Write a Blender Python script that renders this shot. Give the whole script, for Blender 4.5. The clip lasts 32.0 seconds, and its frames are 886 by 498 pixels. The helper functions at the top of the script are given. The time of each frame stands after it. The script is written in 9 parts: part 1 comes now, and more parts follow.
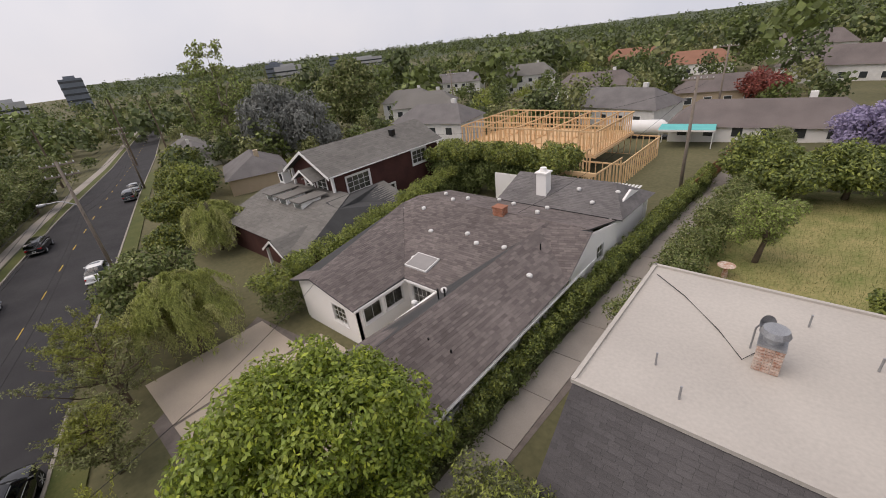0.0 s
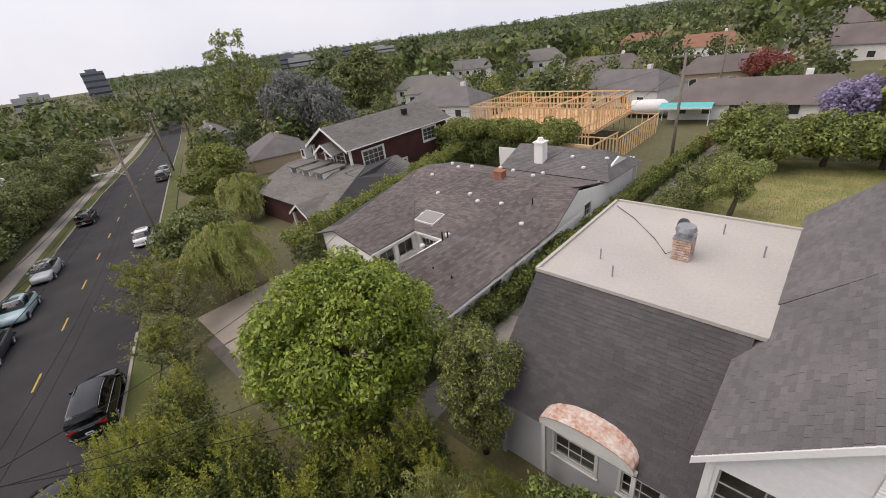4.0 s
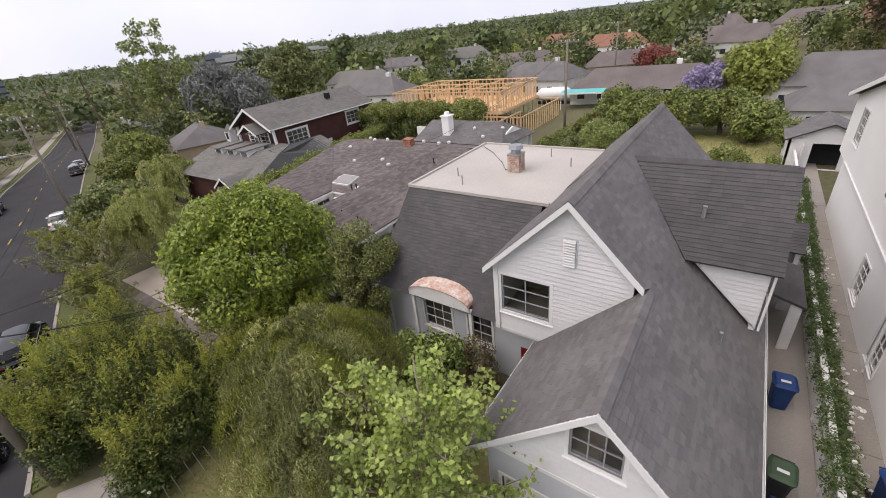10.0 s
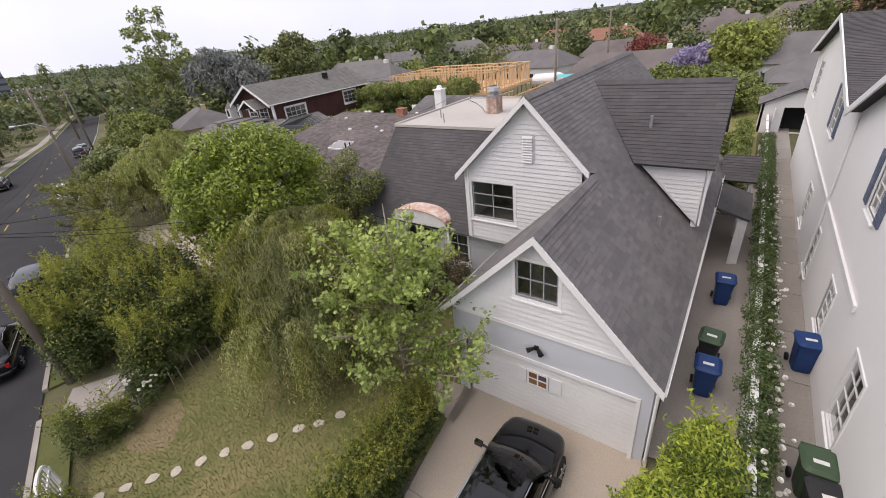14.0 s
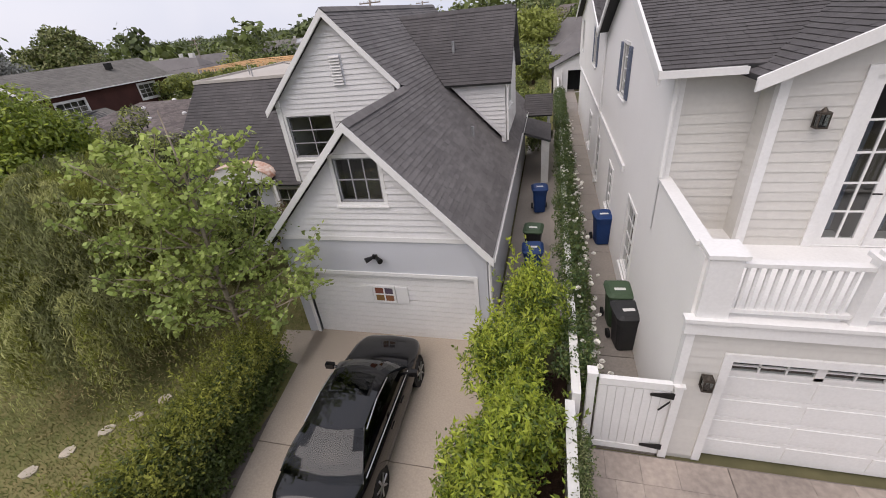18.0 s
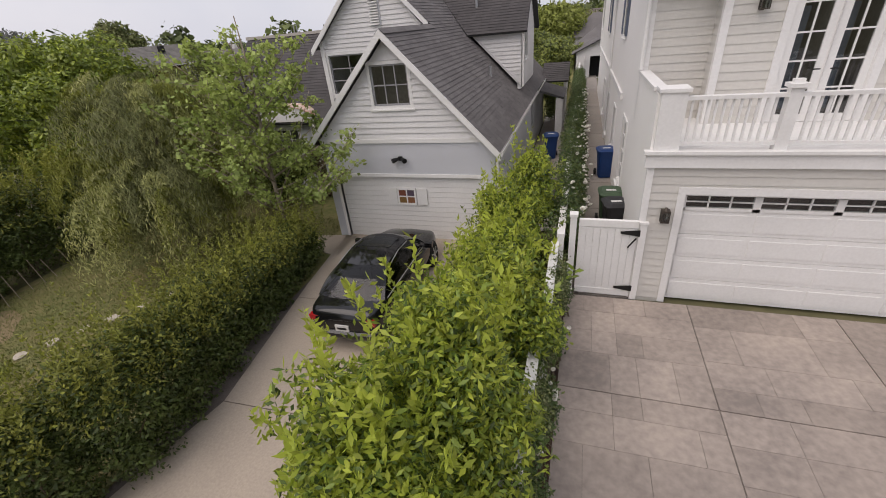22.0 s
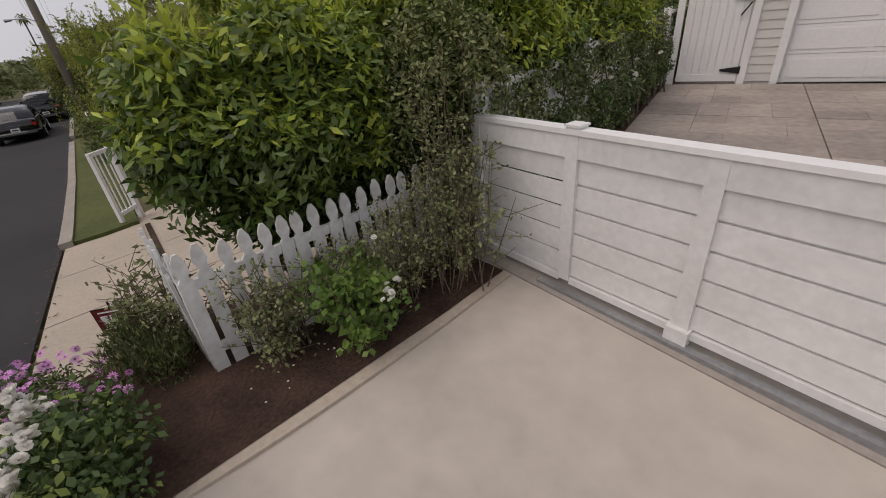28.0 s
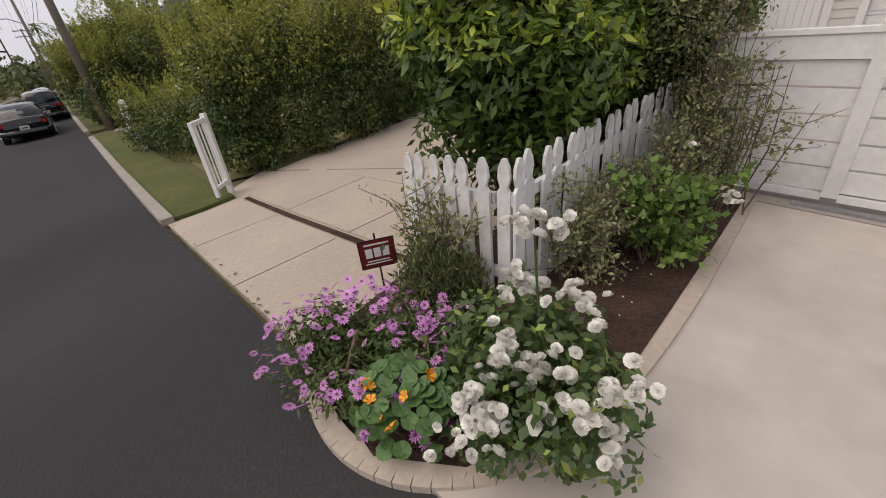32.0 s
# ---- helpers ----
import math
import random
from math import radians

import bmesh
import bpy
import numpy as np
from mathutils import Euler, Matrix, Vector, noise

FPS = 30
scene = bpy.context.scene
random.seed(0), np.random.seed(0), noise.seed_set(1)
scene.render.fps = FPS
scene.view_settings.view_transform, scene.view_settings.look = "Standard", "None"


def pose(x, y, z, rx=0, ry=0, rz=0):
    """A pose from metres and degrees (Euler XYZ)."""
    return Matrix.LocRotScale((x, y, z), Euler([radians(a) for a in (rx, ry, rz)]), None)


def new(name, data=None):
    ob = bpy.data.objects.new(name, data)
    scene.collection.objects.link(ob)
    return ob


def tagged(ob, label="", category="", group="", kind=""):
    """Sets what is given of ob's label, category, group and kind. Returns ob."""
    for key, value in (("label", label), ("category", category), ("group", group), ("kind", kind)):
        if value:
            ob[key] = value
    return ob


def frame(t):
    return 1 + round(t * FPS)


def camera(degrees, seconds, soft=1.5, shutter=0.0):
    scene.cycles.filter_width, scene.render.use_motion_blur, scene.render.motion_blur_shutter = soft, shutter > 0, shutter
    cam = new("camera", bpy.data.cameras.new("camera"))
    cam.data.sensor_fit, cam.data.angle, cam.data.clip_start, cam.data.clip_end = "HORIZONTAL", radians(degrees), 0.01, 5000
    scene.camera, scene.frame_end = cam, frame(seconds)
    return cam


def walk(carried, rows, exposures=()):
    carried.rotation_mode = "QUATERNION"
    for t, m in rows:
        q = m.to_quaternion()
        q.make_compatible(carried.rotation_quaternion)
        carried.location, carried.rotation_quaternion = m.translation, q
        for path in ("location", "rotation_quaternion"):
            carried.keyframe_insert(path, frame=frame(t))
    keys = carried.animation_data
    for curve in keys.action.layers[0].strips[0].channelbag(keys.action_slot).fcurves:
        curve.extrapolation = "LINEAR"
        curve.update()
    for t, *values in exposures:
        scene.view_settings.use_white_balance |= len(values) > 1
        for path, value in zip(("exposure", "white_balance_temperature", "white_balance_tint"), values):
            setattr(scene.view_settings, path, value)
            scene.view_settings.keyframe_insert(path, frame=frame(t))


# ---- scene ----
# ---- camera ----
cam = camera(95.0, 32.0, soft=0.95)


def eye(x, y, z, yaw, pitch, roll):
    return pose(x, y, z, 0, 0, yaw) @ pose(0, 0, 0, 90 + pitch) @ pose(0, 0, 0, 0, 0, roll)


PATH = [
    (0.0, -7.515, -0.066, 14.233, 43.81, -26.71, -6.82),
    (0.5, -7.290, -0.410, 14.221, 43.86, -26.97, -7.08),
    (1.0, -7.030, -0.729, 14.165, 44.54, -26.99, -7.25),
    (1.5, -6.687, -1.103, 14.068, 45.12, -27.14, -7.18),
    (2.0, -6.325, -1.530, 14.051, 46.05, -27.18, -7.53),
    (2.5, -5.879, -1.906, 13.915, 45.48, -27.42, -7.63),
    (3.0, -5.378, -2.367, 13.803, 45.49, -27.52, -7.71),
    (3.5, -4.776, -2.767, 13.756, 46.02, -27.67, -7.74),
    (5.5, -2.567, -4.269, 13.311, 45.86, -27.90, -7.71),
    (6.0, -2.028, -4.573, 13.253, 46.02, -28.03, -7.69),
    (6.5, -1.442, -4.794, 13.141, 38.78, -28.76, -7.68),
    (7.0, -0.911, -5.108, 13.131, 38.15, -28.82, -7.49),
    (7.5, -0.343, -5.397, 13.070, 38.84, -28.72, -7.43),
    (8.0, 0.079, -5.580, 12.892, 39.00, -28.46, -7.35),
    (8.5, 0.371, -5.618, 12.654, 37.89, -28.54, -7.32),
    (9.0, 0.623, -5.580, 12.371, 36.74, -28.57, -7.16),
    (9.5, 0.832, -5.509, 12.139, 37.54, -28.31, -7.00),
    (10.0, 1.069, -5.596, 11.965, 37.83, -28.41, -6.89),
    (10.5, 1.405, -5.822, 11.808, 39.31, -28.41, -6.86),
    (11.0, 1.737, -6.137, 11.627, 39.26, -28.34, -6.86),
    (11.5, 2.098, -6.578, 11.393, 38.43, -28.48, -6.86),
    (12.0, 2.527, -7.025, 11.112, 39.39, -28.49, -6.79),
    (12.5, 2.836, -7.334, 10.755, 39.93, -28.29, -6.81),
    (13.0, 3.020, -7.482, 10.407, 37.94, -28.42, -6.88),
    (13.5, 3.124, -7.584, 10.072, 37.58, -28.44, -6.80),
    (15.5, 3.563, -7.642, 8.766, 39.90, -27.80, -6.02),
    (16.0, 3.669, -7.663, 8.369, 40.03, -27.95, -5.94),
    (16.5, 3.757, -7.784, 7.976, 38.60, -28.15, -6.08),
    (17.0, 3.936, -7.987, 7.632, 39.13, -28.28, -6.00),
    (17.5, 4.131, -8.115, 7.397, 26.68, -29.30, -6.23),
    (18.0, 4.149, -8.059, 7.316, 16.33, -29.85, -6.46),
    (18.5, 4.246, -8.235, 7.301, 18.88, -29.23, -6.02),
    (19.0, 4.341, -8.579, 7.234, 18.97, -29.21, -5.83),
    (19.5, 4.416, -8.948, 7.054, 20.39, -28.96, -5.84),
    (20.0, 4.476, -9.450, 6.770, 21.64, -28.96, -5.84),
    (20.5, 4.595, -9.973, 6.481, 21.58, -29.08, -5.87),
    (21.0, 4.722, -10.417, 6.105, 16.89, -29.22, -5.64),
    (21.5, 4.807, -10.638, 5.838, 15.05, -29.14, -5.80),
    (22.0, 4.921, -10.887, 5.545, 19.62, -28.70, -5.67),
    (22.5, 5.049, -11.234, 5.204, 20.78, -28.78, -5.79),
    (23.0, 5.164, -11.652, 4.833, 20.65, -28.93, -5.89),
    (23.5, 5.372, -12.112, 4.480, 21.95, -28.90, -6.22),
    (24.0, 5.542, -12.543, 4.117, 26.05, -28.72, -6.11),
    (24.5, 5.668, -12.859, 3.706, 25.91, -28.81, -5.98),
    (25.0, 5.732, -13.181, 3.270, 28.23, -28.75, -6.02),
    (25.5, 5.743, -13.573, 2.658, 35.59, -28.00, -5.81),
    (26.0, 5.862, -13.997, 2.053, 38.85, -28.29, -5.71),
    (26.5, 6.102, -14.217, 1.707, 36.43, -29.14, -5.77),
    (28.5, 6.165, -13.855, 1.620, 35.08, -28.63, -5.41),
    (29.0, 5.673, -14.152, 1.592, 31.27, -28.93, -5.97),
    (29.5, 5.225, -14.409, 1.540, 32.83, -28.75, -5.89),
    (30.0, 4.801, -14.681, 1.463, 30.60, -29.03, -6.26),
    (30.5, 4.516, -14.798, 1.356, 30.97, -29.12, -6.44),
    (31.0, 4.381, -14.916, 1.300, 30.76, -29.21, -6.55),
    (31.5, 4.342, -15.032, 1.272, 31.48, -29.16, -6.55),
    (32.0, 4.367, -15.150, 1.250, 33.27, -29.03, -6.49),
]
walk(cam, [(r[0], eye(*r[1:])) for r in PATH], [(0.0, 0.14, 7000, 18), (5.5, 0.40, 6820, 18), (17.0, 0.52, 6680, 19), (19.0, 0.14, 6720, 18), (26.0, 0.12, 7000, 18), (28.5, -0.25, 6950, 18), (30.0, -0.07, 6950, 18), (32.0, 0.12, 7000, 18)])

# ---- light: bright overcast sky, soft sun ----
world = bpy.data.worlds.new("world")
scene.world = world
world.use_nodes = True
wn, wl = world.node_tree.nodes, world.node_tree.links
wn.clear()
SUN_EL, SUN_ROT = radians(58), radians(218)
sky = wn.new("ShaderNodeTexSky")
sky.sky_type, sky.sun_disc, sky.sun_elevation, sky.sun_rotation = "NISHITA", False, SUN_EL, SUN_ROT
sky.air_density, sky.dust_density, sky.ozone_density = 1.0, 4.0, 1.0
cloud = wn.new("ShaderNodeTexNoise")
cloud.inputs["Scale"].default_value, cloud.inputs["Detail"].default_value = 2.2, 5.0
cramp = wn.new("ShaderNodeValToRGB")
cramp.color_ramp.elements[0].position, cramp.color_ramp.elements[0].color = 0.3, (5.9, 6.6, 7.7, 1)
cramp.color_ramp.elements[1].position, cramp.color_ramp.elements[1].color = 0.7, (7.7, 8.05, 8.6, 1)
wmix = wn.new("ShaderNodeMix")
wmix.data_type = "RGBA"
wmix.inputs["Factor"].default_value = 0.86
wback, wout = wn.new("ShaderNodeBackground"), wn.new("ShaderNodeOutputWorld")
wback.inputs["Strength"].default_value = 0.1
wl.new(cloud.outputs["Fac"], cramp.inputs["Fac"])
wl.new(sky.outputs["Color"], wmix.inputs["A"])
wl.new(cramp.outputs["Color"], wmix.inputs["B"])
wl.new(wmix.outputs["Result"], wback.inputs["Color"])
wl.new(wback.outputs["Background"], wout.inputs["Surface"])
sun = new("sun", bpy.data.lights.new("sun", "SUN"))
sun.data.energy, sun.data.angle, sun.data.color = 1.5, radians(60), (1.0, 0.96, 0.9)
sun.rotation_euler = (radians(90) - SUN_EL, 0, radians(180) - SUN_ROT)

# ---- materials ----


def mat(name, a, b=None, scale=3.0, fine=40.0, rough=0.8, bump=0.15, metal=0.0, vary=0.0, island=False, bump_scale=None, spec=0.3, trans=0.0):
    """Two-scale noise between two base colours, fine bump, and a shift per object or per island."""
    m = bpy.data.materials.new(name)
    m.use_nodes = True
    n, l = m.node_tree.nodes, m.node_tree.links
    bs = n["Principled BSDF"]
    b = b or tuple(c * 0.8 for c in a)
    co = n.new("ShaderNodeTexCoord")
    big, small = n.new("ShaderNodeTexNoise"), n.new("ShaderNodeTexNoise")
    big.inputs["Scale"].default_value, big.inputs["Detail"].default_value = scale, 4
    small.inputs["Scale"].default_value, small.inputs["Detail"].default_value = fine, 3
    add = n.new("ShaderNodeMath")
    add.operation = "MULTIPLY_ADD"
    add.inputs[1].default_value = 0.45
    l.new(co.outputs["Object"], big.inputs["Vector"])
    l.new(co.outputs["Object"], small.inputs["Vector"])
    l.new(small.outputs["Fac"], add.inputs[0])
    half = n.new("ShaderNodeMath")
    half.operation = "MULTIPLY"
    half.inputs[1].default_value = 0.55
    l.new(big.outputs["Fac"], half.inputs[0])
    l.new(half.outputs[0], add.inputs[2])
    ramp = n.new("ShaderNodeValToRGB")
    ramp.color_ramp.elements[0].position, ramp.color_ramp.elements[0].color = 0.34, (*a, 1)
    ramp.color_ramp.elements[1].position, ramp.color_ramp.elements[1].color = 0.66, (*b, 1)
    l.new(add.outputs[0], ramp.inputs["Fac"])
    col = ramp.outputs["Color"]
    if vary:
        rnd = n.new("ShaderNodeNewGeometry" if island else "ShaderNodeObjectInfo")
        src = rnd.outputs["Random Per Island" if island else "Random"]
        mr = n.new("ShaderNodeMapRange")
        mr.inputs["To Min"].default_value, mr.inputs["To Max"].default_value = 1 - vary, 1 + vary
        l.new(src, mr.inputs["Value"])
        hsv = n.new("ShaderNodeHueSaturation")
        l.new(mr.outputs["Result"], hsv.inputs["Value"])
        l.new(col, hsv.inputs["Color"])
        col = hsv.outputs["Color"]
    l.new(col, bs.inputs["Base Color"])
    bs.inputs["Roughness"].default_value, bs.inputs["Metallic"].default_value = rough, metal
    bs.inputs["Specular IOR Level"].default_value = spec
    if bump:
        bp = n.new("ShaderNodeBump")
        bp.inputs["Strength"].default_value, bp.inputs["Distance"].default_value = bump, 0.02
        l.new(small.outputs["Fac"], bp.inputs["Height"])
        l.new(bp.outputs["Normal"], bs.inputs["Normal"])
    if trans:
        tr, mx, out = n.new("ShaderNodeBsdfTranslucent"), n.new("ShaderNodeMixShader"), n["Material Output"]
        l.new(col, tr.inputs["Color"])
        mx.inputs["Fac"].default_value = trans
        l.new(bs.outputs["BSDF"], mx.inputs[1])
        l.new(tr.outputs["BSDF"], mx.inputs[2])
        l.new(mx.outputs["Shader"], out.inputs["Surface"])
    return m


def glass(name, tint=(0.75, 0.8, 0.8), keep=0.75, gloss=0.11):
    m = bpy.data.materials.new(name)
    m.use_nodes = True
    n, l = m.node_tree.nodes, m.node_tree.links
    n.remove(n["Principled BSDF"])
    tr, gl, mx, fr = n.new("ShaderNodeBsdfTransparent"), n.new("ShaderNodeBsdfGlossy"), n.new("ShaderNodeMixShader"), n.new("ShaderNodeLayerWeight")
    tr.inputs["Color"].default_value = (*[c * keep for c in tint], 1)
    gl.inputs["Roughness"].default_value = 0.04
    pw, ma = n.new("ShaderNodeMath"), n.new("ShaderNodeMath")
    pw.operation, ma.operation = "POWER", "MULTIPLY_ADD"
    pw.inputs[1].default_value, ma.inputs[1].default_value, ma.inputs[2].default_value = 3.5, 0.85, gloss
    l.new(fr.outputs["Facing"], pw.inputs[0])
    l.new(pw.outputs[0], ma.inputs[0])
    l.new(ma.outputs[0], mx.inputs["Fac"])
    l.new(tr.outputs["BSDF"], mx.inputs[1])
    l.new(gl.outputs["BSDF"], mx.inputs[2])
    l.new(mx.outputs["Shader"], n["Material Output"].inputs["Surface"])
    return m


def leafmat(name, a, b, vary=0.5, rough=0.5, trans=0.25):
    return mat(name, a, b, scale=0.9, fine=9, rough=rough, bump=0, vary=vary, island=True, spec=0.35, trans=trans)


M_ASPHALT = mat("asphalt", (0.026, 0.025, 0.027), (0.048, 0.046, 0.047), 0.35, 60, 0.95, 0.5)
M_CONC = mat("concrete", (0.48, 0.405, 0.325), (0.36, 0.305, 0.25), 0.45, 25, 0.9, 0.2)
M_CONC_B = mat("stamped_concrete", (0.41, 0.345, 0.295), (0.24, 0.205, 0.182), 0.7, 9, 0.7, 0.3, vary=0.15)
M_JOINT_B = mat("stamped_joint", (0.17, 0.145, 0.13), (0.24, 0.21, 0.19), 2, 30, 0.95, 0.2)
M_JOINT = mat("joint", (0.12, 0.10, 0.09), (0.2, 0.17, 0.15), 2, 30, 0.95, 0.2)
M_PATH = mat("old_concrete", (0.36, 0.32, 0.28), (0.26, 0.235, 0.21), 0.5, 20, 0.95, 0.3, vary=0.06)
M_KERB = mat("kerb_concrete", (0.38, 0.34, 0.29), (0.25, 0.23, 0.2), 1.2, 30, 0.9, 0.3)
M_EARTH = mat("earth", (0.085, 0.085, 0.042), (0.15, 0.135, 0.07), 0.12, 3, 0.98, 0.4)
M_SOIL = mat("mulch", (0.022, 0.013, 0.010), (0.085, 0.048, 0.033), 3, 38, 0.98, 1.0)
M_GRASS_BASE = mat("turf", (0.145, 0.174, 0.051), (0.348, 0.290, 0.131), 0.55, 6, 0.98, 0.6)
M_GRASS = leafmat("grass_blade", (0.105, 0.145, 0.036), (0.24, 0.22, 0.085), 0.35, 0.7, 0.2)
M_LAWN = mat("lawn_turf", (0.10, 0.125, 0.036), (0.24, 0.20, 0.092), 0.4, 5, 0.98, 0.6)
M_VERGE = mat("mown_verge", (0.06, 0.08, 0.022), (0.115, 0.115, 0.04), 0.6, 8, 0.98, 0.6)
M_WHITE = mat("white_paint", (0.78, 0.77, 0.75), (0.70, 0.69, 0.67), 0.9, 20, 0.55, 0.04)
M_WHITE_OLD = mat("weathered_white_paint", (0.74, 0.73, 0.71), (0.60, 0.59, 0.57), 1.6, 18, 0.6, 0.08, vary=0.04)
M_SIDING = mat("white_siding", (0.70, 0.69, 0.68), (0.62, 0.61, 0.60), 0.7, 12, 0.6, 0.05, vary=0.03)
M_SIDING_B = mat("cream_siding", (0.61, 0.59, 0.545), (0.555, 0.535, 0.50), 0.6, 12, 0.6, 0.05, vary=0.03)
M_STUCCO = mat("grey_stucco", (0.56, 0.57, 0.60), (0.50, 0.51, 0.53), 0.6, 50, 0.9, 0.3)
M_STUCCO_B = mat("cream_stucco", (0.85, 0.83, 0.80), (0.80, 0.78, 0.75), 0.5, 50, 0.9, 0.25)
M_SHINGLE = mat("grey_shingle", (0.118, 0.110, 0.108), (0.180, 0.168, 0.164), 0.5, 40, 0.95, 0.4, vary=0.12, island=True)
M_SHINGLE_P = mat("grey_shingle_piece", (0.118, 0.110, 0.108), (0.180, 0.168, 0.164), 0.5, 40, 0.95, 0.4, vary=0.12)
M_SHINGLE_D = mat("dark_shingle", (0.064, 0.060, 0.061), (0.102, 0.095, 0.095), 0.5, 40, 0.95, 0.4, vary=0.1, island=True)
M_SHINGLE_C = mat("brown_grey_shingle", (0.112, 0.094, 0.089), (0.180, 0.153, 0.144), 0.25, 30, 0.95, 0.4, vary=0.24, island=True)
M_SHINGLE_R = mat("taupe_shingle", (0.14, 0.132, 0.12), (0.19, 0.18, 0.165), 0.25, 30, 0.95, 0.4, vary=0.12, island=True)
M_ROOFBASE = mat("roof_felt", (0.05, 0.05, 0.05), (0.07, 0.07, 0.07), 1, 30, 0.95, 0.2)
M_FLAT = mat("white_roof_coating", (0.49, 0.455, 0.41), (0.40, 0.37, 0.335), 0.35, 10, 0.85, 0.15)
M_RED = mat("red_brown_shingle_wall", (0.05, 0.021, 0.018), (0.09, 0.036, 0.029), 0.6, 25, 0.9, 0.4, vary=0.2, island=True)
M_BRICK = mat("brick", (0.32, 0.13, 0.08), (0.42, 0.2, 0.13), 3, 30, 0.95, 0.4, vary=0.2)
M_MORTAR = mat("mortar", (0.45, 0.42, 0.38), (0.36, 0.33, 0.3), 4, 40, 0.95, 0.3)
M_TIMBER = mat("new_timber", (0.72, 0.50, 0.29), (0.62, 0.41, 0.22), 2, 15, 0.85, 0.1, vary=0.1)
M_FENCE_RED = mat("cedar_fence", (0.30, 0.13, 0.06), (0.22, 0.1, 0.05), 1.5, 20, 0.9, 0.2, vary=0.12)
M_BARK = mat("bark", (0.16, 0.12, 0.085), (0.09, 0.07, 0.05), 4, 30, 0.98, 0.8)
M_BARK_PALE = mat("pale_bark", (0.34, 0.29, 0.22), (0.2, 0.165, 0.13), 3, 25, 0.95, 0.6)
M_DARK = mat("dark_interior", (0.02, 0.02, 0.022), (0.03, 0.03, 0.03), 2, 20, 0.9, 0)
M_ROOM = mat("room_wall", (0.30, 0.27, 0.24), (0.20, 0.18, 0.165), 1, 10, 0.9, 0)
M_BLACKMETAL = mat("black_metal", (0.02, 0.02, 0.02), (0.035, 0.035, 0.035), 3, 40, 0.45, 0.05, metal=0.6)
M_BRONZE = mat("dark_bronze", (0.09, 0.075, 0.06), (0.06, 0.05, 0.042), 3, 40, 0.5, 0.05, metal=0.5)
M_METAL = mat("galvanised_metal", (0.42, 0.43, 0.44), (0.3, 0.3, 0.31), 3, 30, 0.45, 0.1, metal=0.7)
M_RUST = mat("rusted_flashing", (0.42, 0.16, 0.08), (0.68, 0.62, 0.55), 2.2, 9, 0.85, 0.3)
M_SASH = mat("grey_sash_paint", (0.36, 0.36, 0.37), (0.28, 0.28, 0.29), 2, 20, 0.5, 0.03)
M_GLASS = glass("window_glass")
M_GLASS_CAR = glass("car_glass", (0.35, 0.4, 0.42), 0.5, 0.05)
M_RUBBER = mat("rubber", (0.015, 0.015, 0.015), (0.03, 0.03, 0.03), 4, 40, 0.85, 0.1)
M_RIM = mat("alloy_rim", (0.55, 0.56, 0.58), (0.45, 0.46, 0.48), 4, 30, 0.3, 0.02, metal=0.9)
M_RED_LIGHT = mat("red_lens", (0.45, 0.015, 0.015), (0.3, 0.01, 0.01), 4, 30, 0.15, 0, spec=0.6)
M_CLEAR_LIGHT = mat("clear_lens", (0.75, 0.77, 0.8), (0.6, 0.62, 0.65), 4, 30, 0.1, 0, spec=0.6)
M_BIN_BLUE = mat("blue_bin_plastic", (0.015, 0.05, 0.17), (0.01, 0.035, 0.12), 2, 30, 0.5, 0.05)
M_BIN_GREEN = mat("green_bin_plastic", (0.06, 0.10, 0.055), (0.045, 0.075, 0.04), 2, 30, 0.55, 0.05)
M_BIN_BLACK = mat("black_bin_plastic", (0.022, 0.022, 0.024), (0.035, 0.035, 0.035), 2, 30, 0.5, 0.05)
M_YELLOW = mat("yellow_road_paint", (0.55, 0.36, 0.05), (0.42, 0.28, 0.06), 2, 20, 0.8, 0.1)
M_STONE = mat("flagstone", (0.55, 0.49, 0.40), (0.42, 0.37, 0.30), 2, 20, 0.9, 0.3, vary=0.08)
M_REDDOOR = mat("red_door_paint", (0.25, 0.02, 0.02), (0.2, 0.015, 0.015), 1, 20, 0.4, 0.03)
L_FICUS = leafmat("ficus_leaf", (0.13, 0.195, 0.03), (0.26, 0.325, 0.052), 0.38, 0.38, 0.3)
L_FICUS_NEW = leafmat("new_ficus_leaf", (0.33, 0.41, 0.05), (0.44, 0.48, 0.075), 0.35, 0.4, 0.4)
L_FICUS_DARK = leafmat("old_ficus_leaf", (0.055, 0.10, 0.02), (0.12, 0.175, 0.033), 0.5, 0.35, 0.25)
L_SMALL = leafmat("small_dark_leaf", (0.06, 0.075, 0.03), (0.14, 0.145, 0.06), 0.5, 0.5, 0.2)
L_HEDGE = leafmat("hedge_leaf", (0.055, 0.085, 0.022), (0.11, 0.14, 0.035), 0.42, 0.45, 0.22)
L_BRUSH = leafmat("brush_leaf", (0.155, 0.175, 0.035), (0.27, 0.28, 0.055), 0.35, 0.5, 0.25)
L_WILLOW = leafmat("bright_willow_leaf", (0.27, 0.31, 0.085), (0.40, 0.42, 0.14), 0.35, 0.6, 0.3)
L_HEDGE_TIP = leafmat("hedge_tip_leaf", (0.27, 0.30, 0.05), (0.36, 0.36, 0.075), 0.3, 0.5, 0.3)
L_ROUND = leafmat("camphor_leaf", (0.14, 0.205, 0.035), (0.28, 0.33, 0.06), 0.42, 0.4, 0.3)
L_PEPPER = leafmat("willow_leaf", (0.32, 0.345, 0.125), (0.48, 0.47, 0.20), 0.4, 0.6, 0.3)
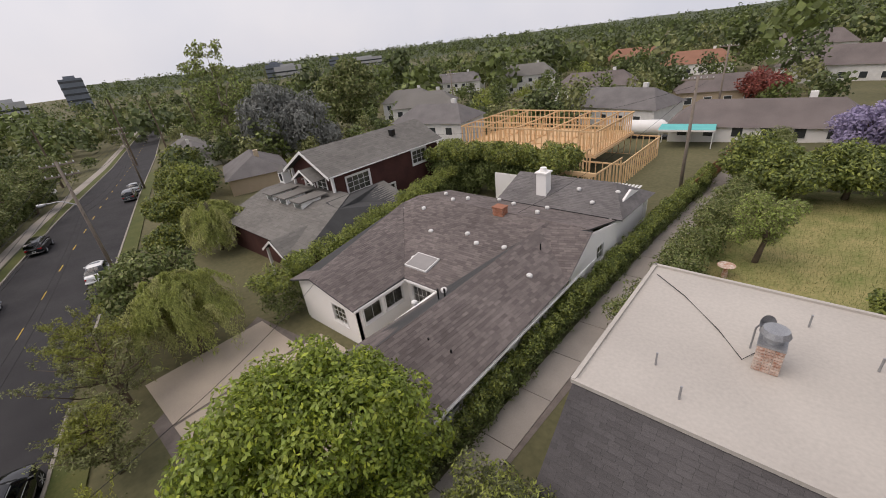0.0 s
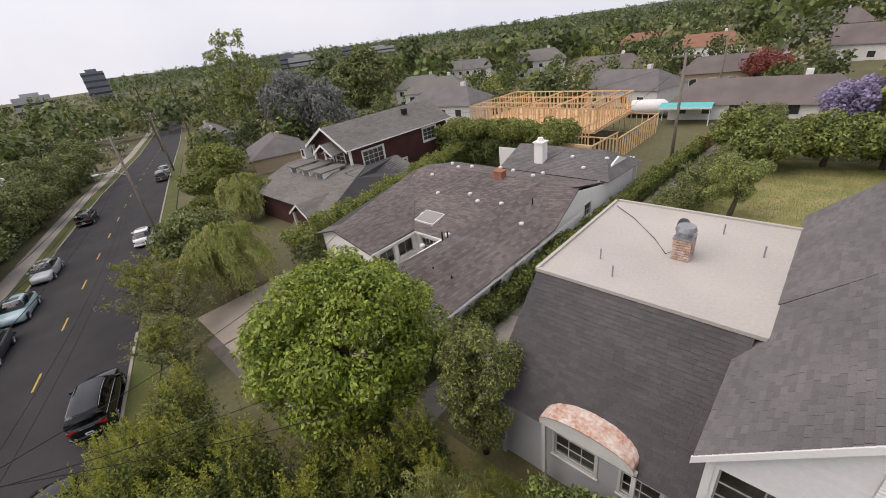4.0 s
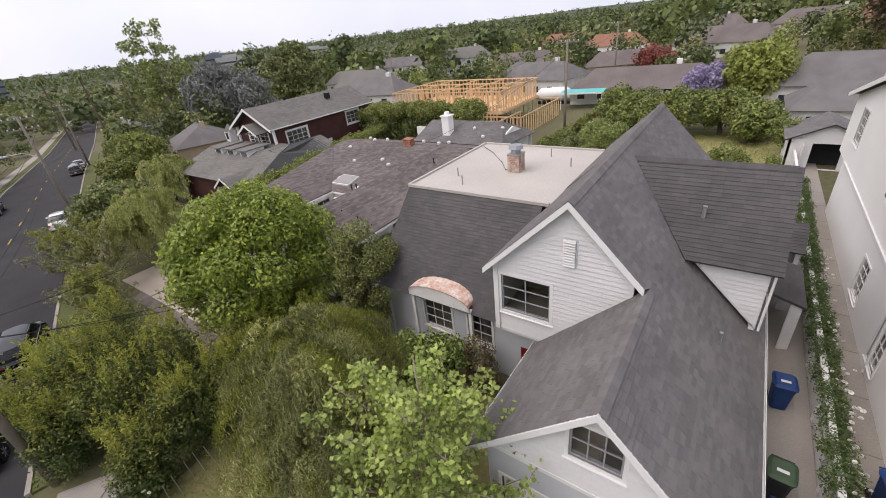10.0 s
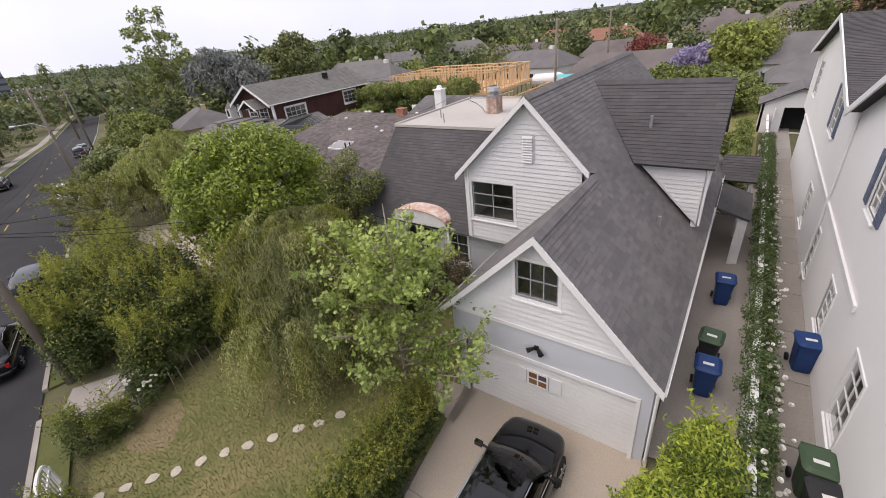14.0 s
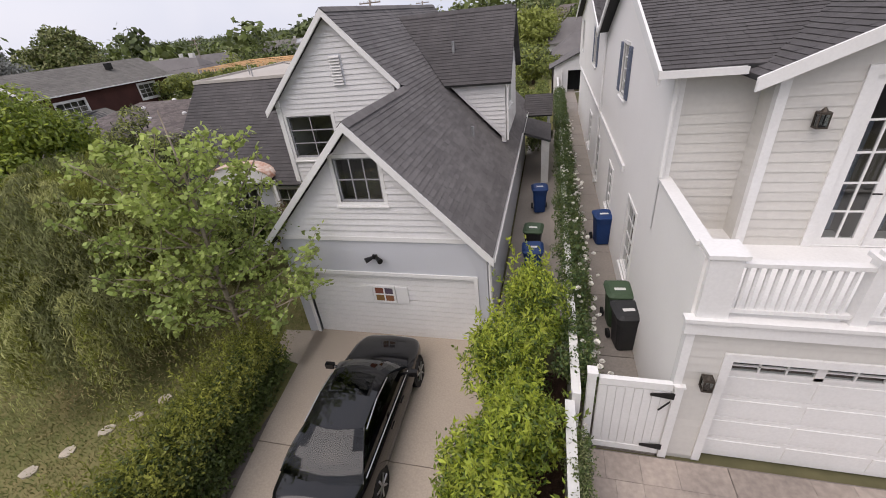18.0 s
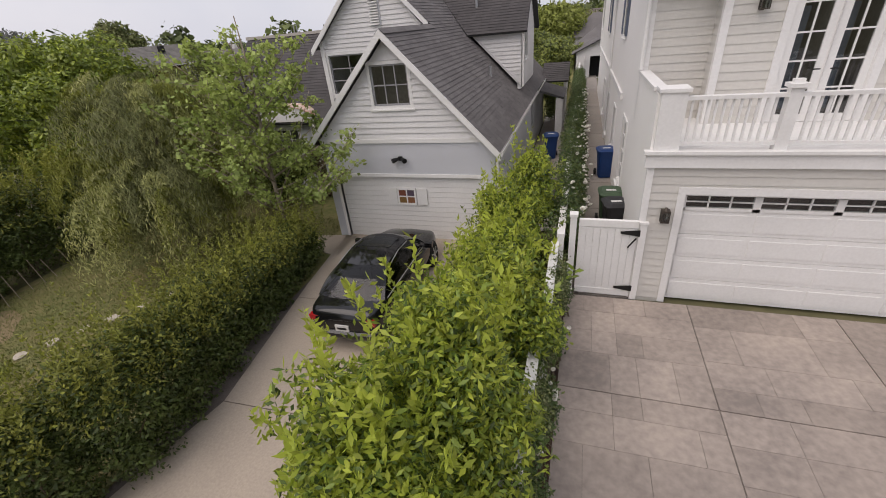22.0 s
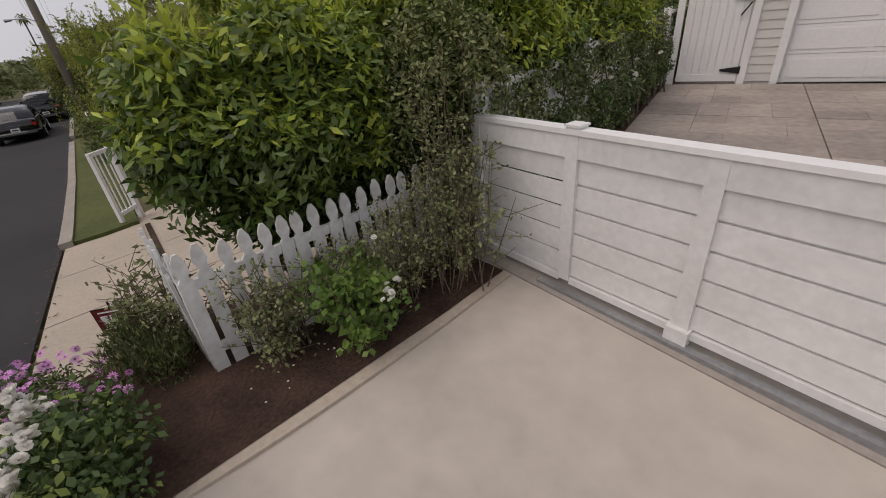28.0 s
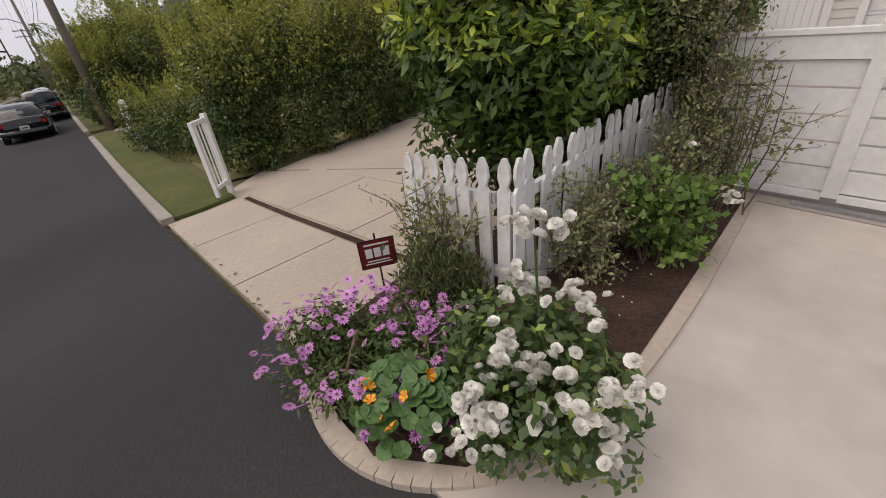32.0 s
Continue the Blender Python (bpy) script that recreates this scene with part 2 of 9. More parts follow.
L_SYCA = leafmat("sycamore_leaf", (0.23, 0.31, 0.085), (0.36, 0.42, 0.115), 0.42, 0.55, 0.35)
L_SYCA_NEW = leafmat("young_sycamore_leaf", (0.30, 0.40, 0.10), (0.42, 0.48, 0.14), 0.35, 0.5, 0.35)
L_OLIVE = leafmat("olive_leaf", (0.155, 0.175, 0.065), (0.25, 0.255, 0.105), 0.45, 0.6, 0.2)
L_DARK = leafmat("dark_tree_leaf", (0.06, 0.085, 0.03), (0.12, 0.145, 0.05), 0.55, 0.55, 0.2)
L_MID = leafmat("mid_tree_leaf", (0.09, 0.125, 0.035), (0.17, 0.2, 0.06), 0.55, 0.55, 0.2)
L_YEL = leafmat("yellow_green_leaf", (0.224, 0.266, 0.056), (0.308, 0.336, 0.084), 0.35, 0.55, 0.3)
L_BLUE = leafmat("blue_grey_needle", (0.17, 0.18, 0.165), (0.24, 0.245, 0.225), 0.3, 0.7, 0.15)
L_PURPLE = leafmat("jacaranda_blossom", (0.30, 0.26, 0.40), (0.40, 0.35, 0.50), 0.25, 0.7, 0.3)
L_REDBUSH = leafmat("red_leaf", (0.20, 0.05, 0.045), (0.28, 0.09, 0.06), 0.3, 0.6, 0.25)
L_BROWN = leafmat("brown_leaf", (0.12, 0.075, 0.05), (0.17, 0.11, 0.07), 0.3, 0.7, 0.2)

# ---- geometry helpers ----


class Geo:
    """Collects vertices and faces for one mesh."""

    def __init__(self):
        self.v, self.f = [], []

    def face(self, *pts):
        n = len(self.v)
        self.v += [tuple(p) for p in pts]
        self.f.append(tuple(range(n, n + len(pts))))

    def solid(self, base, off):
        """A prism from a planar polygon and an offset vector."""
        off = Vector(off)
        a = [Vector(p) for p in base]
        nrm = (a[1] - a[0]).cross(a[2] - a[1])
        if nrm.dot(off) > 0:
            a = a[::-1]
        n, k = len(self.v), len(a)
        self.v += [tuple(p) for p in a] + [tuple(p + off) for p in a]
        self.f += [tuple(range(n, n + k)), tuple(range(n + 2 * k - 1, n + k - 1, -1))]
        for i in range(k):
            j = (i + 1) % k
            self.f.append((n + j, n + i, n + k + i, n + k + j))

    def box(self, x0, y0, z0, x1, y1, z1, m=None):
        base = [Vector(p) for p in ((x0, y0, z0), (x1, y0, z0), (x1, y1, z0), (x0, y1, z0))]
        up = Vector((0, 0, z1 - z0))
        if m is not None:
            base, up = [m @ p for p in base], m.to_3x3() @ up
        self.solid(base, up)
        return self

    def tube(self, pts, radii, seg=8, cap=True):
        """A round tapered tube along points."""
        pts = [Vector(p) for p in pts]
        n0 = len(self.v)
        for i, p in enumerate(pts):
            d = (pts[min(i + 1, len(pts) - 1)] - pts[max(i - 1, 0)]).normalized()
            a = d.orthogonal().normalized() if abs(d.z) < 0.9 else Vector((1, 0, 0)).cross(d).normalized()
            b = d.cross(a)
            r = radii[i] if isinstance(radii, (list, tuple)) else radii
            self.v += [tuple(p + r * (a * math.cos(t) + b * math.sin(t))) for t in (2 * math.pi * k / seg for k in range(seg))]
        for i in range(len(pts) - 1):
            for k in range(seg):
                a, b = n0 + i * seg + k, n0 + i * seg + (k + 1) % seg
                self.f.append((a, b, b + seg, a + seg))
        if cap:
            self.f += [tuple(range(n0 + seg - 1, n0 - 1, -1)), tuple(range(n0 + (len(pts) - 1) * seg, n0 + len(pts) * seg))]
        return self

    def mesh(self, name, material, smooth=False):
        me = bpy.data.meshes.new(name)
        me.from_pydata(self.v, [], self.f)
        me.materials.append(material)
        if smooth:
            me.shade_smooth()
        me.update()
        return me


def part(name, geo, material, parent, label="", smooth=False):
    ob = new(name, geo.mesh(name, material, smooth) if isinstance(geo, Geo) else geo)
    if parent is not None:
        ob.parent = parent
    return tagged(ob, label)


def thing(name, label, category, group="", at=(0, 0, 0), rz=0.0):
    ob = new(name)
    ob.empty_display_size = 0.2
    ob.matrix_basis = pose(*at, 0, 0, rz)
    return tagged(ob, label, category, group)


def setting(name, geo, material, label, category):
    ob = part(name, geo, material, None)
    return tagged(ob, label, category, "", "structure")


def quads_mesh(name, co, material, k=4):
    """A mesh of separate k-gons from an (n, k, 3) array."""
    n = len(co)
    me = bpy.data.meshes.new(name)
    me.vertices.add(n * k)
    me.vertices.foreach_set("co", np.ascontiguousarray(co, dtype=np.float32).ravel())
    me.loops.add(n * k)
    me.loops.foreach_set("vertex_index", np.arange(n * k, dtype=np.int32))
    me.polygons.add(n)
    me.polygons.foreach_set("loop_start", np.arange(0, n * k, k, dtype=np.int32))
    me.materials.append(material)
    me.update(calc_edges=True)
    return me


RNG = np.random.default_rng(7)


def unit(n):
    v = RNG.normal(size=(n, 3))
    return v / np.linalg.norm(v, axis=1, keepdims=True)


def leaves(points, normals, length, width, droop=0.0, spread=0.9):
    """Leaf quads (diamonds) at points, facing roughly along normals."""
    n = len(points)
    nr = normals + spread * RNG.normal(size=(n, 3)) * 0.6
    nr /= np.linalg.norm(nr, axis=1, keepdims=True)
    a = np.cross(nr, unit(n))
    a[:, 2] -= droop
    a /= np.linalg.norm(a, axis=1, keepdims=True) + 1e-9
    b = np.cross(nr, a)
    b /= np.linalg.norm(b, axis=1, keepdims=True) + 1e-9
    s = RNG.uniform(0.65, 1.3, (n, 1))
    la, wb = a * length * s, b * width * s * 0.5
    p = points
    return np.stack([p, p + la * 0.45 + wb, p + la, p + la * 0.45 - wb], 1)


def clump_points(centres, radii, count, squash=0.85, inner=0.55):
    """Points and outward normals in the shells of many clumps."""
    w = radii**2
    pick = RNG.choice(len(centres), count, p=w / w.sum())
    d = unit(count)
    r = radii[pick][:, None] * RNG.uniform(inner, 1.0, (count, 1)) ** 0.5
    off = d * r
    off[:, 2] *= squash
    n = d + np.array([0, 0, 0.55])
    return centres[pick] + off, n / np.linalg.norm(n, axis=1, keepdims=True)


def ellipsoid_clumps(n, centre, radii, size, shell=0.55):
    d = unit(n)
    r = RNG.uniform(shell**3, 1, (n, 1)) ** (1 / 3)
    c = np.array(centre) + d * r * np.array(radii)
    return c, size * RNG.uniform(0.6, 1.3, n)


def limb_geo(base, top, r0, tips, sides=7):
    """A trunk that bends from base to top, with limbs out to the tips."""
    g = Geo()
    base, top = Vector(base), Vector(top)
    mid = base.lerp(top, 0.5) + Vector((random.uniform(-0.1, 0.1), random.uniform(-0.1, 0.1), 0)) * (top - base).length
    g.tube([base - Vector((0, 0, 0.15)), base.lerp(mid, 0.5), mid, top], [r0 * 1.25, r0, r0 * 0.8, r0 * 0.5], sides)
    for t in tips:
        t = Vector(t)
        s = mid.lerp(top, random.uniform(0.0, 1.0))
        k = s.lerp(t, 0.5) + Vector((0, 0, 0.12 * (t - s).length))
        g.tube([s, k, t], [r0 * 0.42, r0 * 0.25, r0 * 0.08], 5)
    return g


def tree(name, label, base, height, radii, crown_z, leafmats, count, leaf=(0.12, 0.06), clumps=60, clump=0.6, trunk=0.16, bark=None, droop=0.0, group="", limbs=8, category="tree", shell=0.5, squash=0.85):
    """A tree: tapered trunk with limbs, and a crown of leaf clumps, one part for each leaf colour."""
    ob = thing(name, label, category, group, base)
    c, r = ellipsoid_clumps(clumps, (0, 0, crown_z), radii, clump, shell)
    tips = [c[i] for i in RNG.choice(clumps, min(limbs, clumps), replace=False)]
    part("trunk", limb_geo((0, 0, 0), (0, 0, crown_z), trunk, tips), bark or M_BARK, ob, smooth=True)
    for i, (lm, share) in enumerate(leafmats):
        p, nn = clump_points(c, r, int(count * share), squash)
        tagged(part("crown" if i == 0 else "new_growth", quads_mesh("crown", leaves(p, nn, leaf[0], leaf[1], droop), lm), None, ob), kind="stuff")
    return ob


def hedge(name, label, line, width, z0, z1, leafmats, per_m, leaf, clump=0.35, tips=0.0, category="hedge", lumpy=0.25, stems=True):
    """A hedge along a line of (x, y) or (x, y, ground) points: clumps fill a lumpy box; stems stand below."""
    x0, y0 = line[0][:2]
    g0 = gz(x0, y0)
    ob = thing(name, label, category, "", (x0, y0, g0))
    cs, rs, sg = [], [], Geo()
    total = 0.0
    for (ax, ay), (bx, by) in zip(line, line[1:]):
        L = math.hypot(bx - ax, by - ay)
        total += L
        n = max(4, int(L * width * (z1 - z0) / (clump**3 * 2.2)))
        t = RNG.uniform(0, 1, n)
        w = RNG.uniform(-0.5, 0.5, n) * width
        px, py = ax + (bx - ax) * t + w * (by - ay) / L, ay + (by - ay) * t - w * (bx - ax) / L
        ground = np.array([gz(a, b) for a, b in zip(px, py)])
        top = z1 + lumpy * np.array([noise.noise((a * 0.7, b * 0.7, 3.1)) * 2.0 for a, b in zip(px, py)])
        h = RNG.uniform(0, 1, n) ** 0.8
        pz = ground + z0 + clump * 0.6 + (top - z0 - clump) * h
        cs.append(np.stack([px - x0, py - y0, pz - g0], 1))
        rs.append(clump * RNG.uniform(0.7, 1.3, n))
        if stems:
            for k in range(int(L / 0.7) + 1):
                u = (k + 0.5) * 0.7 / L
                if u < 1:
                    sx, sy = ax + (bx - ax) * u + random.uniform(-0.1, 0.1), ay + (by - ay) * u + random.uniform(-0.1, 0.1)
                    b = Vector((sx - x0, sy - y0, gz(sx, sy) - g0 - 0.05))
                    sg.tube([b, b + Vector((random.uniform(-0.15, 0.15), random.uniform(-0.15, 0.15), (z1 - 0.2) * 0.75))], [0.035, 0.012], 5)
    c, r = np.concatenate(cs), np.concatenate(rs)
    if stems:
        part("stems", sg, M_BARK, ob)
    for i, (lm, share) in enumerate(leafmats):
        p, nn = clump_points(c, r, int(total * per_m * share), 0.95, 0.5)
        if i and tips:
            hi = p[:, 2] > np.quantile(p[:, 2], 1 - tips)
            p, nn = p[hi], nn[hi]
        tagged(part("foliage" if i == 0 else "new_growth", quads_mesh("foliage", leaves(p, nn, *leaf), lm), None, ob), kind="stuff")
    return ob


def clip_band(poly, v0, v1):
    """The part of a convex polygon of (u, v) points between two heights."""
    for keep, lim in ((1, v0), (-1, v1)):
        out = []
        for (ua, va), (ub, vb) in zip(poly, poly[1:] + poly[:1]):
            ia, ib = keep * (va - lim) >= 0, keep * (vb - lim) >= 0
            if ia:
                out.append((ua, va))
            if ia != ib:
                t = (lim - va) / (vb - va)
                out.append((ua + t * (ub - ua), lim))
        poly = out
        if len(poly) < 3:
            return []
    return poly


def shingles(parent, poly, material, tab=0.33, course=0.145, thick=0.012, slab=0.09, base=None, pieces=None, piece_mat=None):
    """A roof plane: a slab under rows of shingle tabs. poly: a convex planar polygon in 3D, seen from above anticlockwise."""
    pts = [Vector(p) for p in poly]
    nrm = (pts[1] - pts[0]).cross(pts[2] - pts[1]).normalized()
    if nrm.z < 0:
        nrm, pts = -nrm, pts[::-1]
    u = Vector((0, 0, 1)).cross(nrm)
    u = u.normalized() if u.length > 1e-4 else Vector((1, 0, 0))
    v = nrm.cross(u)
    o = pts[0]
    flat = [((p - o).dot(u), (p - o).dot(v)) for p in pts]
    g = Geo()
    g.solid(pts, -nrm * slab)
    plane = part("roof_plane", g, base or M_ROOFBASE, parent)
    lo, hi = min(q[1] for q in flat), max(q[1] for q in flat)
    quads, k, made = [], 0, 0
    at = lambda a, b, h: o + u * a + v * b + nrm * h
    while lo + k * course < hi - 0.01:
        v0, v1 = lo + k * course, min(lo + (k + 1) * course, hi)
        band = clip_band(flat, v0, v1)
        k += 1
        if not band:
            continue
        bu = sorted(q[0] for q in band if abs(q[1] - v0) < 1e-5) or [min(q[0] for q in band)]
        tu = sorted(q[0] for q in band if abs(q[1] - v1) < 1e-5) or [max(q[0] for q in band)]
        b0, b1, t0, t1 = bu[0], bu[-1], tu[0], tu[-1]
        w0, w1 = min(b0, t0), max(b1, t1)
        x = w0 - random.uniform(0, tab)
        while x < w1:
            xa, xb = x, x + tab * random.uniform(0.8, 1.2)
            x = xb
            ca, cb = max(xa, b0), min(xb - 0.006, b1)
            da, db = max(xa, t0), min(xb - 0.006, t1)
            if cb - ca < 0.01 and db - da < 0.01:
                continue
            if cb < ca:
                ca = cb = min(max(ca, b0), b1)
            if db < da:
                da = db = min(max(da, t0), t1)
            h = thick * random.uniform(0.7, 1.5) + 0.004
            top = (at(ca, v0, h), at(cb, v0, h), at(db, v1, 0.003), at(da, v1, 0.003))
            front = (at(ca, v0, 0), at(cb, v0, 0), at(cb, v0, h), at(ca, v0, h))
            if pieces and made < 300 and pieces(top[0]):
                made += 1
                gg = Geo()
                gg.face(*top)
                gg.face(*front)
                part("shingle", gg, piece_mat, plane)
            else:
                quads += [top, front]
    if quads:
        # tabs are joined; each tab's two faces share one island
        g = Geo()
        for i in range(0, len(quads), 2):
            t, fr = quads[i], quads[i + 1]
            n = len(g.v)
            g.v += [tuple(t[0]), tuple(t[1]), tuple(t[2]), tuple(t[3]), tuple(fr[0]), tuple(fr[1])]
            g.f += [(n, n + 1, n + 2, n + 3), (n + 4, n + 5, n + 1, n)]
        tagged(part("shingle_field", g, material, plane), kind="stuff")
    return plane


def wall_frame(o, u):
    """A matrix with x along the wall, y into the building and z up."""
    o, u = Vector(o), Vector((u[0], u[1], 0)).normalized()
    n = Vector((-u.y, u.x, 0))
    return Matrix(((u.x, n.x, 0, o.x), (u.y, n.y, 0, o.y), (0, 0, 1, o.z), (0, 0, 0, 1)))


def wall(parent, o, u, poly, material, holes=(), thick=0.16, name="wall", label=""):
    """A wall with openings: poly and holes in (along, up) metres; it goes thick metres into the building."""
    m = wall_frame(o, u)
    bm = bmesh.new()
    edges = []
    for loop in [list(poly)] + [[(a, b), (c, b), (c, d), (a, d)] for a, b, c, d in holes]:
        vs = [bm.verts.new(m @ Vector((a, 0, b))) for a, b in loop]
        edges += [bm.edges.new((vs[i], vs[(i + 1) % len(vs)])) for i in range(len(vs))]
    bmesh.ops.triangle_fill(bm, use_beauty=True, use_dissolve=False, edges=edges)
    got = bmesh.ops.extrude_face_region(bm, geom=bm.faces[:])
    inward = m.to_3x3() @ Vector((0, thick, 0))
    bmesh.ops.translate(bm, vec=inward, verts=[e for e in got["geom"] if isinstance(e, bmesh.types.BMVert)])
    bmesh.ops.recalc_face_normals(bm, faces=bm.faces[:])
    me = bpy.data.meshes.new(name)
    bm.to_mesh(me)
    bm.free()
    me.materials.append(material)
    ob = new(name, me)
    ob.parent = parent
    return tagged(ob, label)


def siding(parent, o, u, poly, material, holes=(), course=0.15, proud=0.018):
    """Lapped boards on a wall, one part each, cut round the openings."""
    m = wall_frame(o, u)
    lo, hi = min(p[1] for p in poly), max(p[1] for p in poly)
    k = 0
    while lo + k * course < hi - 0.02:
        z0, z1 = lo + k * course, min(lo + (k + 1) * course, hi)
        k += 1
        band = clip_band(list(poly), z0, z1)
        if not band:
            continue
        bu = [q[0] for q in band if abs(q[1] - z0) < 1e-5] or [q[0] for q in band]
        tu = [q[0] for q in band if abs(q[1] - z1) < 1e-5] or [q[0] for q in band]
        b0, b1, t0, t1 = min(bu), max(bu), min(tu), max(tu)
        cuts = [(a, c) for a, b, c, d in holes if b < z1 - 0.02 and d > z0 + 0.02]
        runs = [(b0, b1, t0, t1)]
        for a, c in sorted(cuts):
            nxt = []
            for r0, r1, s0, s1 in runs:
                if a > r0:
                    nxt.append((r0, min(r1, a), s0, min(s1, a)))
                if c < r1:
                    nxt.append((max(r0, c), r1, max(s0, c), s1))
            runs = nxt
        for r0, r1, s0, s1 in runs:
            if r1 - r0 < 0.02 and s1 - s0 < 0.02:
                continue
            g = Geo()
            p = [m @ Vector(q) for q in ((r0, -proud, z0), (r1, -proud, z0), (s1, -0.004, z1), (s0, -0.004, z1), (r0, -0.001, z0), (r1, -0.001, z0))]
            g.v = [tuple(q) for q in p]
            g.f = [(0, 1, 2, 3), (4, 5, 1, 0)]
            part("board", g, material, parent)


def bar(g, m, a, b, c, d, depth0, depth1):
    g.box(a, depth0, b, c, depth1, d, m)


def window(parent, o, u, a, b, c, d, cols, rows, frame_mat=None, casing=0.09, sash=0.045, muntin=0.022, proud=0.03, recess=0.07, sill=True, name="window", back=0.5, split=None, label="", sash_mat=None):
    """A window in an opening: casing round it, sash, muntins, a glass pane in each field, and a dim room behind."""
    frame_mat = frame_mat or M_WHITE
    m = wall_frame(o, u)
    g = Geo()
    w = casing
    bar(g, m, a - w, b - w, a, d + w, -proud, recess)
    bar(g, m, c, b - w, c + w, d + w, -proud, recess)
    bar(g, m, a, d, c, d + w, -proud, recess)
    bar(g, m, a, b - w, c, b, -proud, recess)
    ob = part(name, g, frame_mat, parent, label)
    g = Geo()
    s = sash
    bar(g, m, a, b, a + s, d, recess - 0.05, recess)
    bar(g, m, c - s, b, c, d, recess - 0.05, recess)
    bar(g, m, a + s, b, c - s, b + s, recess - 0.05, recess)
    bar(g, m, a + s, d - s, c - s, d, recess - 0.05, recess)
    part("sash", g, sash_mat or frame_mat, ob)
    if sill:
        g = Geo()
        bar(g, m, a - w - 0.03, b - w - 0.04, c + w + 0.03, b - w, -proud - 0.05, 0.0)
        part("sill", g, frame_mat, ob)
    fw, fh = (c - a - 2 * s) / cols, (d - b - 2 * s) / rows
    g = Geo()
    for i in range(1, cols):
        x = a + s + i * fw
        t = muntin * (1.8 if split == i else 1)
        bar(g, m, x - t / 2, b + s, x + t / 2, d - s, recess - 0.04, recess - 0.005)
    for j in range(1, rows):
        z = b + s + j * fh
        bar(g, m, a + s, z - muntin / 2, c - s, z + muntin / 2, recess - 0.038, recess - 0.007)
    if g.v:
        part("muntins", g, sash_mat or frame_mat, ob)
    for i in range(cols):
        for j in range(rows):
            x, z = a + s + i * fw, b + s + j * fh
            g = Geo()
            g.face(*[m @ Vector(q) for q in ((x, recess - 0.02, z), (x + fw, recess - 0.02, z), (x + fw, recess - 0.02, z + fh), (x, recess - 0.02, z + fh))])
            part("pane", g, M_GLASS, ob).visible_shadow = False
    g = Geo()
    y0, y1 = recess + 0.1, recess + back
    for q in (((a - .1, y1, b - .1), (c + .1, y1, b - .1), (c + .1, y1, d + .1), (a - .1, y1, d + .1)),
              ((a - .1, y0, b - .1), (a - .1, y1, b - .1), (a - .1, y1, d + .1), (a - .1, y0, d + .1)),
              ((c + .1, y0, b - .1), (c + .1, y1, b - .1), (c + .1, y1, d + .1), (c + .1, y0, d + .1)),
              ((a - .1, y0, b - .1), (c + .1, y0, b - .1), (c + .1, y1, b - .1), (a - .1, y1, b - .1)),
              ((a - .1, y0, d + .1), (c + .1, y0, d + .1), (c + .1, y1, d + .1), (a - .1, y1, d + .1))):
        g.face(*[m @ Vector(p) for p in q])
    part("room_shade", g, M_ROOM, ob)
    return ob


# ---- ground ----
ZX = (-400, -150, -90, -60, -32, -20, -8, -5.3, -2.6, -1.3, 0.0, 1.2, 2.5, 3.4, 4.3, 400)
ZZ = (-12, -6.5, -3.2, -2.2, -1.45, -1.2, -0.85, -0.675, -0.5, -0.487, -0.475, -0.463, -0.45, -0.225, 0.0, 0.0)
ZS = (-12.4, -6.9, -3.6, -2.6, -1.85, -1.6, -1.35, -1.2, -1.05, -0.91, -0.77, -0.64, -0.5, -0.43, -0.36, -0.36)
YA, YB = -3.0, -12.0
YC = [-1e4] + [YB + (YA - YB) * k / 8 for k in range(9)] + [1e4]


def gz(x, y):
    """Height of the ground: it falls to the west and down the drives to the street, and away to the plain beyond 150 metres."""
    t = min(1.0, max(0.0, (YA - y) / (YA - YB)))
    return float((1 - t) * np.interp(x, ZX, ZZ) + t * np.interp(x, ZX, ZS) - 0.008 * max(0.0, -x - 150, y - 150))


SD, SN = Vector((-0.956, 0.292)), Vector((0.292, 0.956))


def st(s, n, dz=0.0):
    """A place by metres along the street and across it."""
    x, y = SD.x * s + SN.x * n, SD.y * s + SN.y * n
    return Vector((x, y, gz(x, y) + dz))


def sheet(poly, dz, step=2.0, thick=0.0):
    """A polygon of (x, y) laid on the ground dz above it, cut where the slope changes so that it follows it."""
    g = Geo()
    xs = [p[0] for p in poly]
    cut = sorted({min(xs), max(xs)} | {z for z in ZX if min(xs) < z < max(xs)})
    for a, b in zip(cut, cut[1:]):
        wide = clip_band([(p[1], p[0]) for p in poly], a, b)
        for c, d in zip(YC, YC[1:]):
            band = clip_band([(q[1], q[0]) for q in wide], c, d) if wide else []
            if not band:
                continue
            pts = [Vector((q[0], q[1], gz(q[0], q[1]) + dz)) for q in band]
            if thick:
                g.solid(pts, (0, 0, -thick))
            else:
                nrm = (pts[1] - pts[0]).cross(pts[2] - pts[1])
                g.face(*(pts if nrm.z > 0 else pts[::-1]))
    return g


def strip(s0, s1, n0, n1, dz, thick=0.0):
    return sheet([tuple(st(s0, n0)[:2]), tuple(st(s1, n0)[:2]), tuple(st(s1, n1)[:2]), tuple(st(s0, n1)[:2])], dz, thick=thick)


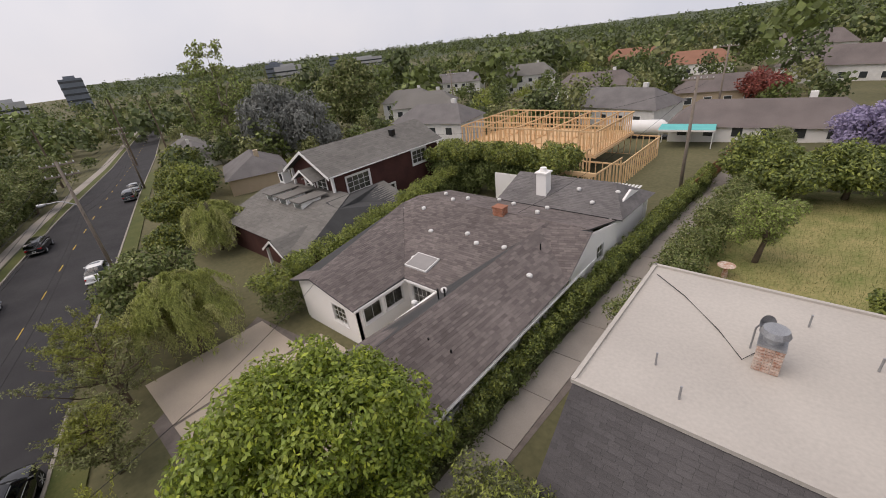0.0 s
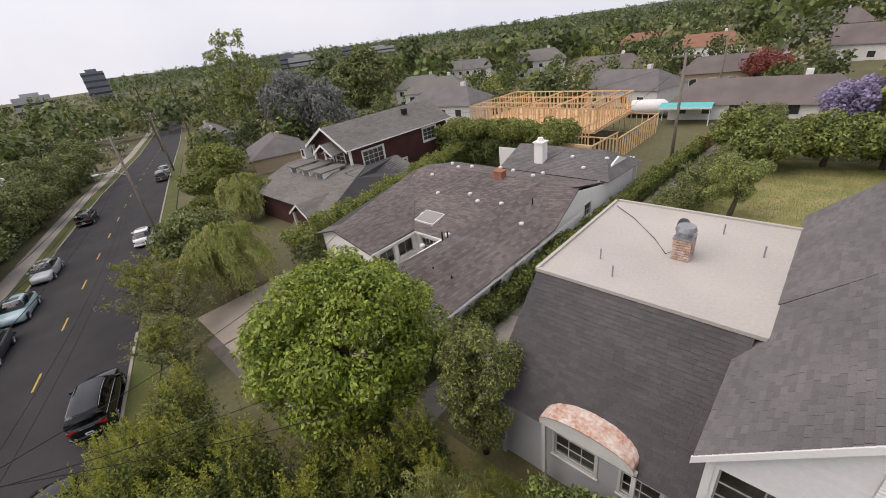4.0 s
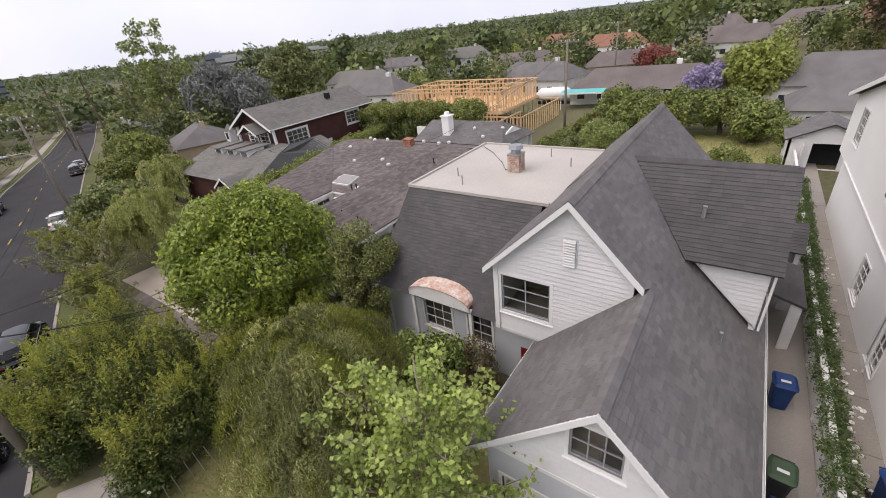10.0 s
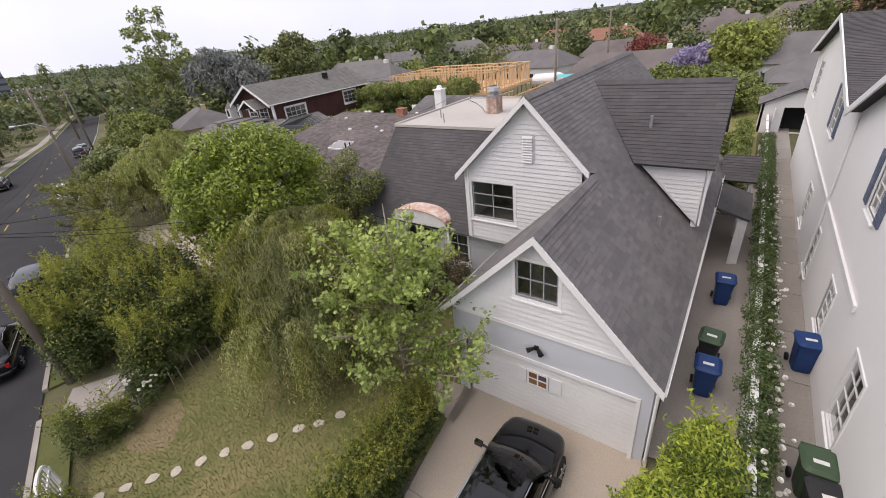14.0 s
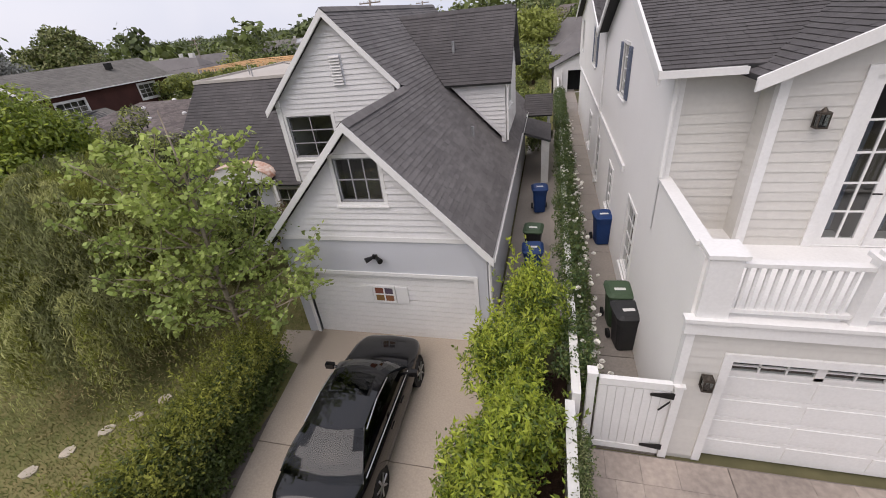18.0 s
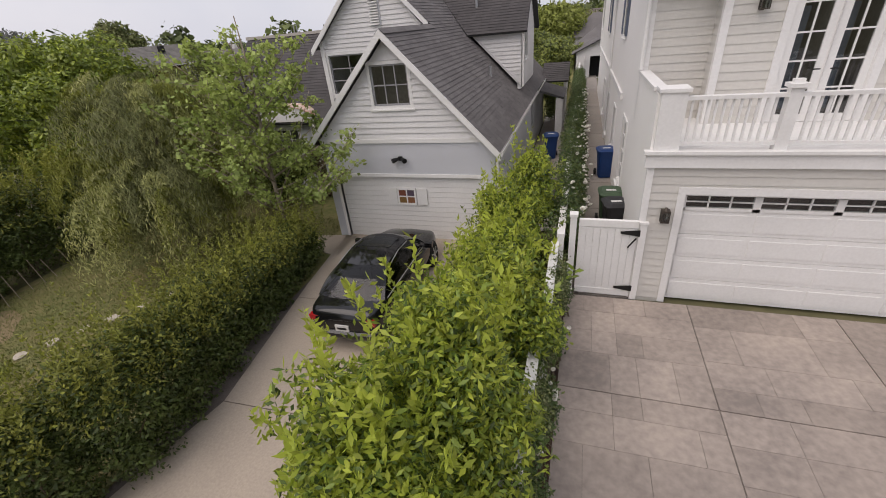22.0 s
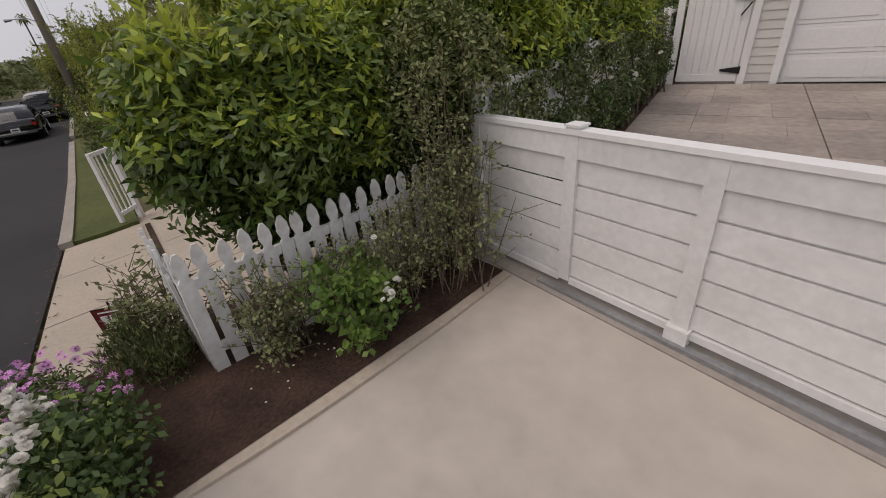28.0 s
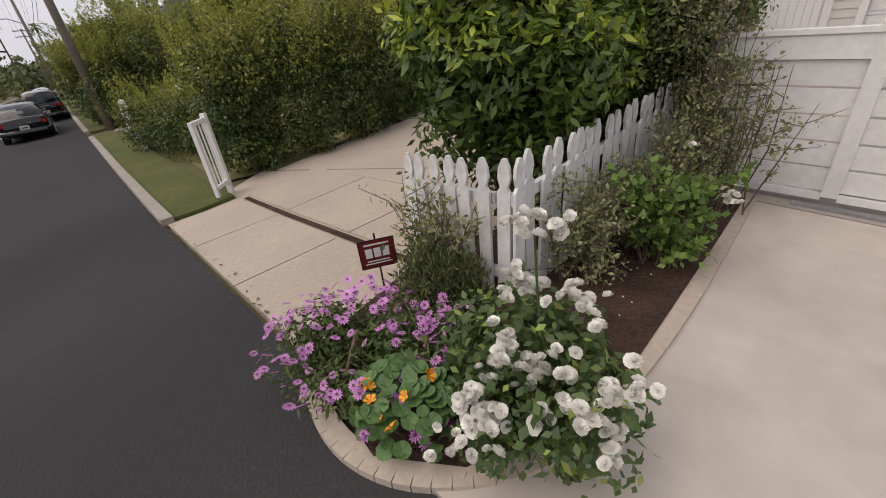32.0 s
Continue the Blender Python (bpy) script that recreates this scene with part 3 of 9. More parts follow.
g = Geo()
xs = [-3000, -2200, -1600, -1200, -900, -700, -550] + list(ZX[:-1]) + [60, 200, 800, 3000]
ys = [-3000, -800, -60] + YC[1:-1] + [60, 150, 250, 400, 550, 700, 900, 1200, 1600, 2200, 3000]
for xa, xb in zip(xs, xs[1:]):
    for ya, yb in zip(ys, ys[1:]):
        g.face(*[(x, y, gz(x, y) - 0.06) for x, y in ((xa, ya), (xb, ya), (xb, yb), (xa, yb))])
setting("ground", g, M_EARTH, "dry earth and turf between the gardens", "ground")
K0, K1 = -12.72, -22.7
setting("road", strip(-60, 420, K1, K0, 0.0), M_ASPHALT, "dark asphalt street running downhill between parked cars", "road")

# kerbs, verge, driveways
for name, s0, s1 in (("kerb", -60, -15.5), ("kerb", -1.5, 12.5), ("kerb", 14.5, 33), ("kerb", 41, 300)):
    setting(name, strip(s0, s1, K0 - 0.02, K0 + 0.16, 0.1, 0.3), M_KERB, "worn grey concrete kerb", "kerb")
setting("kerb", strip(-60, 300, K1 - 0.16, K1 + 0.02, 0.12, 0.3), M_KERB, "worn grey concrete kerb across the street", "kerb")
setting("pavement", strip(-60, 300, K1 - 3.4, K1 - 1.6, 0.1, 0.15), M_PATH, "pale concrete sidewalk across the street", "pavement")
g = strip(-1.45, 12.5, K0 + 0.16, K0 + 1.1, 0.06, 0.25)
setting("verge", g, M_VERGE, "strip of mown green verge by the kerb", "grass verge")
for s0, s1 in ((14.5, 33), (41, 120)):
    setting("verge", strip(s0, s1, K0 + 0.16, K0 + 1.7, 0.05, 0.25), M_VERGE, "green grass verge along the kerb", "grass verge")
setting("lawn_far_side", strip(-60, 300, K1 - 1.6, K1 - 0.16, 0.08), M_VERGE, "parched green verge across the street", "grass verge")
for k in range(-4, 34):
    s0 = k * 7.2 + 2.0
    setting("lane_dash", strip(s0, s0 + 1.9, -17.95, -17.83, 0.006), M_YELLOW, "faded yellow lane dash on asphalt", "road marking")

# driveway of the grey house: slabs side by side
AL = lambda y: -2.24 + 0.14 * (-1.5 - y) if y > -8.4 else -1.27 - 0.62 * (-8.4 - y)
cells = [(0.085, -3.6), (-3.6, -6.9), (-6.9, -10.3)]
drive = setting("driveway", sheet([(AL(-0.2), 0.085), (2.95, 0.085), (2.95, -10.6), (AL(-10.6), -10.6)], -0.03), M_JOINT, "tan concrete driveway beside the clipped hedge", "driveway")
for y0, y1 in cells:
    for x0, x1 in ((None, 2.1), (2.1, 2.95)):
        a0, a1 = (AL(y0), AL(y1)) if x0 is None else (x0, x0)
        part("slab", sheet([(a0, y0), (x1, y0), (x1, y1 + 0.02), (a1, y1 + 0.02)], 0.012, thick=0.1), M_CONC, drive)
part("slab", sheet([(-3.5, -0.03), (-3.2, -1.1), (-2.0, -1.4), (-1.98, -0.03)], 0.012, thick=0.1), M_CONC, drive)
# apron between the hedge end and the street
apron = setting("driveway_apron", sheet([(-2.9, -10.3), (2.6, -10.3), (2.7, -13.5), (-2.3, -12.55)], -0.005), M_CONC, "cracked concrete apron with a drain slot", "driveway")
for i in range(-1, 2):
    sa, sb = -4.93 + i * 1.68, -4.93 + (i + 1) * 1.68 - 0.02
    part("slab", strip(sa, sb, K0 + 1.28, K0 + 2.55, 0.016, 0.1), M_CONC, apron)
    part("slab", strip(sa, sb, K0 + 0.05, K0 + 1.12, 0.016, 0.1), M_CONC, apron)
part("slab", sheet([(-1.0, -10.32), (2.6, -10.32), (2.6, -11.38)], 0.012, thick=0.1), M_CONC, apron)
part("drain_slot", strip(-6.6, -1.7, K0 + 1.16, K0 + 1.24, 0.01), M_SOIL, apron, "dark rusty gate track across the drive")

# stamped driveway of the white house
BX0, BX1 = 4.85, 15.0
bdrive = setting("paved_driveway", sheet([(BX0, -2.95), (BX1, -2.95), (BX1, -14.2), (4.6, -10.9)], -0.005), M_JOINT_B, "grey stamped concrete driveway behind a white gate", "driveway")


def gate_y(x):
    return -10.83 - 0.33 * (x - 4.37)


ry = -2.98
random.seed(5)
for xa, xb in ((4.87, 7.34), (7.355, 9.85), (9.865, 12.4), (12.415, 15.0)):
    for yb, yt in ((-5.6, -2.98), (-8.6, -5.615), (-11.6, -8.615), (-14.6, -11.615)):
        y = yb
        while y < yt - 0.1:
            h = min(random.choice((0.45, 0.6, 0.9)), yt - y)
            if yt - y - h < 0.25:
                h = yt - y
            x = xa
            while x < xb - 0.05:
                w = min(random.choice((0.45, 0.6, 0.9, 1.2)), xb - x)
                if xb - x - w < 0.3:
                    w = xb - x
                lim = gate_y(x) + 0.12
                y0 = max(y, lim)
                if y + h - y0 > 0.06:
                    part("stone", sheet([(x + 0.0025, y0 + 0.0025), (x + w - 0.0025, y0 + 0.0025), (x + w - 0.0025, y + h - 0.0025), (x + 0.0025, y + h - 0.0025)], 0.012 + random.uniform(0, 0.002), thick=0.04), M_CONC_B, bdrive)
                x += w
            y += h
random.seed(11)
# street-side apron of the white house
bap = setting("pale_driveway_apron", sheet([(4.2, -11.0), (14.6, -14.6), (13.4, -18.0), (3.2, -14.3)], -0.03), M_JOINT, "pale smooth concrete apron outside the gate", "driveway")
def ap(u, v):
    """Along the gate line, and out from it to the street."""
    return (4.6 + 0.949 * u - 0.315 * v, -11.08 - 0.315 * u - 0.949 * v)
for u0, u1 in ((-0.15, 3.3), (3.32, 6.8), (6.82, 9.6)):
    part("slab", sheet([ap(u0, 0.0), ap(u1, 0.0), ap(u1, 3.45), ap(u0, 3.45)], 0.02, thick=0.1), mat("smooth_concrete", (0.51, 0.455, 0.395), (0.385, 0.34, 0.295), 0.5, 4.5, 0.65, 0.03) if u0 < 0 else bpy.data.materials["smooth_concrete"], bap)

# concrete sill under the sliding gate
setting("gate_sill", sheet([ap(-0.2, -0.005), ap(9.6, -0.005), ap(9.6, -0.30), ap(-0.2, -0.30)], 0.028, thick=0.1), M_PATH, "worn pale concrete sill under the sliding gate", "sill")

# side path of the white house and side yard of the grey house
sp = setting("side_path", sheet([(4.95, -2.9), (6.35, -2.9), (6.35, 36), (4.95, 36)], -0.02), M_JOINT, "concrete side path along the white house", "path")
for i in range(16):
    y0 = -2.9 + i * 2.4
    part("slab", sheet([(5.2, y0 + 0.01), (6.34, y0 + 0.01), (6.34, y0 + 2.38), (5.2, y0 + 2.38)], 0.015, thick=0.08), M_PATH, sp)
setting("side_yard", sheet([(2.9, 0.2), (4.7, 0.2), (4.7, 20), (2.9, 20)], 0.0), M_PATH, "narrow paved side yard with bins", "path")
# alley between the neighbour's hedge and the grey house
al = setting("alley", sheet([(-15.5, 3.0), (-13.9, 3.0), (-11.1, 66), (-12.9, 66)], -0.03), M_JOINT, "long concrete alley beside a hedge", "path")
for i in range(20):
    y0, y1 = 3.0 + i * 3.15, 3.0 + (i + 1) * 3.15 - 0.04
    xl = lambda y: float(np.interp(y, (6, 16.5, 32, 54, 66), (-15.5, -15.35, -14.75, -13.55, -12.9)))
    xr = lambda y: xl(y) + 1.55 + 0.006 * y
    part("slab", sheet([(xl(y0), y0), (xr(y0), y0), (xr(y1), y1), (xl(y1), y1)], 0.012 + random.uniform(0, 0.012), thick=0.1), M_PATH, al)
# neighbour's forecourt
nf = setting("forecourt", sheet([(-34.1, 8.0), (-20.1, 9.4), (-19.2, 0.0), (-29.4, 0.0)], -0.02), M_JOINT, "pale concrete forecourt with red-brown joints", "driveway")
for x0, x1, ya, yb in ((-33.2, -28.4, 0.7, 7.9), (-28.2, -24.1, 0.7, 9.4), (-23.9, -20.1, 0.7, 9.4)):
    part("slab", sheet([(x0, ya), (x1, ya), (x1, yb), (x0, yb)], 0.015, thick=0.1), M_CONC, nf)
setting("front_lawn", sheet([(-1.9, 4.2), (-12.9, 4.2), (-12.9, -7.6), (-3.4, -10.9), (-2.3, -10.0)], -0.01), M_LAWN, "patchy green and yellow lawn with stepping stones", "lawn")
g = Geo()
random.seed(77)
g.face(*[(x, y, gz(x, y) - 0.004) for x, y in ((-11.3 + 1.35 * random.uniform(0.7, 1.15) * math.cos(a), -6.2 + 0.95 * random.uniform(0.7, 1.15) * math.sin(a)) for a in (2 * math.pi * k / 18 for k in range(18)))])
setting("bare_patch", g, mat("bare_earth", (0.27, 0.20, 0.12), (0.19, 0.16, 0.08), 1.2, 14, 0.98, 0.4), "worn brown patch in the lawn", "bare patch")
gp = setting("garden_path", sheet([(-16.6, -7.2), (-15.2, -8.0), (-12.4, -5.9), (-13.0, -5.1), (-15.4, -5.5)], -0.02), M_PATH, "short concrete path from the street to the lawn", "path")
for q in (((-16.5, -7.2), (-15.2, -7.9), (-14.3, -7.1), (-15.3, -5.7)), ((-15.2, -5.65), (-14.22, -7.03), (-12.5, -5.9), (-13.05, -5.2))):
    part("slab", sheet(list(q), 0.012, thick=0.1), M_PATH, gp)
setting("back_lawn", sheet([(-12.8, 18), (4.4, 18), (4.4, 46), (-13, 46)], 0.0), M_GRASS_BASE, "green and yellow back garden lawn", "lawn")
setting("soil_bed", sheet([(2.95, -1.2), (4.7, -1.2), (4.4, -10.8), (2.75, -12.2)], 0.0), M_SOIL, "dark mulch bed under the hedge", "planting bed")
setting("soil_bed", sheet([(4.72, -2.95), (4.93, -2.95), (4.83, -10.9), (4.4, -10.9)], 0.02), M_SOIL, "dark mulch bed along the white fence", "planting bed")
setting("soil_bed", sheet([(4.05, -11.0), (4.84, -11.2), (4.24, -13.8), (3.8, -14.3), (3.4, -14.42), (2.55, -14.05), (2.6, -12.6)], 0.05), M_SOIL, "dark mulch flower bed beside the apron", "planting bed")

# ---- the grey-roofed house ----
house = thing("house", "white clapboard house with steep grey shingle roofs and garage", "house")
EX, EZ = 3.0, 2.45
RX, RZ = -2.1, 7.8
# garage front
gable = [(-2.6, 2.8), (2.55, 2.8), (0.03, 5.39), (-0.03, 5.39)]
gwin = (-0.57, 3.72, 0.52, 4.78)
wall(house, (0, 0, 0), (1, 0), [(-2.62, 1.64), (2.82, 1.64), (2.82, 2.5), (0.05, 5.39), (-0.05, 5.39), (-2.62, 2.72)], M_STUCCO, [gwin], name="front_wall", label="grey-blue stucco wall over the garage door")
part("wall_jamb", Geo().box(-2.62, 0, -0.6, -2.23, 0.16, 1.64), M_STUCCO, house)
part("wall_jamb", Geo().box(2.48, 0, -0.6, 2.82, 0.16, 1.64), M_STUCCO, house)
siding(house, (0, 0, 0), (1, 0), gable, M_SIDING, [(gwin[0] - .09, gwin[1] - .09, gwin[2] + .09, gwin[3] + .09)], 0.16, 0.036)
window(house, (0, 0, 0), (1, 0), *gwin, 3, 2, muntin=0.03, sash_mat=M_SASH)
g = Geo()
g.box(-2.62, -0.05, 2.68, 2.56, 0.0, 2.8)
part("trim_board", g, M_WHITE, house)
g = Geo()
g.box(-2.33, -0.03, -0.5, -2.23, 0.1, 1.74).box(2.48, -0.03, -0.5, 2.58, 0.1, 1.74).box(-2.23, -0.03, 1.64, 2.48, 0.1, 1.74)
part("garage_door_frame", g, M_WHITE, house)
gdoor = part("garage_door", Geo().box(-2.23, 0.1, -0.55, 2.48, 0.14, 1.64), M_WHITE, house, "white sectional garage door with a small coloured window")
for i in range(13):
    z = -0.5 + i * 0.164
    part("panel", Geo().box(-2.228, 0.085, z + 0.006, 2.478, 0.1, z + 0.158), M_WHITE, gdoor)
g = Geo()
g.box(-0.31, 0.045, 0.71, -0.25, 0.085, 1.26).box(0.26, 0.045, 0.71, 0.32, 0.085, 1.26).box(-0.25, 0.045, 0.71, 0.26, 0.085, 0.77).box(-0.25, 0.045, 1.2, 0.26, 0.085, 1.26).box(-0.015, 0.05, 0.77, 0.025, 0.085, 1.2).box(-0.25, 0.05, 0.965, -0.015, 0.085, 1.005).box(0.025, 0.05, 0.965, 0.26, 0.085, 1.005)
part("window_trim", g, M_WHITE, gdoor)
for a, b, c in ((-0.25, 0.77, (0.24, 0.14, 0.05)), (0.025, 0.77, (0.26, 0.12, 0.06)), (-0.25, 1.005, (0.22, 0.08, 0.05)), (0.025, 1.005, (0.12, 0.09, 0.12))):
    part("coloured_pane", Geo().box(a, 0.06, b, a + 0.235, 0.08, b + 0.195), mat("coloured_glass", c, None, 6, 30, 0.2, 0), gdoor)
part("shutter", Geo().box(0.34, 0.05, 0.72, 0.68, 0.085, 1.24), M_WHITE, gdoor)
part("shutter", Geo().box(-0.66, 0.05, 0.72, -0.33, 0.085, 1.24), M_WHITE, gdoor)
# garage side walls and long right wall
wall(house, (2.82, 0.162, 0), (0, 1), [(0.0, -0.5), (15.87, -0.5), (15.87, 2.5), (0.0, 2.5)], M_STUCCO, [(9.0, 0.9, 10.0, 2.0)], name="side_wall")
wall(house, (-2.62, 4.3, 0), (0, -1), [(0, -0.8), (4.138, -0.8), (4.138, 2.7), (0, 2.7)], M_STUCCO, name="side_wall")
# upper gable
ug = [(-4.45, 2.75), (-0.35, 2.75), (-0.35, 5.61), (-2.05, 7.6), (-2.15, 7.6), (-4.45, 5.34)]
uwin = (-4.25, 3.55, -2.62, 4.92)
wall(house, (0, 4.1, 0), (1, 0), ug, M_SIDING, [uwin], name="gable_wall")
siding(house, (0, 4.1, 0), (1, 0), ug, M_SIDING, [(uwin[0] - .09, uwin[1] - .09, uwin[2] + .09, uwin[3] + .09)], 0.15, 0.034)
window(house, (0, 4.1, 0), (1, 0), *uwin, 2, 3, muntin=0.035, casing=0.11, back=1.6, sash_mat=M_SASH)
g = Geo()
g.box(-4.5, 4.03, 2.7, -4.34, 4.11, 5.42)
part("corner_board", g, M_WHITE, house)
part("bay_floor", Geo().box(-4.45, 4.1, 2.62, -2.6, 8.0, 2.75), M_WHITE, house)
vent = part("gable_vent", Geo().box(-2.26, 4.06, 5.75, -1.86, 4.08, 6.62), M_STUCCO, house, "white slatted gable vent")
for i in range(10):
    z = 5.78 + i * 0.083
    g = Geo()
    g.solid([(-2.25, 3.99, z), (-1.91, 3.99, z), (-1.91, 4.06, z + 0.06), (-2.25, 4.06, z + 0.06)], (0, 0.0, 0.012))
    part("slat", g, M_WHITE_OLD, vent)
wall(house, (-4.45, 8.5, 0), (0, -1), [(0, 2.7), (4.15, 2.7), (4.15, 5.42), (0, 5.42)], M_SIDING, name="bay_side_wall")
siding(house, (-4.45, 8.5, 0), (0, -1), [(0, 2.75), (4.15, 2.75), (4.15, 5.42), (0, 5.42)], M_SIDING, (), 0.15, 0.02)
# entrance wall under the bay, with the red door
wall(house, (0, 5.1, 0), (1, 0), [(-10.7, -1.1), (-2.6, -1.1), (-2.6, 2.75), (-10.7, 2.75)], M_STUCCO, [(-8.6, 0.6, -7.2, 2.0), (-4.1, -1.05, -3.2, 1.1), (-6.4, 0.6, -5.3, 2.0)], name="entrance_wall")
part("front_door", Geo().box(-4.1, 5.15, -1.05, -3.2, 5.2, 1.1), M_REDDOOR, house, "red painted front door")
window(house, (0, 5.1, 0), (1, 0), -8.6, 0.6, -7.2, 2.0, 3, 3)
window(house, (0, 5.1, 0), (1, 0), -6.4, 0.6, -5.3, 2.0, 2, 3)
wall(house, (-10.75, 14.85, 0), (0, -1), [(0, -1.2), (9.9, -1.2), (9.9, 2.5), (6.9, 5.62), (0, 5.62)], M_STUCCO, name="end_wall")
wall(house, (2.82, 16.2, 0), (-1, 0), [(0, -0.5), (6.9, -1.2), (6.9, 5.6), (5.0, 7.5), (0, 2.5)], M_STUCCO, name="back_wall")
wall(house, (-3.7, 14.9, 0), (-1, 0), [(0, -1.0), (7.2, -1.2), (7.2, 5.6), (0, 5.6)], M_STUCCO, name="back_wall")
# dormer on the long slope
wall(house, (0, 7.1, 0), (1, 0), [(0.55, 5.15), (2.62, 3.05), (2.62, 5.28), (0.55, 5.28)], M_SIDING, name="dormer_wall")
siding(house, (0, 7.1, 0), (1, 0), [(0.5, 5.3), (2.62, 3.1), (2.62, 5.3)], M_SIDING, (), 0.15, 0.034)
dw = (0.9, 4.1, 1.9, 5.6)
wall(house, (2.62, 7.1, 0), (0, 1), [(0, 3.0), (4.5, 3.0), (4.5, 5.25), (2.25, 7.3), (0, 5.25)], M_SIDING, [dw], name="dormer_gable")
siding(house, (2.62, 7.1, 0), (0, 1), [(0, 3.1), (4.5, 3.1), (4.5, 5.25), (2.25, 7.3), (0, 5.25)], M_SIDING, [dw], 0.15, 0.02)
window(house, (2.62, 7.1, 0), (0, 1), *dw, 2, 3)
# roofs
near_tab = lambda p: p.y < 3.2 and p.x < 2.9
shingles(house, [(EX, -0.28, EZ), (EX, 4.1, EZ), (0, 4.1, 5.6), (0, -0.28, 5.6)], M_SHINGLE, pieces=near_tab, piece_mat=M_SHINGLE_P)
shingles(house, [(EX, 4.1, EZ), (EX, 16.5, EZ), (RX, 16.5, RZ), (RX, 3.84, RZ), (-0.1, 3.84, 5.7), (-0.1, 4.1, 5.7)], M_SHINGLE)
shingles(house, [(-3.12, 4.1, EZ), (-3.12, -0.28, EZ), (0, -0.28, 5.6), (0, 4.1, 5.6)], M_SHINGLE)
shingles(house, [(-4.72, 9.6, 5.2), (-4.72, 3.84, 5.2), (RX, 3.84, RZ), (RX, 9.6, RZ)], M_SHINGLE)
shingles(house, [(-4.2, 16.5, 5.76), (-4.2, 9.6, 5.76), (RX, 9.6, RZ), (RX, 16.5, RZ)], M_SHINGLE)
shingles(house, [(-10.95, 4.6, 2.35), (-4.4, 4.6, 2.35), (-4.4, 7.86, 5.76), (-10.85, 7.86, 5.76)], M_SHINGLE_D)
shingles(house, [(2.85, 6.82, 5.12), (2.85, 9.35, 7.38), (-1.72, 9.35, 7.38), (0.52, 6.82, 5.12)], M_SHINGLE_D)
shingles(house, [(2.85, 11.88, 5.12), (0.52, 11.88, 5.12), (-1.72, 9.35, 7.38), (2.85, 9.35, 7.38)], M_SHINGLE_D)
part("flat_roof", Geo().box(-10.85, 7.86, 5.68, -4.05, 15.0, 5.8), M_FLAT, house, "flat roof with a dusty white coating")
g = Geo()
g.box(-10.9, 7.79, 5.74, -4.15, 7.93, 5.86).box(-10.92, 7.83, 5.74, -10.8, 15.05, 5.88).box(-10.9, 14.95, 5.74, -4.15, 15.07, 5.88)
part("roof_edge", g, M_FLAT, house, "raised pale roof edge")
# ridge caps
def ridge_caps(parent, a, b, material, w=0.15, step=0.2):
    a, b = Vector(a), Vector(b)
    n = int((b - a).length / step)
    d = (b - a).normalized()
    s = d.cross(Vector((0, 0, 1))).normalized()
    g = Geo()
    for i in range(n):
        p, q = a + d * i * step, a + d * (i + 1.15) * step
        k = len(g.v)
        dn = Vector((0, 0, -w * 0.9))
        up0, up1 = Vector((0, 0, 0.03)), Vector((0, 0, 0.045))
        g.v += [tuple(v) for v in (p + s * w + dn + up0, p + up0, p - s * w + dn + up0, q + s * w + dn + up1, q + up1, q - s * w + dn + up1)]
        g.f += [(k, k + 1, k + 4, k + 3), (k + 1, k + 2, k + 5, k + 4)]
    return tagged(part("ridge_cap", g, material, parent), kind="stuff")
ridge_caps(house, (0, -0.28, 5.6), (0, 4.1, 5.6), M_SHINGLE)
ridge_caps(house, (RX, 3.84, RZ), (RX, 16.5, RZ), M_SHINGLE)
ridge_caps(house, (-1.72, 9.35, 7.38), (2.85, 9.35, 7.38), M_SHINGLE_D)
# rake boards, gutters
def rake(parent, a, b, drop=0.2, y=0.0, t=0.05):
    a, b = Vector(a), Vector(b)
    g = Geo()
    g.solid([a, b, b - Vector((0, 0, drop)), a - Vector((0, 0, drop))], (0, t, 0))
    part("rake_board", g, M_WHITE, parent)
rake(house, (EX + 0.03, -0.31, EZ - 0.02), (0, -0.31, 5.61))
rake(house, (0, -0.31, 5.61), (-3.15, -0.31, EZ - 0.02))
rake(house, (RX, 3.81, RZ + 0.0), (-4.76, 3.81, 5.17))
rake(house, (RX, 3.81, RZ + 0.0), (-0.08, 3.81, 5.7))
def gutter(parent, a, b, mat_=None):
    a, b = Vector(a), Vector(b)
    s = (b - a).cross(Vector((0, 0, 1))).normalized() * 0.1
    g = Geo()
    g.solid([a, b, b + s, a + s], (0, 0, 0.015))
    g.solid([a + s, b + s, b + s * 1.12, a + s * 1.12], (0, 0, 0.11))
    g.solid([a, b, b + s * 0.1, a + s * 0.1], (0, 0, 0.11))
    part("gutter", g, mat_ or M_WHITE, parent)
gutter(house, (EX - 0.04, -0.28, EZ - 0.1), (EX - 0.04, 16.4, EZ - 0.1))
gutter(house, (-3.08, 4.3, EZ - 0.1), (-3.08, -0.28, EZ - 0.1))
part("downpipe", Geo().tube([(3.0, -0.12, 2.35), (2.9, -0.06, 2.1), (2.9, -0.06, -0.2)], 0.04, 8), M_WHITE, house)
part("downpipe", Geo().tube([(2.72, 7.0, 5.1), (2.7, 7.0, 3.1)], 0.035, 8), M_WHITE, house)
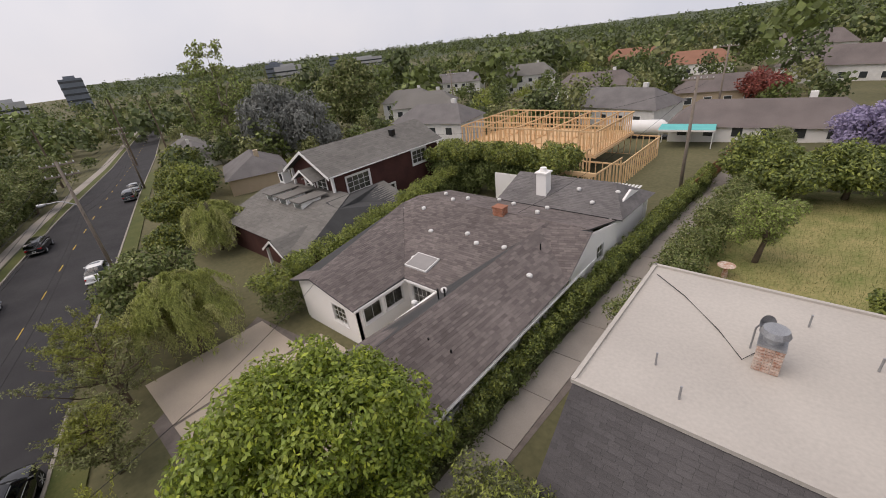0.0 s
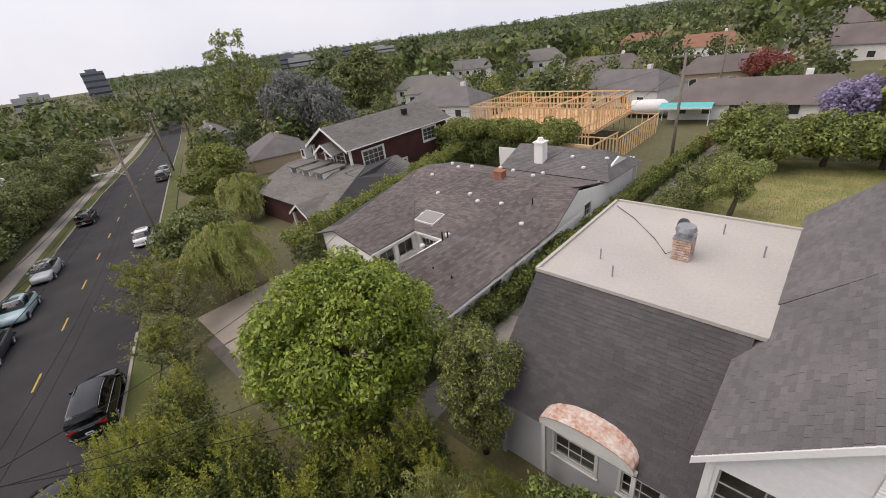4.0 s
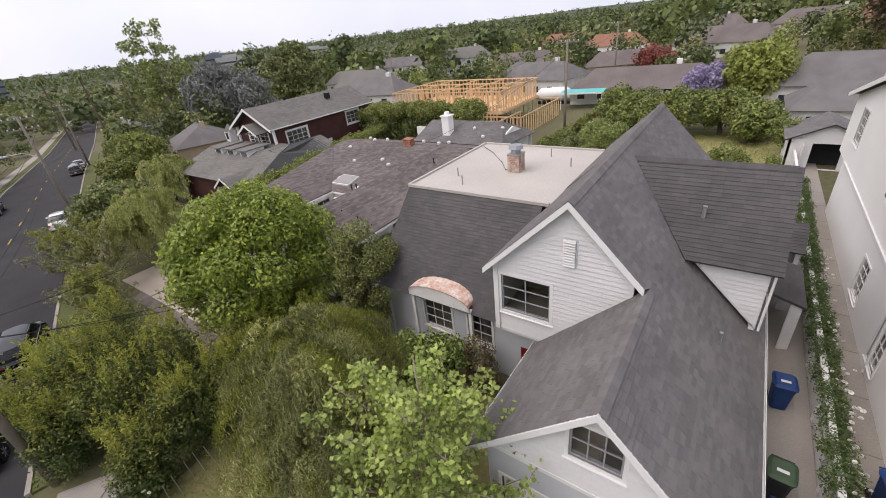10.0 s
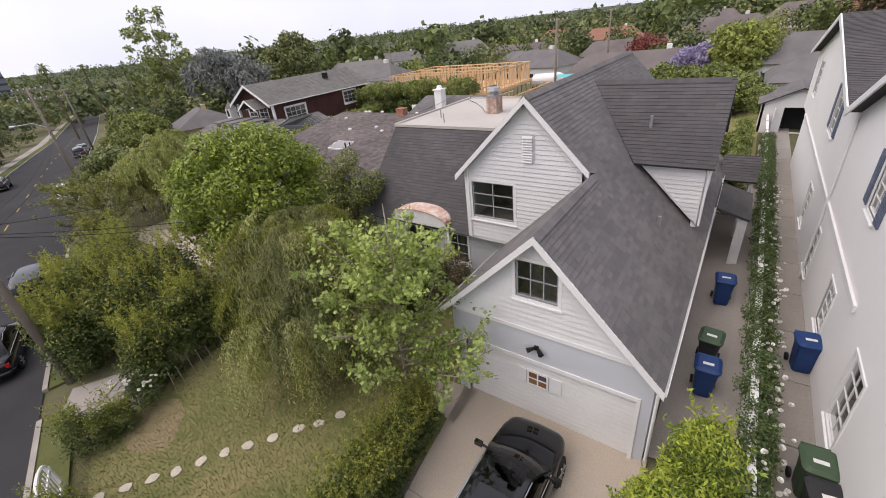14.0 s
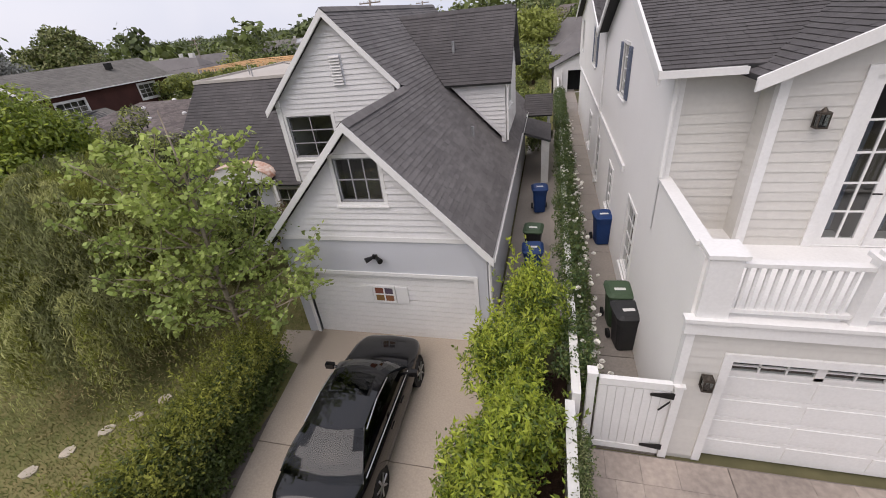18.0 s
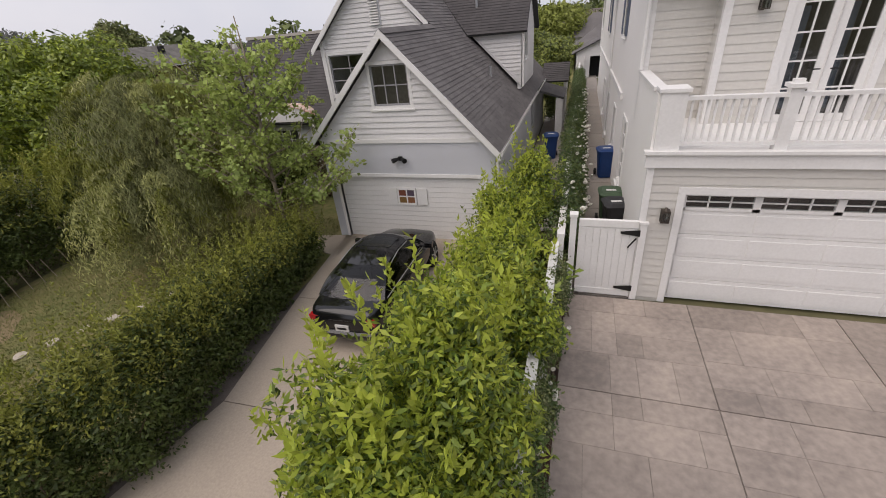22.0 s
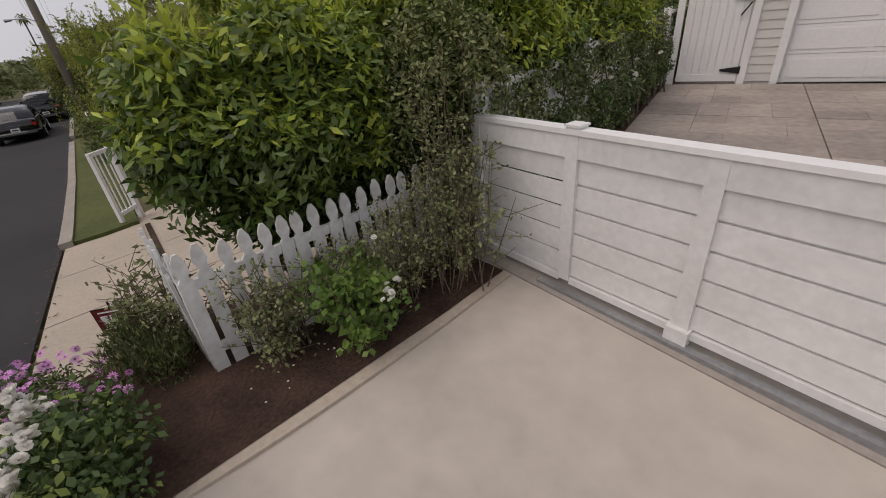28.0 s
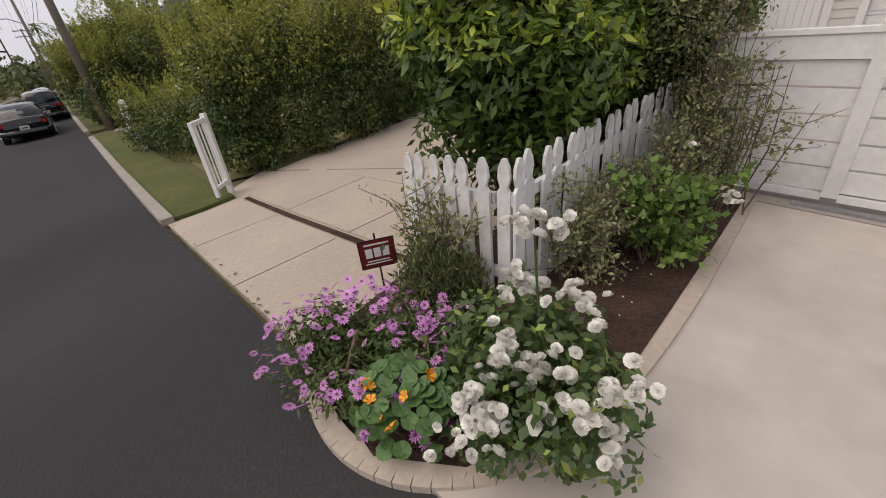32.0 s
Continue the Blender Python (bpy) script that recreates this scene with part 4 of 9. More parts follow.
# curved porch hood with peeling paint
g, g2 = Geo(), Geo()
N = 14
arc = [(-7.4 + 1.45 * math.cos(math.pi * (1 - i / N)), 2.62 + 0.45 * math.sin(math.pi * i / N)) for i in range(N + 1)]
g.solid([(x, 4.5, z + 0.05) for x, z in arc] + [(x, 4.5, z) for x, z in arc[::-1]], (0, 1.3, 0))
g2.solid([(x, 4.54, z) for x, z in arc] + [(arc[-1][0], 4.54, 2.44), (arc[0][0], 4.54, 2.44)], (0, 0.04, 0))
part("porch_hood", g, M_RUST, house, "arched porch hood with peeling rusty paint")
part("hood_face", g2, M_WHITE_OLD, house)
for x in (-8.75, -5.95):
    part("porch_post", Geo().box(x - 0.06, 4.6, -1.1, x + 0.06, 4.72, 2.5), M_WHITE_OLD, house)
# lean-to roof and small porch on the garden side
shingles(house, [(4.25, 10.6, 2.0), (4.25, 13.6, 2.0), (2.9, 13.6, 2.42), (2.9, 10.6, 2.42)], M_SHINGLE_D)
part("post", Geo().box(3.84, 10.7, -0.1, 4.18, 10.8, 1.98), M_WHITE_OLD, house)
part("post", Geo().box(3.84, 13.4, -0.1, 4.18, 13.5, 1.98), M_WHITE_OLD, house)
shingles(house, [(2.85, 14.2, 2.3), (4.3, 14.2, 2.3), (4.3, 15.4, 3.15), (2.85, 15.4, 3.15)], M_SHINGLE_D)
shingles(house, [(4.3, 16.6, 2.3), (2.85, 16.6, 2.3), (2.85, 15.4, 3.15), (4.3, 15.4, 3.15)], M_SHINGLE_D)
wall(house, (4.2, 14.4, 0), (0, 1), [(0, -0.1), (2.0, -0.1), (2.0, 2.25), (1.0, 2.95), (0, 2.25)], M_SIDING, name="porch_wall")
# garage lamp: twin spot
lampA = part("flood_lamp", Geo().box(-0.06, -0.06, 2.16, 0.06, -0.005, 2.28), M_BLACKMETAL, house)
part("lamp_head", Geo().tube([(-0.05, -0.06, 2.22), (-0.2, -0.2, 2.19)], [0.04, 0.075], 10), M_BLACKMETAL, lampA)
part("lamp_head", Geo().tube([(0.05, -0.06, 2.22), (0.2, -0.2, 2.19)], [0.04, 0.075], 10), M_BLACKMETAL, lampA)
# roof pipe
part("roof_pipe", Geo().tube([(0.7, 7.92, 5.9), (0.7, 7.92, 6.45)], 0.06, 10), M_METAL, house)
part("roof_pipe", Geo().tube([(1.75, 5.1, 3.75), (1.75, 5.1, 4.1)], 0.05, 8), M_METAL, house)

# ---- the white house ----
wh = thing("house", "large cream house with balcony and white sectional garage door", "house")
SIDEX, FY, UY, BAYY = 6.45, -2.9, -0.1, -0.7
wins = [(1.45, 0.85, 2.55, 2.75), (5.55, 0.9, 6.5, 2.35), (9.8, 0.5, 10.9, 2.2), (14.0, 0.6, 15.2, 2.2), (5.1, 4.75, 6.0, 6.1), (14.1, 4.5, 15.4, 6.2), (23.2, 4.4, 24.6, 6.1)]
oy = UY
wall(wh, (SIDEX, FY, 0), (0, -1), [(-0.162, -0.3), (-0.162, 3.1), (-28, 3.1), (-28, -0.3)], M_STUCCO_B, [(-(b - FY), c, -(a - FY), d) for a, c, b, d in [(w[0] + oy, w[1], w[2] + oy, w[3]) for w in wins[:4]]], name="side_wall")
wall(wh, (SIDEX, UY, 0), (0, -1), [(-0.162, 3.1), (-0.162, 6.25), (-5.7, 8.15), (-10.4, 6.25), (-10.8, 6.25), (-19.3, 8.4), (-27.3, 6.25), (-27.3, 3.1)], M_STUCCO_B, [(-w[2], w[1], -w[0], w[3]) for w in wins[4:]], name="side_wall")
for w in wins:
    window(wh, (SIDEX, UY, 0), (0, -1), -w[2], w[1], -w[0], w[3], 2, 4, casing=0.08)
M_SHUTTER = mat("slate_blue_shutter", (0.10, 0.12, 0.17), (0.14, 0.16, 0.21), 2, 20, 0.6, 0.05)
for w in wins[4:6]:
    for y in (UY + w[0] - 0.5, UY + w[2] + 0.1):
        sh = part("shutter", Geo().box(SIDEX - 0.05, y, w[1], SIDEX - 0.004, y + 0.4, w[3]), M_SHUTTER, wh, "slate blue louvred shutter")
        for k in range(14):
            z = w[1] + 0.06 + k * (w[3] - w[1] - 0.12) / 14
            part("louvre", Geo().box(SIDEX - 0.062, y + 0.05, z, SIDEX - 0.05, y + 0.35, z + 0.05), M_SHUTTER, sh)
part("belt_moulding", Geo().box(SIDEX - 0.07, FY + 6.5, 3.02, SIDEX - 0.004, FY + 27.5, 3.2), M_WHITE, wh)
part("downpipe", Geo().tube([(SIDEX - 0.06, 10.3, 6.1), (SIDEX - 0.06, 10.3, 0.1)], 0.045, 8), M_WHITE, wh)
# garage storey
door = (7.15, -0.05, 12.0, 2.42)
wall(wh, (0, FY, 0), (1, 0), [(SIDEX, door[3]), (14.5, door[3]), (14.5, 3.1), (SIDEX, 3.1)], M_SIDING_B, name="front_wall")
part("wall_jamb", Geo().box(SIDEX, FY, -0.3, door[0], FY + 0.16, door[3]), M_SIDING_B, wh)
part("wall_jamb", Geo().box(door[2], FY, -0.3, 14.5, FY + 0.16, door[3]), M_SIDING_B, wh)
siding(wh, (0, FY, 0), (1, 0), [(SIDEX + 0.1, 0.05), (14.4, 0.05), (14.4, 2.95), (SIDEX + 0.1, 2.95)], M_SIDING_B, [(door[0] - .12, -1, door[2] + .12, door[3] + .14)], 0.16, 0.02)
g = Geo()
g.box(door[0] - .13, FY - 0.04, -0.02, door[0], FY + 0.12, door[3] + .14).box(door[2], FY - 0.04, -0.02, door[2] + .13, FY + 0.12, door[3] + .14).box(door[0], FY - 0.04, door[3], door[2], FY + 0.12, door[3] + .14)
part("garage_door_frame", g, M_WHITE, wh)
gd2 = part("garage_door", Geo().box(door[0], FY + 0.12, 0.0, door[2], FY + 0.17, 2.06), M_WHITE, wh, "white sectional garage door with a row of small panes")
for j in range(4):
    z = 0.015 + j * 0.515
    part("panel", Geo().box(door[0] + 0.01, FY + 0.1, z, door[2] - 0.01, FY + 0.12, z + 0.505), M_WHITE, gd2)
    for i in range(4):
        x = door[0] + 0.06 + i * 1.2
        part("raised_field", Geo().box(x, FY + 0.088, z + 0.08, x + 1.12, FY + 0.1, z + 0.42), M_WHITE, gd2)
g = Geo()
for i in range(5):
    x = door[0] + i * 1.2125 - 0.06
    g.box(max(x, door[0]), FY + 0.08, 2.06, min(x + 0.12, door[2]), FY + 0.15, 2.42)
g.box(door[0], FY + 0.08, 2.06, door[2], FY + 0.15, 2.12).box(door[0], FY + 0.08, 2.36, door[2], FY + 0.15, 2.42)
part("light_row_frame", g, M_WHITE, gd2)
for i in range(4):
    x = door[0] + i * 1.2125 + 0.06
    g = Geo()
    g.box(x + 0.36, FY + 0.085, 2.12, x + 0.385, FY + 0.12, 2.36).box(x + 0.72, FY + 0.085, 2.12, x + 0.745, FY + 0.12, 2.36).box(x, FY + 0.085, 2.23, x + 1.09, FY + 0.12, 2.25)
    part("muntins", g, M_WHITE, gd2)
    g = Geo()
    g.face((x, FY + 0.11, 2.12), (x + 1.09, FY + 0.11, 2.12), (x + 1.09, FY + 0.11, 2.36), (x, FY + 0.11, 2.36))
    part("pane", g, M_GLASS, gd2)
part("garage_shade", Geo().box(door[0], FY + 0.6, 0, door[2], FY + 0.62, 2.6), M_DARK, wh)
part("corner_board", Geo().box(SIDEX - 0.02, FY - 0.04, -0.1, SIDEX + 0.1, FY + 0.1, 3.0), M_WHITE, wh)
# balcony
part("balcony_floor", Geo().box(SIDEX, FY, 3.1, 14.5, UY, 3.2), M_WHITE, wh)
part("balcony_fascia", Geo().box(SIDEX - 0.08, FY - 0.1, 2.95, 14.5, FY, 3.24), M_WHITE, wh)
part("balcony_lip", Geo().box(SIDEX - 0.12, FY - 0.16, 3.2, 14.5, FY, 3.26), M_WHITE, wh)
part("balcony_side_wall", Geo().box(SIDEX - 0.02, FY, 3.1, SIDEX + 0.12, UY, 4.22), M_STUCCO_B, wh)
part("balcony_side_cap", Geo().box(SIDEX - 0.06, FY + 0.3, 4.22, SIDEX + 0.16, UY, 4.28), M_WHITE, wh)
rail = tagged(part("balcony_rail", Geo().box(SIDEX + 0.4, FY - 0.06, 4.1, 14.4, FY + 0.06, 4.16), M_WHITE, wh), "white balustrade with turned square balusters")
part("bottom_rail", Geo().box(SIDEX + 0.4, FY - 0.04, 3.34, 14.4, FY + 0.04, 3.4), M_WHITE, rail)
for i, x in enumerate((SIDEX + 0.02, 8.28, 9.96, 11.64, 13.3)):
    w = 0.2 if i == 0 else 0.09
    g = Geo()
    g.box(x, FY - 0.09 if i == 0 else FY - 0.07, 3.2, x + w * 2, FY + 0.3 if i == 0 else FY + 0.09, 4.24)
    g.box(x - 0.04, FY - 0.12, 4.24, x + w * 2 + 0.04, FY + 0.34 if i == 0 else FY + 0.13, 4.3)
    if i:
        g.box(x + 0.02, FY - 0.04, 4.3, x + w * 2 - 0.02, FY + 0.06, 4.36)
    part("newel_post", g, M_WHITE, rail)
x = SIDEX + 0.52
while x < 14.3:
    if not any(abs(x - p - 0.09) < 0.14 for p in (8.28, 9.96, 11.64, 13.3)):
        part("baluster", Geo().box(x - 0.018, FY - 0.018, 3.4, x + 0.018, FY + 0.018, 4.1), M_WHITE, rail)
    x += 0.118
# upper front: set-back wall and the bay with the french doors
wall(wh, (0, UY, 0), (1, 0), [(SIDEX, 3.1), (7.75, 3.1), (7.75, 6.3), (SIDEX, 6.3)], M_SIDING_B, name="upper_wall")
siding(wh, (0, UY, 0), (1, 0), [(SIDEX + 0.1, 3.2), (7.72, 3.2), (7.72, 6.25), (SIDEX + 0.1, 6.25)], M_SIDING_B, (), 0.17, 0.02)
fd = (8.85, 3.22, 10.3, 5.98)
bay = [(7.72, 3.1), (11.5, 3.1), (11.5, 6.2), (9.62, 7.0), (7.72, 6.2)]
wall(wh, (0, BAYY, 0), (1, 0), bay, M_SIDING_B, [fd], name="bay_wall")
siding(wh, (0, BAYY, 0), (1, 0), [(7.82, 3.2), (11.4, 3.2), (11.4, 6.2), (9.62, 6.95), (7.82, 6.2)], M_SIDING_B, [(fd[0] - .14, fd[1] - .2, fd[2] + .14, fd[3] + .14)], 0.17, 0.02)
wall(wh, (7.72, UY + 0.1, 0), (0, -1), [(0, 3.1), (0.69, 3.1), (0.69, 6.25), (0, 6.25)], M_SIDING_B, name="bay_side")
siding(wh, (7.72, UY + 0.1, 0), (0, -1), [(0.1, 3.2), (0.6, 3.2), (0.6, 6.2), (0.1, 6.2)], M_SIDING_B, (), 0.17, 0.02)
part("corner_board", Geo().box(7.68, BAYY - 0.04, 3.2, 7.82, BAYY + 0.1, 6.2), M_WHITE, wh)
part("corner_board", Geo().box(11.4, BAYY - 0.04, 3.2, 11.54, BAYY + 0.1, 6.2), M_WHITE, wh)
part("corner_board", Geo().box(SIDEX - 0.02, UY - 0.04, 3.2, SIDEX + 0.12, UY + 0.1, 6.25), M_WHITE, wh)
mid = (fd[0] + fd[2]) / 2
for a, c in ((fd[0], mid - 0.01), (mid + 0.01, fd[2])):
    fdoor = window(wh, (0, BAYY, 0), (1, 0), a, fd[1], c, fd[3], 2, 5, casing=0.012, sash=0.13, muntin=0.03, recess=0.05, sill=False, name="french_door", back=1.2, label="white french door with ten panes")
    part("curtain", Geo().box(a + 0.1, BAYY + 0.2, fd[1] + 0.2, a + 0.32, BAYY + 0.24, fd[3] - 0.7), mat("blue_grey_curtain", (0.10, 0.12, 0.17), (0.16, 0.18, 0.22), 3, 20, 0.9, 0.1), fdoor)
    part("lever_handle", Geo().tube([(mid + (0.08 if a > mid else -0.08), BAYY - 0.08, 4.2), (mid + (0.2 if a > mid else -0.2), BAYY - 0.08, 4.2)], 0.014, 6), M_BLACKMETAL, fdoor)
g = Geo()
g.box(fd[0] - .15, BAYY - 0.05, 3.2, fd[0] - .012, BAYY, fd[3] + .15).box(fd[2] + .012, BAYY - 0.05, 3.2, fd[2] + .15, BAYY, fd[3] + .15).box(fd[0] - .012, BAYY - 0.05, fd[3] + .012, fd[2] + .012, BAYY, fd[3] + .15)
part("french_door_casing", g, M_WHITE, wh)


def wall_lantern(parent, x, y, z):
    g = Geo()
    g.box(x - 0.05, y - 0.02, z - 0.16, x + 0.05, y, z + 0.1)
    ob = part("wall_lantern", g, M_BRONZE, parent, "dark bronze square lantern")
    ob.matrix_basis = Matrix.Translation((x, y, z)) @ Matrix.Scale(0.75, 4) @ Matrix.Translation((-x, -y, -z))
    g = Geo()
    g.box(x - 0.1, y - 0.25, z - 0.14, x + 0.1, y - 0.05, z - 0.11).box(x - 0.1, y - 0.25, z + 0.14, x + 0.1, y - 0.05, z + 0.16)
    for a, b in ((-0.1, -0.25), (0.08, -0.25), (-0.1, -0.07), (0.08, -0.07)):
        g.box(x + a, y + b, z - 0.11, x + a + 0.02, y + b + 0.02, z + 0.14)
    g.solid([(x - 0.1, y - 0.25, z + 0.16), (x + 0.1, y - 0.25, z + 0.16), (x + 0.1, y - 0.05, z + 0.16), (x - 0.1, y - 0.05, z + 0.16)], (0, 0, 0.02))
    g.tube([(x, y - 0.15, z + 0.16), (x, y - 0.15, z + 0.26)], [0.09, 0.02], 8)
    part("cage", g, M_BRONZE, ob)
    part("glass", Geo().box(x - 0.08, y - 0.23, z - 0.11, x + 0.08, y - 0.07, z + 0.14), M_GLASS, ob)


wall_lantern(wh, 8.3, BAYY - 0.02, 5.4)
wall_lantern(wh, 10.75, BAYY - 0.02, 5.4)
wall_lantern(wh, 6.85, FY - 0.02, 2.0)
# roofs of the white house
shingles(wh, [(6.1, UY - 0.35, 6.2), (15.0, UY - 0.35, 6.2), (15.0, 5.6, 8.3), (6.1, 5.6, 8.3)], M_SHINGLE_D)
shingles(wh, [(15.0, 10.5, 6.2), (6.1, 10.5, 6.2), (6.1, 5.6, 8.3), (15.0, 5.6, 8.3)], M_SHINGLE_D)
shingles(wh, [(6.1, 10.5, 6.3), (15.0, 10.5, 6.3), (15.0, 19.2, 8.55), (6.1, 19.2, 8.55)], M_SHINGLE_D)
shingles(wh, [(15.0, 27.6, 6.3), (6.1, 27.6, 6.3), (6.1, 19.2, 8.55), (15.0, 19.2, 8.55)], M_SHINGLE_D)
shingles(wh, [(7.3, BAYY - 0.3, 6.1), (9.62, BAYY - 0.3, 7.1), (9.62, 3.0, 7.1), (7.3, 0.4, 6.1)], M_SHINGLE_D)
shingles(wh, [(9.62, BAYY - 0.3, 7.1), (11.95, BAYY - 0.3, 6.1), (11.95, 0.4, 6.1), (9.62, 3.0, 7.1)], M_SHINGLE_D)
def rake_y(parent, a, b, x, drop=0.22):
    a, b = Vector((x, *a)), Vector((x, *b))
    g = Geo()
    g.solid([a, b, b - Vector((0, 0, drop)), a - Vector((0, 0, drop))], (0.05, 0, 0))
    part("rake_board", g, M_WHITE, parent)
rake_y(wh, (UY - 0.38, 6.2), (5.6, 8.31), 6.05)
rake_y(wh, (5.6, 8.31), (10.5, 6.2), 6.05)
rake_y(wh, (10.45, 6.3), (19.2, 8.56), 6.05)
rake_y(wh, (19.2, 8.56), (27.6, 6.3), 6.05)
rake(wh, (7.25, BAYY - 0.34, 6.1), (9.62, BAYY - 0.34, 7.12))
rake(wh, (9.62, BAYY - 0.34, 7.12), (12.0, BAYY - 0.34, 6.1))
gutter(wh, (6.05, UY - 0.34, 6.08), (7.3, UY - 0.34, 6.08))
part("downpipe", Geo().tube([(6.4, UY - 0.15, 6.1), (6.42, UY - 0.1, 5.8), (6.42, UY - 0.1, 4.3)], 0.045, 8), M_WHITE, wh)
g = Geo()
for i in range(9):
    a0, a1 = math.pi * i / 9, math.pi * (i + 1) / 9
    g.solid([(8.6 - 0.32 * math.cos(a0), 2.2, 6.95 + 0.3 * math.sin(a0)), (8.6 - 0.32 * math.cos(a1), 2.2, 6.95 + 0.3 * math.sin(a1)), (8.6 - 0.32 * math.cos(a1), 3.6, 7.3 + 0.1 * math.sin(a1)), (8.6 - 0.32 * math.cos(a0), 3.6, 7.3 + 0.1 * math.sin(a0))], (0, 0, 0.03))
part("eyebrow_vent", g, M_SHINGLE_D, wh, "half-round roof vent")
wh.location = (-0.22, 0.05, 0)
# side gate of the white house
sgt = thing("garden_gate", "white panelled side gate with black strap hinges", "gate", at=(-0.1, 0.05, 0))
part("gate_panel", Geo().box(5.2, FY - 0.04, 0.08, 6.32, FY, 1.78), M_WHITE, sgt)
for i in range(8):
    part("board", Geo().box(5.21 + i * 0.139, FY - 0.055, 0.2, 5.34 + i * 0.139, FY - 0.04, 1.66), M_WHITE, sgt)
part("top_rail", Geo().box(5.2, FY - 0.07, 1.7, 6.32, FY + 0.02, 1.84), M_WHITE, sgt)
part("bottom_rail", Geo().box(5.2, FY - 0.07, 0.06, 6.32, FY + 0.02, 0.2), M_WHITE, sgt)
for x in (5.02, 6.34):
    g = Geo()
    g.box(x, FY - 0.09, 0, x + 0.13, FY + 0.05, 1.9 if x < 6 else 1.8)
    g.box(x - 0.02, FY - 0.11, 1.9 if x < 6 else 1.8, x + 0.15, FY + 0.07, 1.96 if x < 6 else 1.84)
    part("post", g, M_WHITE, sgt)
for z in (0.28, 1.6):
    g = Geo()
    g.solid([(6.36, FY - 0.1, z - 0.07), (6.36, FY - 0.1, z + 0.07), (6.0, FY - 0.1, z + 0.02), (6.0, FY - 0.1, z - 0.02)], (0, 0.02, 0))
    part("strap_hinge", g, M_BLACKMETAL, sgt)
part("latch", Geo().tube([(6.3, FY - 0.12, 1.5), (6.16, FY - 0.12, 1.28)], 0.015, 6), M_BLACKMETAL, sgt)

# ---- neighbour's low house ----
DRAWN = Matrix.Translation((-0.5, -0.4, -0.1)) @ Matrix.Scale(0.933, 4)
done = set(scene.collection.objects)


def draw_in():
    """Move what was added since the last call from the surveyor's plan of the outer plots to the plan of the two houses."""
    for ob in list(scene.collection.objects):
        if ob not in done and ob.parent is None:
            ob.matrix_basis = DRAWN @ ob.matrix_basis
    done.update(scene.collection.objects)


def dome_vent(parent, x, y, z):
    g = Geo()
    for a0, r0, r1, h0, h1 in ((0, 0.17, 0.17, 0.0, 0.12), (0, 0.2, 0.16, 0.12, 0.2), (0, 0.16, 0.06, 0.2, 0.25)):
        g.tube([(x, y, z + h0), (x, y, z + h1)], [r0, r1], 10)
    part("roof_vent", g, M_WHITE_OLD, parent)


nb = thing("house", "low rambling house with brown-grey shingle roof and white dome vents", "house")
T, CO = 0.42, 0.2
# main range
MZ = lambda y: 1.8 + 0.197 * (y - 15.3)
shingles(nb, [(-25.7, 15.3, 1.8), (-22.6, 15.3, 1.8), (-19.9, 22.6, MZ(22.6)), (-17.0, 24.2, MZ(24.2)), (-32.6, 24.2, MZ(24.2)), (-33.2, 22.8, MZ(22.8))], M_SHINGLE_C, T, CO)
shingles(nb, [(-17.0, 29.5, 2.2), (-33.6, 29.5, 2.2), (-32.6, 24.2, 3.55), (-17.0, 24.2, 3.55)], M_SHINGLE_C, T, CO)
# right wing to the street
shingles(nb, [(-16.4, 6.9, 1.75), (-16.4, 19.9, 1.98), (-19.9, 23.0, 3.56), (-20.3, 6.9, 3.3)], M_SHINGLE_C, T, CO)
shingles(nb, [(-22.6, 15.3, 1.8), (-23.2, 6.9, 1.75), (-20.3, 6.9, 3.3), (-19.92, 22.8, 3.5)], M_SHINGLE_C, T, CO)
shingles(nb, [(-16.4, 19.9, 1.98), (-16.75, 24.2, 3.5), (-19.9, 23.0, 3.56)], M_SHINGLE_C, T, CO)
# left wing
LZ = lambda x: 1.8 + 0.2 * (-25.6 - x)
shingles(nb, [(-25.6, 10.9, 1.8), (-25.7, 15.3, 1.82), (-33.2, 22.8, LZ(-33.2)), (-30.0, 10.9, LZ(-30.0))], M_SHINGLE_C, T, CO)
shingles(nb, [(-34.0, 22.8, 2.0), (-32.8, 10.9, 1.75), (-30.0, 10.9, LZ(-30.0)), (-33.2, 22.8, LZ(-33.2))], M_SHINGLE_C, T, CO)
# rear range
shingles(nb, [(-27.5, 29.0, 2.4), (-16.5, 29.0, 2.4), (-18.5, 33.0, 3.8), (-27.5, 33.0, 3.8)], M_SHINGLE, T, CO)
shingles(nb, [(-16.5, 29.0, 2.4), (-16.5, 37.0, 1.9), (-18.5, 33.0, 3.8)], M_SHINGLE, T, CO)
shingles(nb, [(-16.5, 37.0, 1.9), (-27.5, 37.0, 1.9), (-27.5, 33.0, 3.8), (-18.5, 33.0, 3.8)], M_SHINGLE, T, CO)
ridge_caps(nb, (-32.6, 24.2, 3.56), (-17.0, 24.2, 3.56), M_SHINGLE_C, 0.16, 0.3)
ridge_caps(nb, (-20.3, 6.9, 3.32), (-19.9, 24.0, 3.58), M_SHINGLE_C, 0.16, 0.3)
wall(nb, (-16.9, 7.0, 0), (0, 1), [(0, -1.3), (22.2, -1.3), (22.2, 2.1), (16.9, 3.25), (12.4, 1.7), (0, 1.6)], M_STUCCO_B, [(2.0, 0.4, 3.1, 1.3), (6.0, 0.4, 7.0, 1.3), (18.5, 0.5, 19.6, 1.6)], name="side_wall")
for a in (2.0, 6.0):
    window(nb, (-16.9, 7.0, 0), (0, 1), a, 0.4, a + (1.1 if a < 4 else 1.0), 1.3, 2, 2)
